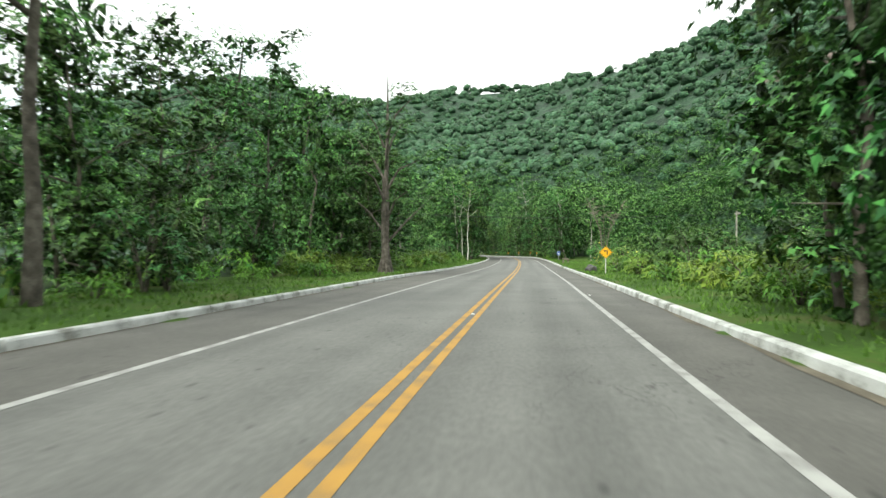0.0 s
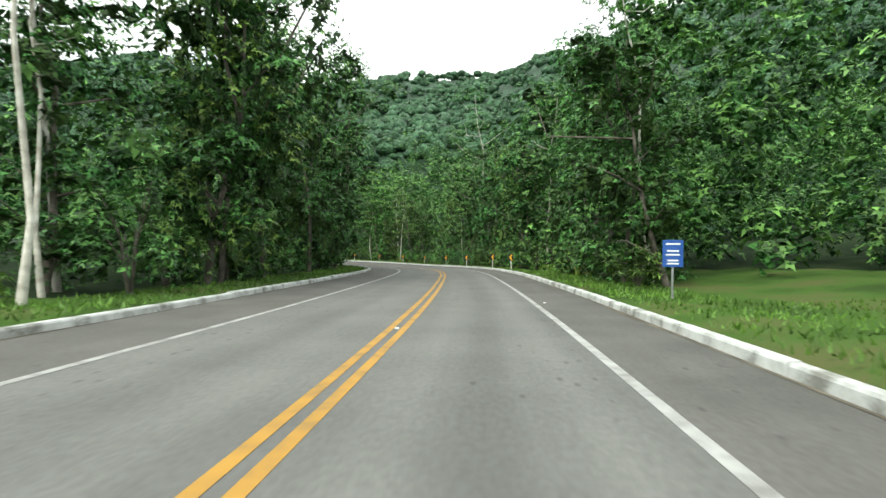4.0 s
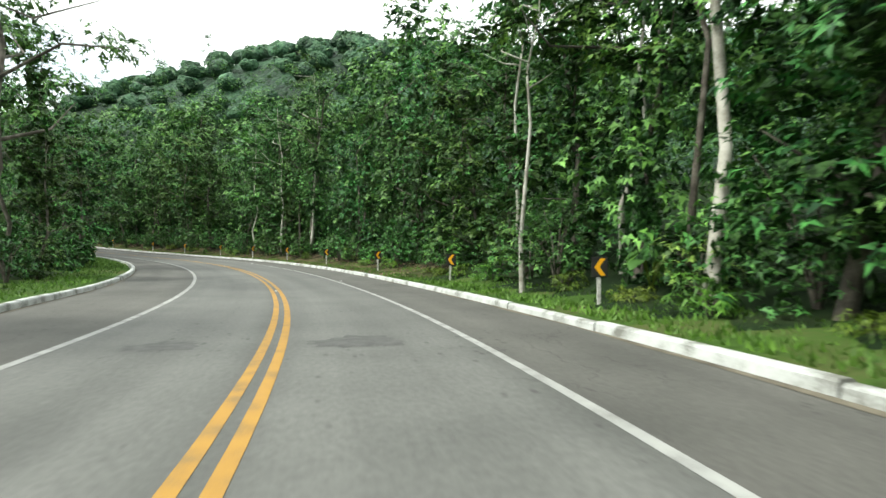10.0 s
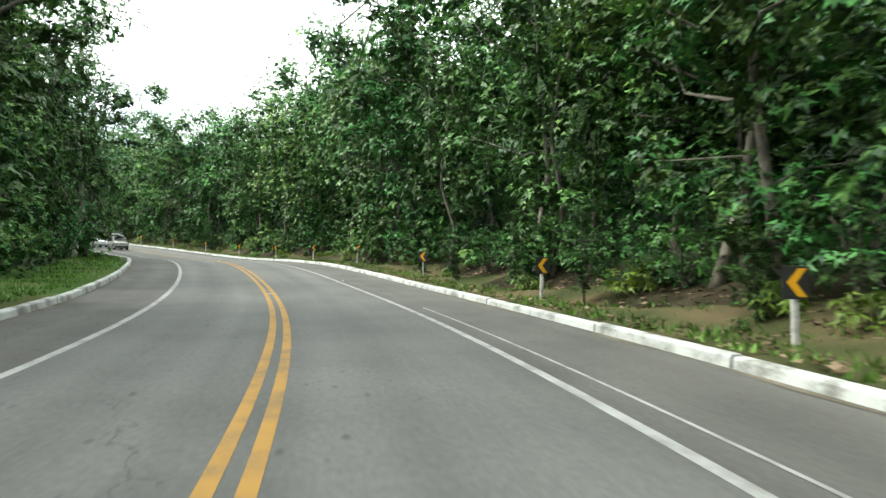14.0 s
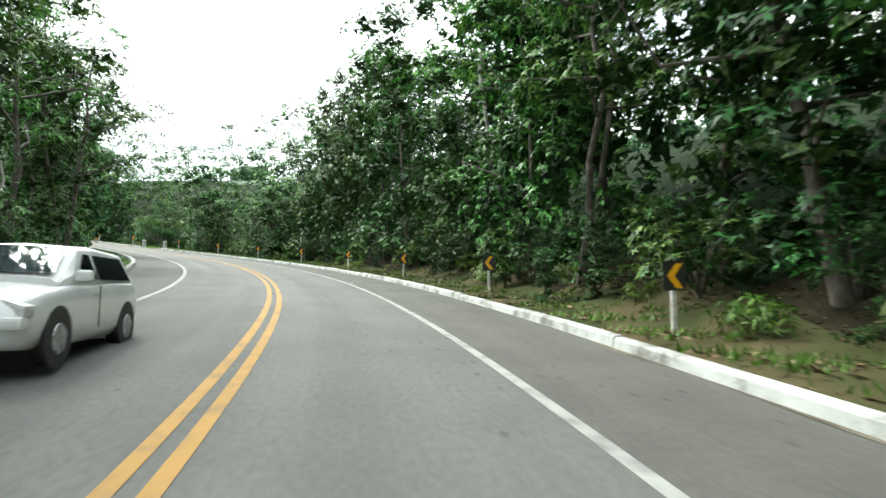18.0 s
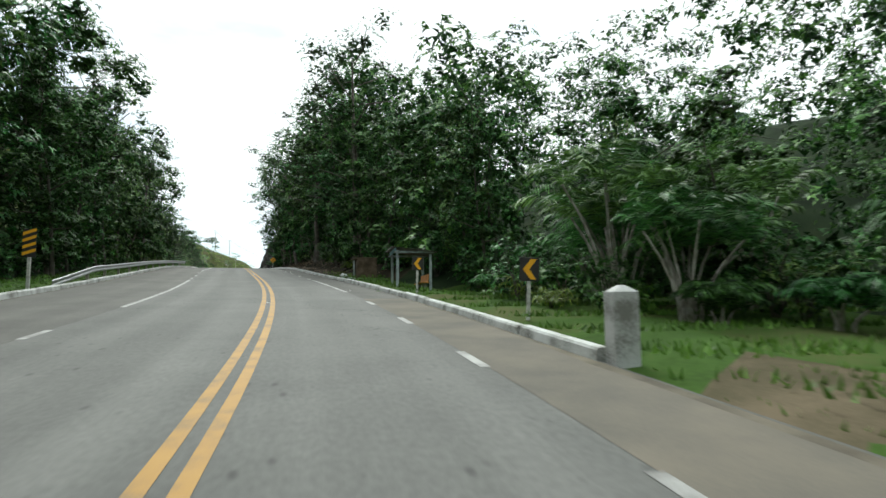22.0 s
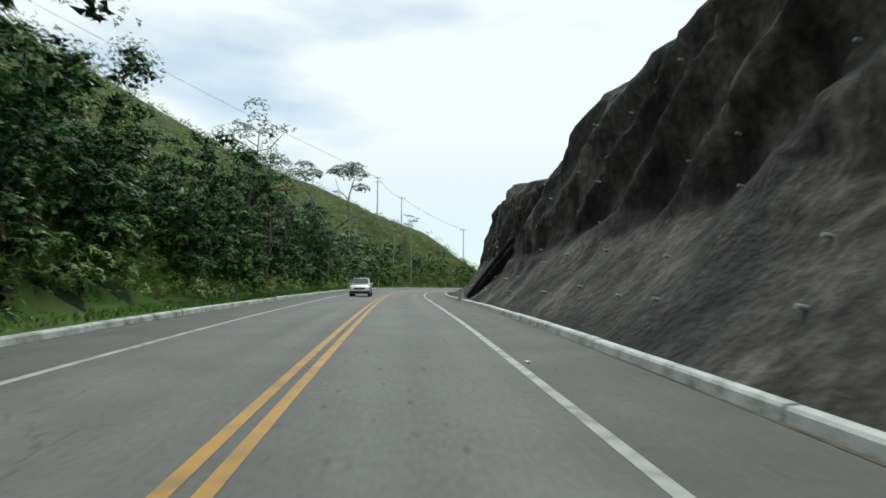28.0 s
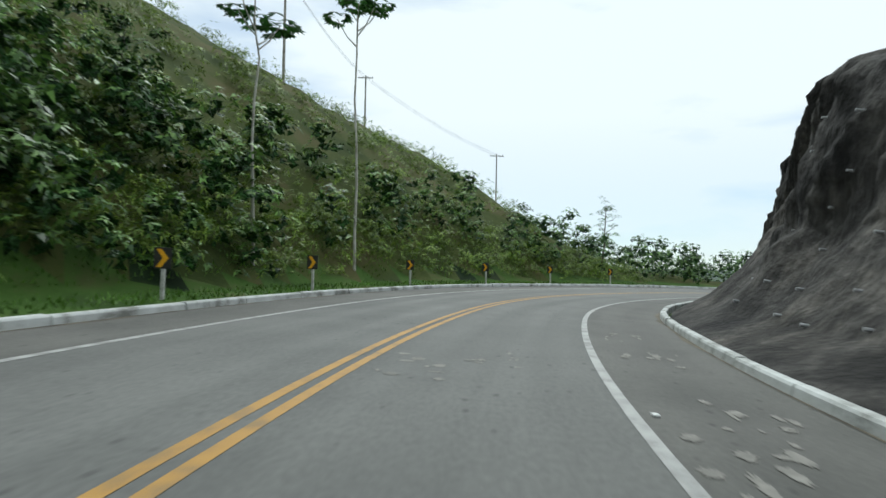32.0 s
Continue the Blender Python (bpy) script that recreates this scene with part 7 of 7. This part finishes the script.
def utility_pole(x, y, top, arms, yaw, label):
    z = float(ground([x], [y])[0])
    h = top - z
    ob = thing("utility_pole", pose(x, y, z, 0, 0, yaw), label, "utility pole", "utility poles on the hill")
    vs, fs = tube([(0, 0, -0.4), (0, 0, h * 0.5), (0, 0, h)], [0.15, 0.125, 0.095], 10)
    shaft = new("shaft", mesh_of("shaft", vs, fs, GREY_WOOD, True))
    shaft.parent = ob
    for k in range(arms):
        arm = part("crossarm", box(2.2, 0.1, 0.12, (0, -0.1, h - 0.35 - 1.1 * k), 0.01), GREY_WOOD, ob)
        for q in (-0.95, -0.4, 0.4, 0.95):
            bm = bmesh.new()
            bmesh.ops.create_cone(bm, cap_ends=True, segments=8, radius1=0.05, radius2=0.035, depth=0.16)
            bmesh.ops.translate(bm, vec=(q, -0.1, h - 0.21 - 1.1 * k), verts=bm.verts)
            part("insulator", bm, CONCRETE, arm)
    return ob, z


POLES = [(-358.7, -15.7, 41.1, 2), (-377.3, -35.5, 39.5, 1), (-399.6, -33.1, 30.6, 1), (-262.0, 20.0, 62.0, 1)]
for (x, y, top, arms) in POLES:
    utility_pole(x, y, top, arms, heading(31), "tall wooden utility pole with crossarms on the hill")
for a, b in ((POLES[3], POLES[0]), (POLES[0], POLES[1]), (POLES[1], POLES[2])):
    for q in (-0.95, 0.0, 0.95):
        wire((a[0] + q * .5, a[1] + q * .8, a[2] - 0.2), (b[0] + q * .5, b[1] + q * .8, b[2] - 0.2), 0.9)
_pl = place(3.0, -16.5)
_pr = place(3.2, 30)
utility_pole(_pl.x, _pl.y, _pl.z + 7.6, 1, 80, "pale concrete utility pole behind the verge")
utility_pole(_pr.x, _pr.y, _pr.z + 7.8, 1, 80, "pale concrete utility pole in the meadow")
for q in (-0.9, 0.0, 0.9):
    wire((_pl.x, _pl.y + q, _pl.z + 7.4), (_pr.x, _pr.y + q, _pr.z + 7.6), 0.7)

# ------------------------------------------------------------------ roadside odds and ends
WET_STONE = mat("dark_boulder", [(0.03, 0.03, 0.028), (0.06, 0.058, 0.055), (0.1, 0.095, 0.09)], 2.5, 0.7, 0.6, 8, fine=20)
p = place(1.92, float(kr(1.9)) + 1.5)
ob = part("boulder", lump(0.5, 0.75, 4.0, 3), WET_STONE, None)
ob.matrix_world = Matrix.Translation((p.x, p.y, float(ground([p.x], [p.y])[0]) + 0.18))
tagged(ob, "dark rounded boulder lying in the grass", "boulder")


p = place(26.18, 7.0)
ob = part("tree_stump", lump(0.42, 0.9, 11.0, 3), mat("rotten_wood", [(0.006, 0.005, 0.004), (0.012, 0.010, 0.008), (0.022, 0.018, 0.014)], 4, 0.95, 0.8, 8, fine=20, spec=0.1), None)
ob.matrix_world = Matrix.Translation((p.x, p.y, float(ground([p.x], [p.y])[0]) + 0.12))
tagged(ob, "dark rotting tree stump on the leaf litter", "stump")
for i, (u, off, ln, a) in enumerate(((25.95, 1.0, 1.3, 70), (26.05, 2.2, 0.9, 20), (26.4, 1.5, 0.8, 130), (25.6, 1.7, 1.2, 40), (25.2, 1.2, 1.0, 95), (24.8, 2.0, 1.1, 160), (16.9, 2.0, 0.9, 30), (18.0, 1.4, 0.8, 110), (19.2, 1.8, 1.1, 60))):
    p = place(u, float(kr(u)) + off)
    vs, fs = tube([(-ln / 2, 0, 0.03), (0, 0.06, 0.09), (ln / 2, -0.03, 0.05)], [0.03, 0.024, 0.012], 5)
    ob = new("fallen_branch", mesh_of("fallen_branch", vs, fs, BARK, True))
    ob.matrix_world = pose(p.x, p.y, float(ground([p.x], [p.y])[0]), 0, 0, a)
    tagged(ob, "dry broken branch lying on the leaf litter", "branch", "fallen branches on the bank")


def plank_stand(m):
    ob = thing("plank_stand", m, "old brown plank stand on short posts in the grass", "stand")
    for i in range(3):
        part("plank", box(1.0, 0.16, 0.05, (0, -0.2 + 0.19 * i, 0.72 + 0.01 * i), 0.008, (0, 2, 0)), DEAD_WOOD, ob)
    part("front_board", box(1.0, 0.05, 0.2, (0, -0.3, 0.62), 0.008, (0, 3, 0)), DEAD_WOOD, ob)
    for x in (-0.4, 0.4):
        for y in (-0.2, 0.18):
            part("leg", box(0.1, 0.1, 0.9, (x, y, 0.25), 0.01), DEAD_WOOD, ob)
    return ob


plank_stand(on_ground(3.78, 7.7, 25))

p = place(29.44, float(kr(29.44)) + 0.08)
ob = part("marker_block", box(0.34, 0.95, 0.8, (0, 0, 0.45), 0.03), KERB, None)
ob.matrix_world = pose(p.x, p.y, p.z, 0, 0, heading(29.6))
tagged(ob, "white-painted concrete block at the foot of the drain", "concrete block")


def drain_chute():
    """A straight black half-pipe laid up the rock, with a dark lump for the shadowed groove beside it."""
    a, b = place(29.45, float(kr(29.45)) + 0.62, 0.3), place(29.26, float(kr(29.26)) + 3.0, 4.15)
    ob = thing("drain_chute", Matrix.Translation(a), "straight black drain chute laid diagonally up the rock", "drain chute")
    way = (b - a).normalized()
    side = way.cross(Vector((0, 0, 1))).normalized()
    up = side.cross(way)
    ring = [(0.13, 0.0), (0.13, 0.16), (0.1, 0.16), (0.1, 0.04), (-0.1, 0.04), (-0.1, 0.16), (-0.13, 0.16), (-0.13, 0.0)]
    bm = bmesh.new()
    rows = [[bm.verts.new((b - a) * (i / 6) + side * x + up * (z - 0.05)) for x, z in ring] for i in range(7)]
    for p, q in zip(rows, rows[1:]):
        for k in range(8):
            bm.faces.new((p[k], p[(k + 1) % 8], q[(k + 1) % 8], q[k]))
    bm.faces.new(rows[0]), bm.faces.new(rows[-1][::-1])
    bmesh.ops.recalc_face_normals(bm, faces=bm.faces)
    part("channel", bm, SIGN_BLACK, ob)
    # Dark lump in place of the shadow in the groove beside the chute.
    bed = lump(0.5, 1.0, 7.0, 3)
    for v in bed.verts:
        v.co = (b - a) * (0.42 + 0.9 * v.co.x) + side * (v.co.y * 0.9 - 0.42) * (1 if v.co.y < 0 else 0.5) + up * (v.co.z * 0.3 - 0.12)
    part("bed", bed, WET_STONE, ob, "dark lump standing for the shadowed groove beside the chute")


drain_chute()

STUD = mat("road_stud_white", [(0.6, 0.6, 0.58), (0.8, 0.8, 0.78)], 5, 0.4, 0)
_st = None
for u in np.arange(0.4, 33, 1.31):
    for d in (float(edge_r(u)) + 0.35, float(centre(u))):
        p = place(float(u) + (0.3 if d > 1 else 0), d, 0.008)
        m = pose(p.x, p.y, p.z, 0, 0, heading(u))
        if _st is None:
            bm = box(0.08, 0.09, 0.022, (0, 0, 0.009), 0.006)
            _st = part("road_stud", bm, STUD, None)
            _st.matrix_world = m
            tagged(_st, "small white reflective road stud set in the asphalt", "road stud", "road studs along the lines")
        else:
            copy_thing(_st, m)
p = place(2.12, -3.05, 0.006)
bm = bmesh.new()
bmesh.ops.create_cone(bm, cap_ends=True, segments=28, radius1=0.42, radius2=0.4, depth=0.012)
ob = part("manhole_cover", bm, mat("cast_iron", [(0.03, 0.03, 0.03), (0.07, 0.068, 0.065)], 9, 0.6, 0.5), None)
ob.matrix_world = Matrix.Translation(p)
tagged(ob, "dark round manhole cover in the carriageway", "manhole cover", kind="")

PATCH = mat("worn_concrete_patch", [(0.15, 0.145, 0.13), (0.2, 0.19, 0.17), (0.25, 0.24, 0.215)], 4, 0.9, 0.4, 8, fine=30)
DARK_PATCH = mat("tar_patch", [(0.06, 0.06, 0.058), (0.10, 0.098, 0.095)], 4, 0.85, 0.4, 8, fine=30)


def road_patch(u, d, length, width, material, seed, label):
    """A thin ragged-edged patch on the carriageway."""
    rng = random.Random(seed)
    n, pts = 26, []
    for i in range(n):
        a = 2 * math.pi * i / n
        r = rng.uniform(0.55, 1.1)
        pts.append(place(u + math.sin(a) * length / 2 / 18.5 * r, d + math.cos(a) * width / 2 * r, 0.006))
    ob = new("road_patch", mesh_of("road_patch", pts, [tuple(range(n))], material))
    return tagged(ob, label, "road patch", "worn patches on the road", "structure")


_rng = random.Random(31)
for u, d, l, w, m in ((30.3, 4.0, 1.6, .9, 0), (30.45, 4.6, 1.0, .7, 0), (31.2, 4.9, 1.4, .6, 0), (32.05, 4.6, 2.4, .8, 0), (32.15, 5.2, 1.8, .6, 0), (32.25, 1.2, 1.0, .9, 0), (32.3, 2.1, .8, .6, 0), (32.4, 5.0, 2.0, .7, 0), (32.6, 4.8, 2.2, .8, 0), (29.5, 1.6, .9, .7, 0), (29.55, 2.2, .6, .5, 0), (30.9, -.9, .5, .5, 0), (10.25, 1.4, 1.5, 2.2, 1), (10.25, -1.8, 1.2, 1.6, 1), (24.5, -2.4, 4.2, .5, 1), (0.55, 1.9, .5, .4, 1), (0.62, 2.2, .4, .35, 1)):
    for k in range(10 if m == 0 else 1):
        road_patch(u + _rng.uniform(-.06, .06) * (m == 0), d + _rng.uniform(-.6, .6) * (m == 0), l * (_rng.uniform(.08, .34) if m == 0 else 1), w * (_rng.uniform(.08, .34) if m == 0 else 1), (PATCH, DARK_PATCH, DIRT)[m], u * 100 + k, ("pale worn concrete patch in the asphalt", "dark tar repair patch in the asphalt", "thin film of washed-out sand on the shoulder")[m])

# ------------------------------------------------------------------ cars in the opposite lane
GLASS_DARK = mat("dark_car_glass", [(0.012, 0.015, 0.016), (0.02, 0.024, 0.026)], 3, 0.1, 0, spec=0.3)
TYRE = mat("tyre_rubber", [(0.012, 0.012, 0.012), (0.025, 0.025, 0.024)], 8, 0.85, 0.2)
RIM = mat("alloy_rim", [(0.35, 0.35, 0.36), (0.5, 0.5, 0.52)], 8, 0.35, 0, metal=0.8)
BLACK_TRIM = mat("black_plastic_trim", [(0.015, 0.015, 0.016), (0.03, 0.03, 0.03)], 6, 0.6, 0.1)
LAMP_GLASS = mat("headlamp_glass", [(0.45, 0.46, 0.47), (0.7, 0.71, 0.72)], 10, 0.1, 0, spec=0.8)
CAR_WHITE = mat("white_car_paint", [(0.66, 0.67, 0.68), (0.74, 0.75, 0.76)], 2, 0.25, 0, coat=0.6)
CAR_SILVER = mat("silver_beige_car_paint", [(0.36, 0.35, 0.32), (0.42, 0.41, 0.38)], 2, 0.3, 0, coat=0.5, metal=0.3)


def loft(sections):
    """Closed half rings (x, z) at stations y, mirrored in x and skinned."""
    bm = bmesh.new()
    rings = []
    for y, ring in sections:
        full = [(x, z) for x, z in ring] + [(-x, z) for x, z in ring[::-1] if x > 1e-6]
        rings.append([bm.verts.new((x, y, z)) for x, z in full])
    n = len(rings[0])
    for a, b in zip(rings, rings[1:]):
        for i in range(n):
            bm.faces.new((a[i], a[(i + 1) % n], b[(i + 1) % n], b[i]))
    bm.faces.new(rings[0][::-1]), bm.faces.new(rings[-1])
    bmesh.ops.recalc_face_normals(bm, faces=bm.faces)
    return bm


def wheel_part(ob, x, y, r, w):
    bm = bmesh.new()
    bmesh.ops.create_cone(bm, cap_ends=True, segments=28, radius1=r, radius2=r, depth=w)
    bmesh.ops.bevel(bm, geom=[e for e in bm.edges if e.calc_face_angle(0) > 1], offset=0.035, segments=2, affect="EDGES")
    bmesh.ops.rotate(bm, cent=(0, 0, 0), matrix=Euler((0, radians(90), 0)).to_matrix(), verts=bm.verts)
    bmesh.ops.translate(bm, vec=(x, y, r), verts=bm.verts)
    tyre = part("wheel", bm, TYRE, ob)
    rim = bmesh.new()
    bmesh.ops.create_cone(rim, cap_ends=True, segments=20, radius1=r * 0.62, radius2=r * 0.56, depth=0.03)
    bmesh.ops.rotate(rim, cent=(0, 0, 0), matrix=Euler((0, radians(90 if x > 0 else -90), 0)).to_matrix(), verts=rim.verts)
    bmesh.ops.translate(rim, vec=(x + math.copysign(w / 2 + 0.012, x), y, r), verts=rim.verts)
    part("rim", rim, RIM, tyre)
    for k in range(5):
        a = k * 1.257
        sp = box(0.012, 0.07, r * 0.5, (0, 0, r * 0.28), 0)
        bmesh.ops.rotate(sp, cent=(0, 0, 0), matrix=Euler((a, 0, 0)).to_matrix(), verts=sp.verts)
        bmesh.ops.translate(sp, vec=(x + math.copysign(w / 2 + 0.033, x), y, r), verts=sp.verts)
        part("spoke", sp, STEEL, tyre)


SMOKED_LAMP = mat("smoked_headlamp_glass", [(0.10, 0.105, 0.11), (0.22, 0.23, 0.24)], 12, 0.1, 0, spec=0.9)
WINDSCREEN = mat("windscreen_glass", [(0.05, 0.075, 0.085), (0.09, 0.12, 0.135)], 3, 0.04, 0, spec=1.0, coat=1.0)


def car(m, paint, label, L=4.0, W=1.72, H=1.5, belt_z=0.95, nose=0.92, hood_z=0.88, rake=0.75, boxy=False, rails=False, load=False, r=0.31):
    """Front towards -y. Body shell, glasshouse, windows, lamps, bumpers, wheels."""
    ob = thing("car", m, label, "car", "cars in the opposite lane")
    h, f, b = W / 2, -L / 2, L / 2

    def ring(w, lo, hi, top):
        return [(0, lo), (w * 0.86, lo), (w * 0.97, lo + 0.12), (w, (lo + hi) / 2), (w * 0.985, hi - 0.06), (w * 0.93, hi), (0, top)]
    secs = [(f + 0.02, ring(h * 0.80, 0.34, hood_z - 0.30, hood_z - 0.28)), (f + 0.12, ring(h * 0.92, 0.24, hood_z - 0.14, hood_z - 0.10)), (f + 0.45, ring(h * 0.99, 0.22, hood_z - 0.03, hood_z + 0.02)), (f + 1.05, ring(h, 0.2, belt_z - 0.03, belt_z + 0.03)), (0.0, ring(h, 0.2, belt_z, belt_z + 0.02)), (b - 0.5, ring(h, 0.22, belt_z + 0.02, belt_z + 0.03)), (b - 0.1, ring(h * 0.95, 0.28, belt_z, belt_z)), (b, ring(h * 0.88, 0.36, belt_z - 0.1, belt_z - 0.1))]
    bm = loft(secs)
    bmesh.ops.subdivide_edges(bm, edges=bm.edges[:], cuts=1, use_grid_fill=True, smooth=0.15)
    body = part("body", bm, paint, ob)
    body.data.shade_smooth()
    y0, y1, y2, y3 = f + nose, f + nose + rake, b - (0.12 if boxy else 0.42), b - 0.06
    tw = h * (0.88 if boxy else 0.76)

    def cab(w1, w2, lo, hi):
        return [(0, lo), (w1, lo), ((w1 + w2) / 2 + 0.02, (lo + hi) / 2), (w2, hi - 0.05), (w2 - 0.09, hi), (0, hi + 0.03)]
    lo = belt_z - 0.03
    part("glasshouse", loft([(y0, cab(h * 0.9, h * 0.86, lo, lo + 0.09)), ((y0 + y1) / 2, cab(h * 0.93, (h * .86 + tw) / 2, lo, (lo + H) / 2)), (y1, cab(h * 0.95, tw, lo, H - 0.03)), (0.25, cab(h * 0.95, tw, lo, H)), (y2, cab(h * 0.93, tw * 0.97, lo, H - 0.04)), (y3, cab(h * 0.88, tw * 0.9, lo, lo + (0.5 if boxy else 0.2)))]), paint, ob)

    def pane(name, pts, label=""):
        g = bmesh.new()
        vv = [g.verts.new(q) for q in pts]
        g.faces.new(vv)
        e = bmesh.ops.extrude_face_region(g, geom=g.faces[:])
        part(name, g, WINDSCREEN if name == "windscreen" else GLASS_DARK, ob, label)
    e = 0.055
    ws = [(-h * 0.82, y0 + 0.07 - e, lo + 0.10 + e), (h * 0.82, y0 + 0.07 - e, lo + 0.10 + e), (tw - 0.10, y1 - 0.05 - e, H - 0.09 + e), (-tw + 0.10, y1 - 0.05 - e, H - 0.09 + e)]
    pane("windscreen", ws)
    for s in (-1, 1):
        xb, xt = s * (h * 0.95 + 0.02), s * (tw + 0.04)
        for ya, yb, yc, yd in ((y0 + 0.36, 0.0, 0.0, y1 + 0.08), (0.1, y2 - 0.15, y2 - 0.3, 0.1)):
            pane("side_window", [(xb, ya, belt_z + 0.06), (xb, yb, belt_z + 0.06), (xt, yc, H - 0.12), (xt, yd, H - 0.12)])
        part("headlight", box(0.3 if boxy else 0.36, 0.16, 0.22 if boxy else 0.15, (s * h * 0.76, f + (0.1 if boxy else 0.16), hood_z - (0.27 if boxy else 0.2)), 0.04, (0, 0 if boxy else s * 14, -s * 18)), SMOKED_LAMP if boxy else LAMP_GLASS, ob, "clear glass headlight")
        part("fog_lamp", box(0.16, 0.06, 0.09, (s * h * 0.7, f + 0.08, 0.42), 0.015), BLACK_TRIM, ob)
        part("mirror", box(0.2, 0.11, 0.14, (s * (h + 0.06), y0 + 0.35, belt_z + 0.1), 0.04), BLACK_TRIM if boxy else paint, ob, "wing mirror")
        for y in (f + 0.76, b - 0.72):
            wheel_part(ob, s * (h - 0.11), y, r, 0.2)
            arch = bmesh.new()
            bmesh.ops.create_cone(arch, cap_ends=True, segments=24, radius1=r * 1.17, radius2=r * 1.17, depth=0.05)
            bmesh.ops.rotate(arch, cent=(0, 0, 0), matrix=Euler((0, radians(90), 0)).to_matrix(), verts=arch.verts)
            bmesh.ops.translate(arch, vec=(s * (h - 0.018), y, r + 0.02), verts=arch.verts)
            part("wheel_arch", arch, BLACK_TRIM, ob)
        part("door_line", box(0.012, 0.012, 0.55, (s * (h + 0.002), 0.05, 0.65)), BLACK_TRIM, ob)
        part("door_handle", box(0.02, 0.14, 0.03, (s * (h + 0.008), -0.12, belt_z - 0.12), 0.006), paint, ob)
        if rails:
            part("roof_rail", box(0.05, 1.6, 0.06, (s * (tw - 0.06), 0.25, H + 0.05), 0.015), BLACK_TRIM, ob)
    if boxy:
        front = part("grille", box(h * 1.05, 0.06, 0.2, (0, f + 0.04, hood_z - 0.27), 0.02), paint, ob)
        for k in range(5):
            part("grille_slot", box(0.075, 0.02, 0.13, (0.125 * (k - 2), f + 0.006, hood_z - 0.27), 0.012), BLACK_TRIM, front)
    elif rails:
        front = part("grille", box(h * 1.15, 0.07, 0.24, (0, f + 0.04, hood_z - 0.33), 0.09), BLACK_TRIM, ob, "wide dark oval grille")
        part("badge", box(0.13, 0.01, 0.05, (0, f, hood_z - 0.3), 0.02), STEEL, front)
    else:
        part("grille", box(h * 0.95, 0.06, 0.1, (0, f + 0.045, hood_z - 0.25), 0.02), BLACK_TRIM, ob)
    part("lower_grille", box(h * 1.25, 0.08, 0.14, (0, f + 0.07, 0.37), 0.02), BLACK_TRIM, ob)
    part("bumper", box(h * 1.9, 0.2, 0.14, (0, f + 0.06, 0.52), 0.045), paint, ob)
    if boxy or rails:
        part("lower_bumper", box(h * 1.84, 0.18, 0.17, (0, f + 0.09, 0.36), 0.05), BLACK_TRIM, ob, "black plastic lower bumper")
        for s in (-1, 1):
            part("wiper", box(0.5, 0.015, 0.015, (s * 0.3, y0 + 0.02, lo + 0.15), 0, (0, s * 4, 0)), BLACK_TRIM, ob)
    part("number_plate", box(0.4, 0.015, 0.12, (0, f + 0.012, 0.5), 0.004), LAMP_GLASS, ob)
    if load:
        rack = part("roof_rack", box(tw * 1.5, 1.2, 0.04, (0, 0.3, H + 0.1), 0.01), BLACK_TRIM, ob)
        part("board_bag", box(0.78, 1.9, 0.15, (-0.06, 0.0, H + 0.2), 0.07, (4, 9, 6)), LAMP_GLASS, rack, "white board bag strapped to the rack")
        part("board_bag", box(0.76, 1.7, 0.13, (-0.02, 0.1, H + 0.34), 0.06, (3, -6, 2)), BLACK_TRIM, rack, "black board bag strapped to the rack")
    return ob


def lane_pose(u, d):
    p = place(u, d, 0.006)
    return pose(p.x, p.y, p.z, 0, 0, heading(u))


car(lane_pose(17.9, -2.05), CAR_SILVER, "small silver off-road car with boards on its roof", 3.6, 1.6, 1.68, 1.02, 0.98, 0.98, 0.42, True, False, True, 0.34)
car(lane_pose(18.19, -2.75), CAR_WHITE, "small white hatchback driving in the opposite lane", 3.9, 1.66, 1.46)
car(lane_pose(29.84, -1.95), CAR_WHITE, "white high-riding hatchback with roof rails and dark grille", 3.95, 1.7, 1.55, 0.98, 0.95, 0.93, 0.72, False, True, False, 0.32)

# ------------------------------------------------------------------ kerbs
kerb_run("kerb_right", 1, [(2.66, 2.86), (21.84, 22.2), (23.44, 23.47)], "white-painted concrete kerb with worn joints")
kerb_run("kerb_left", -1, [(30.02, 30.05)], "white-painted concrete kerb, mossy in places")
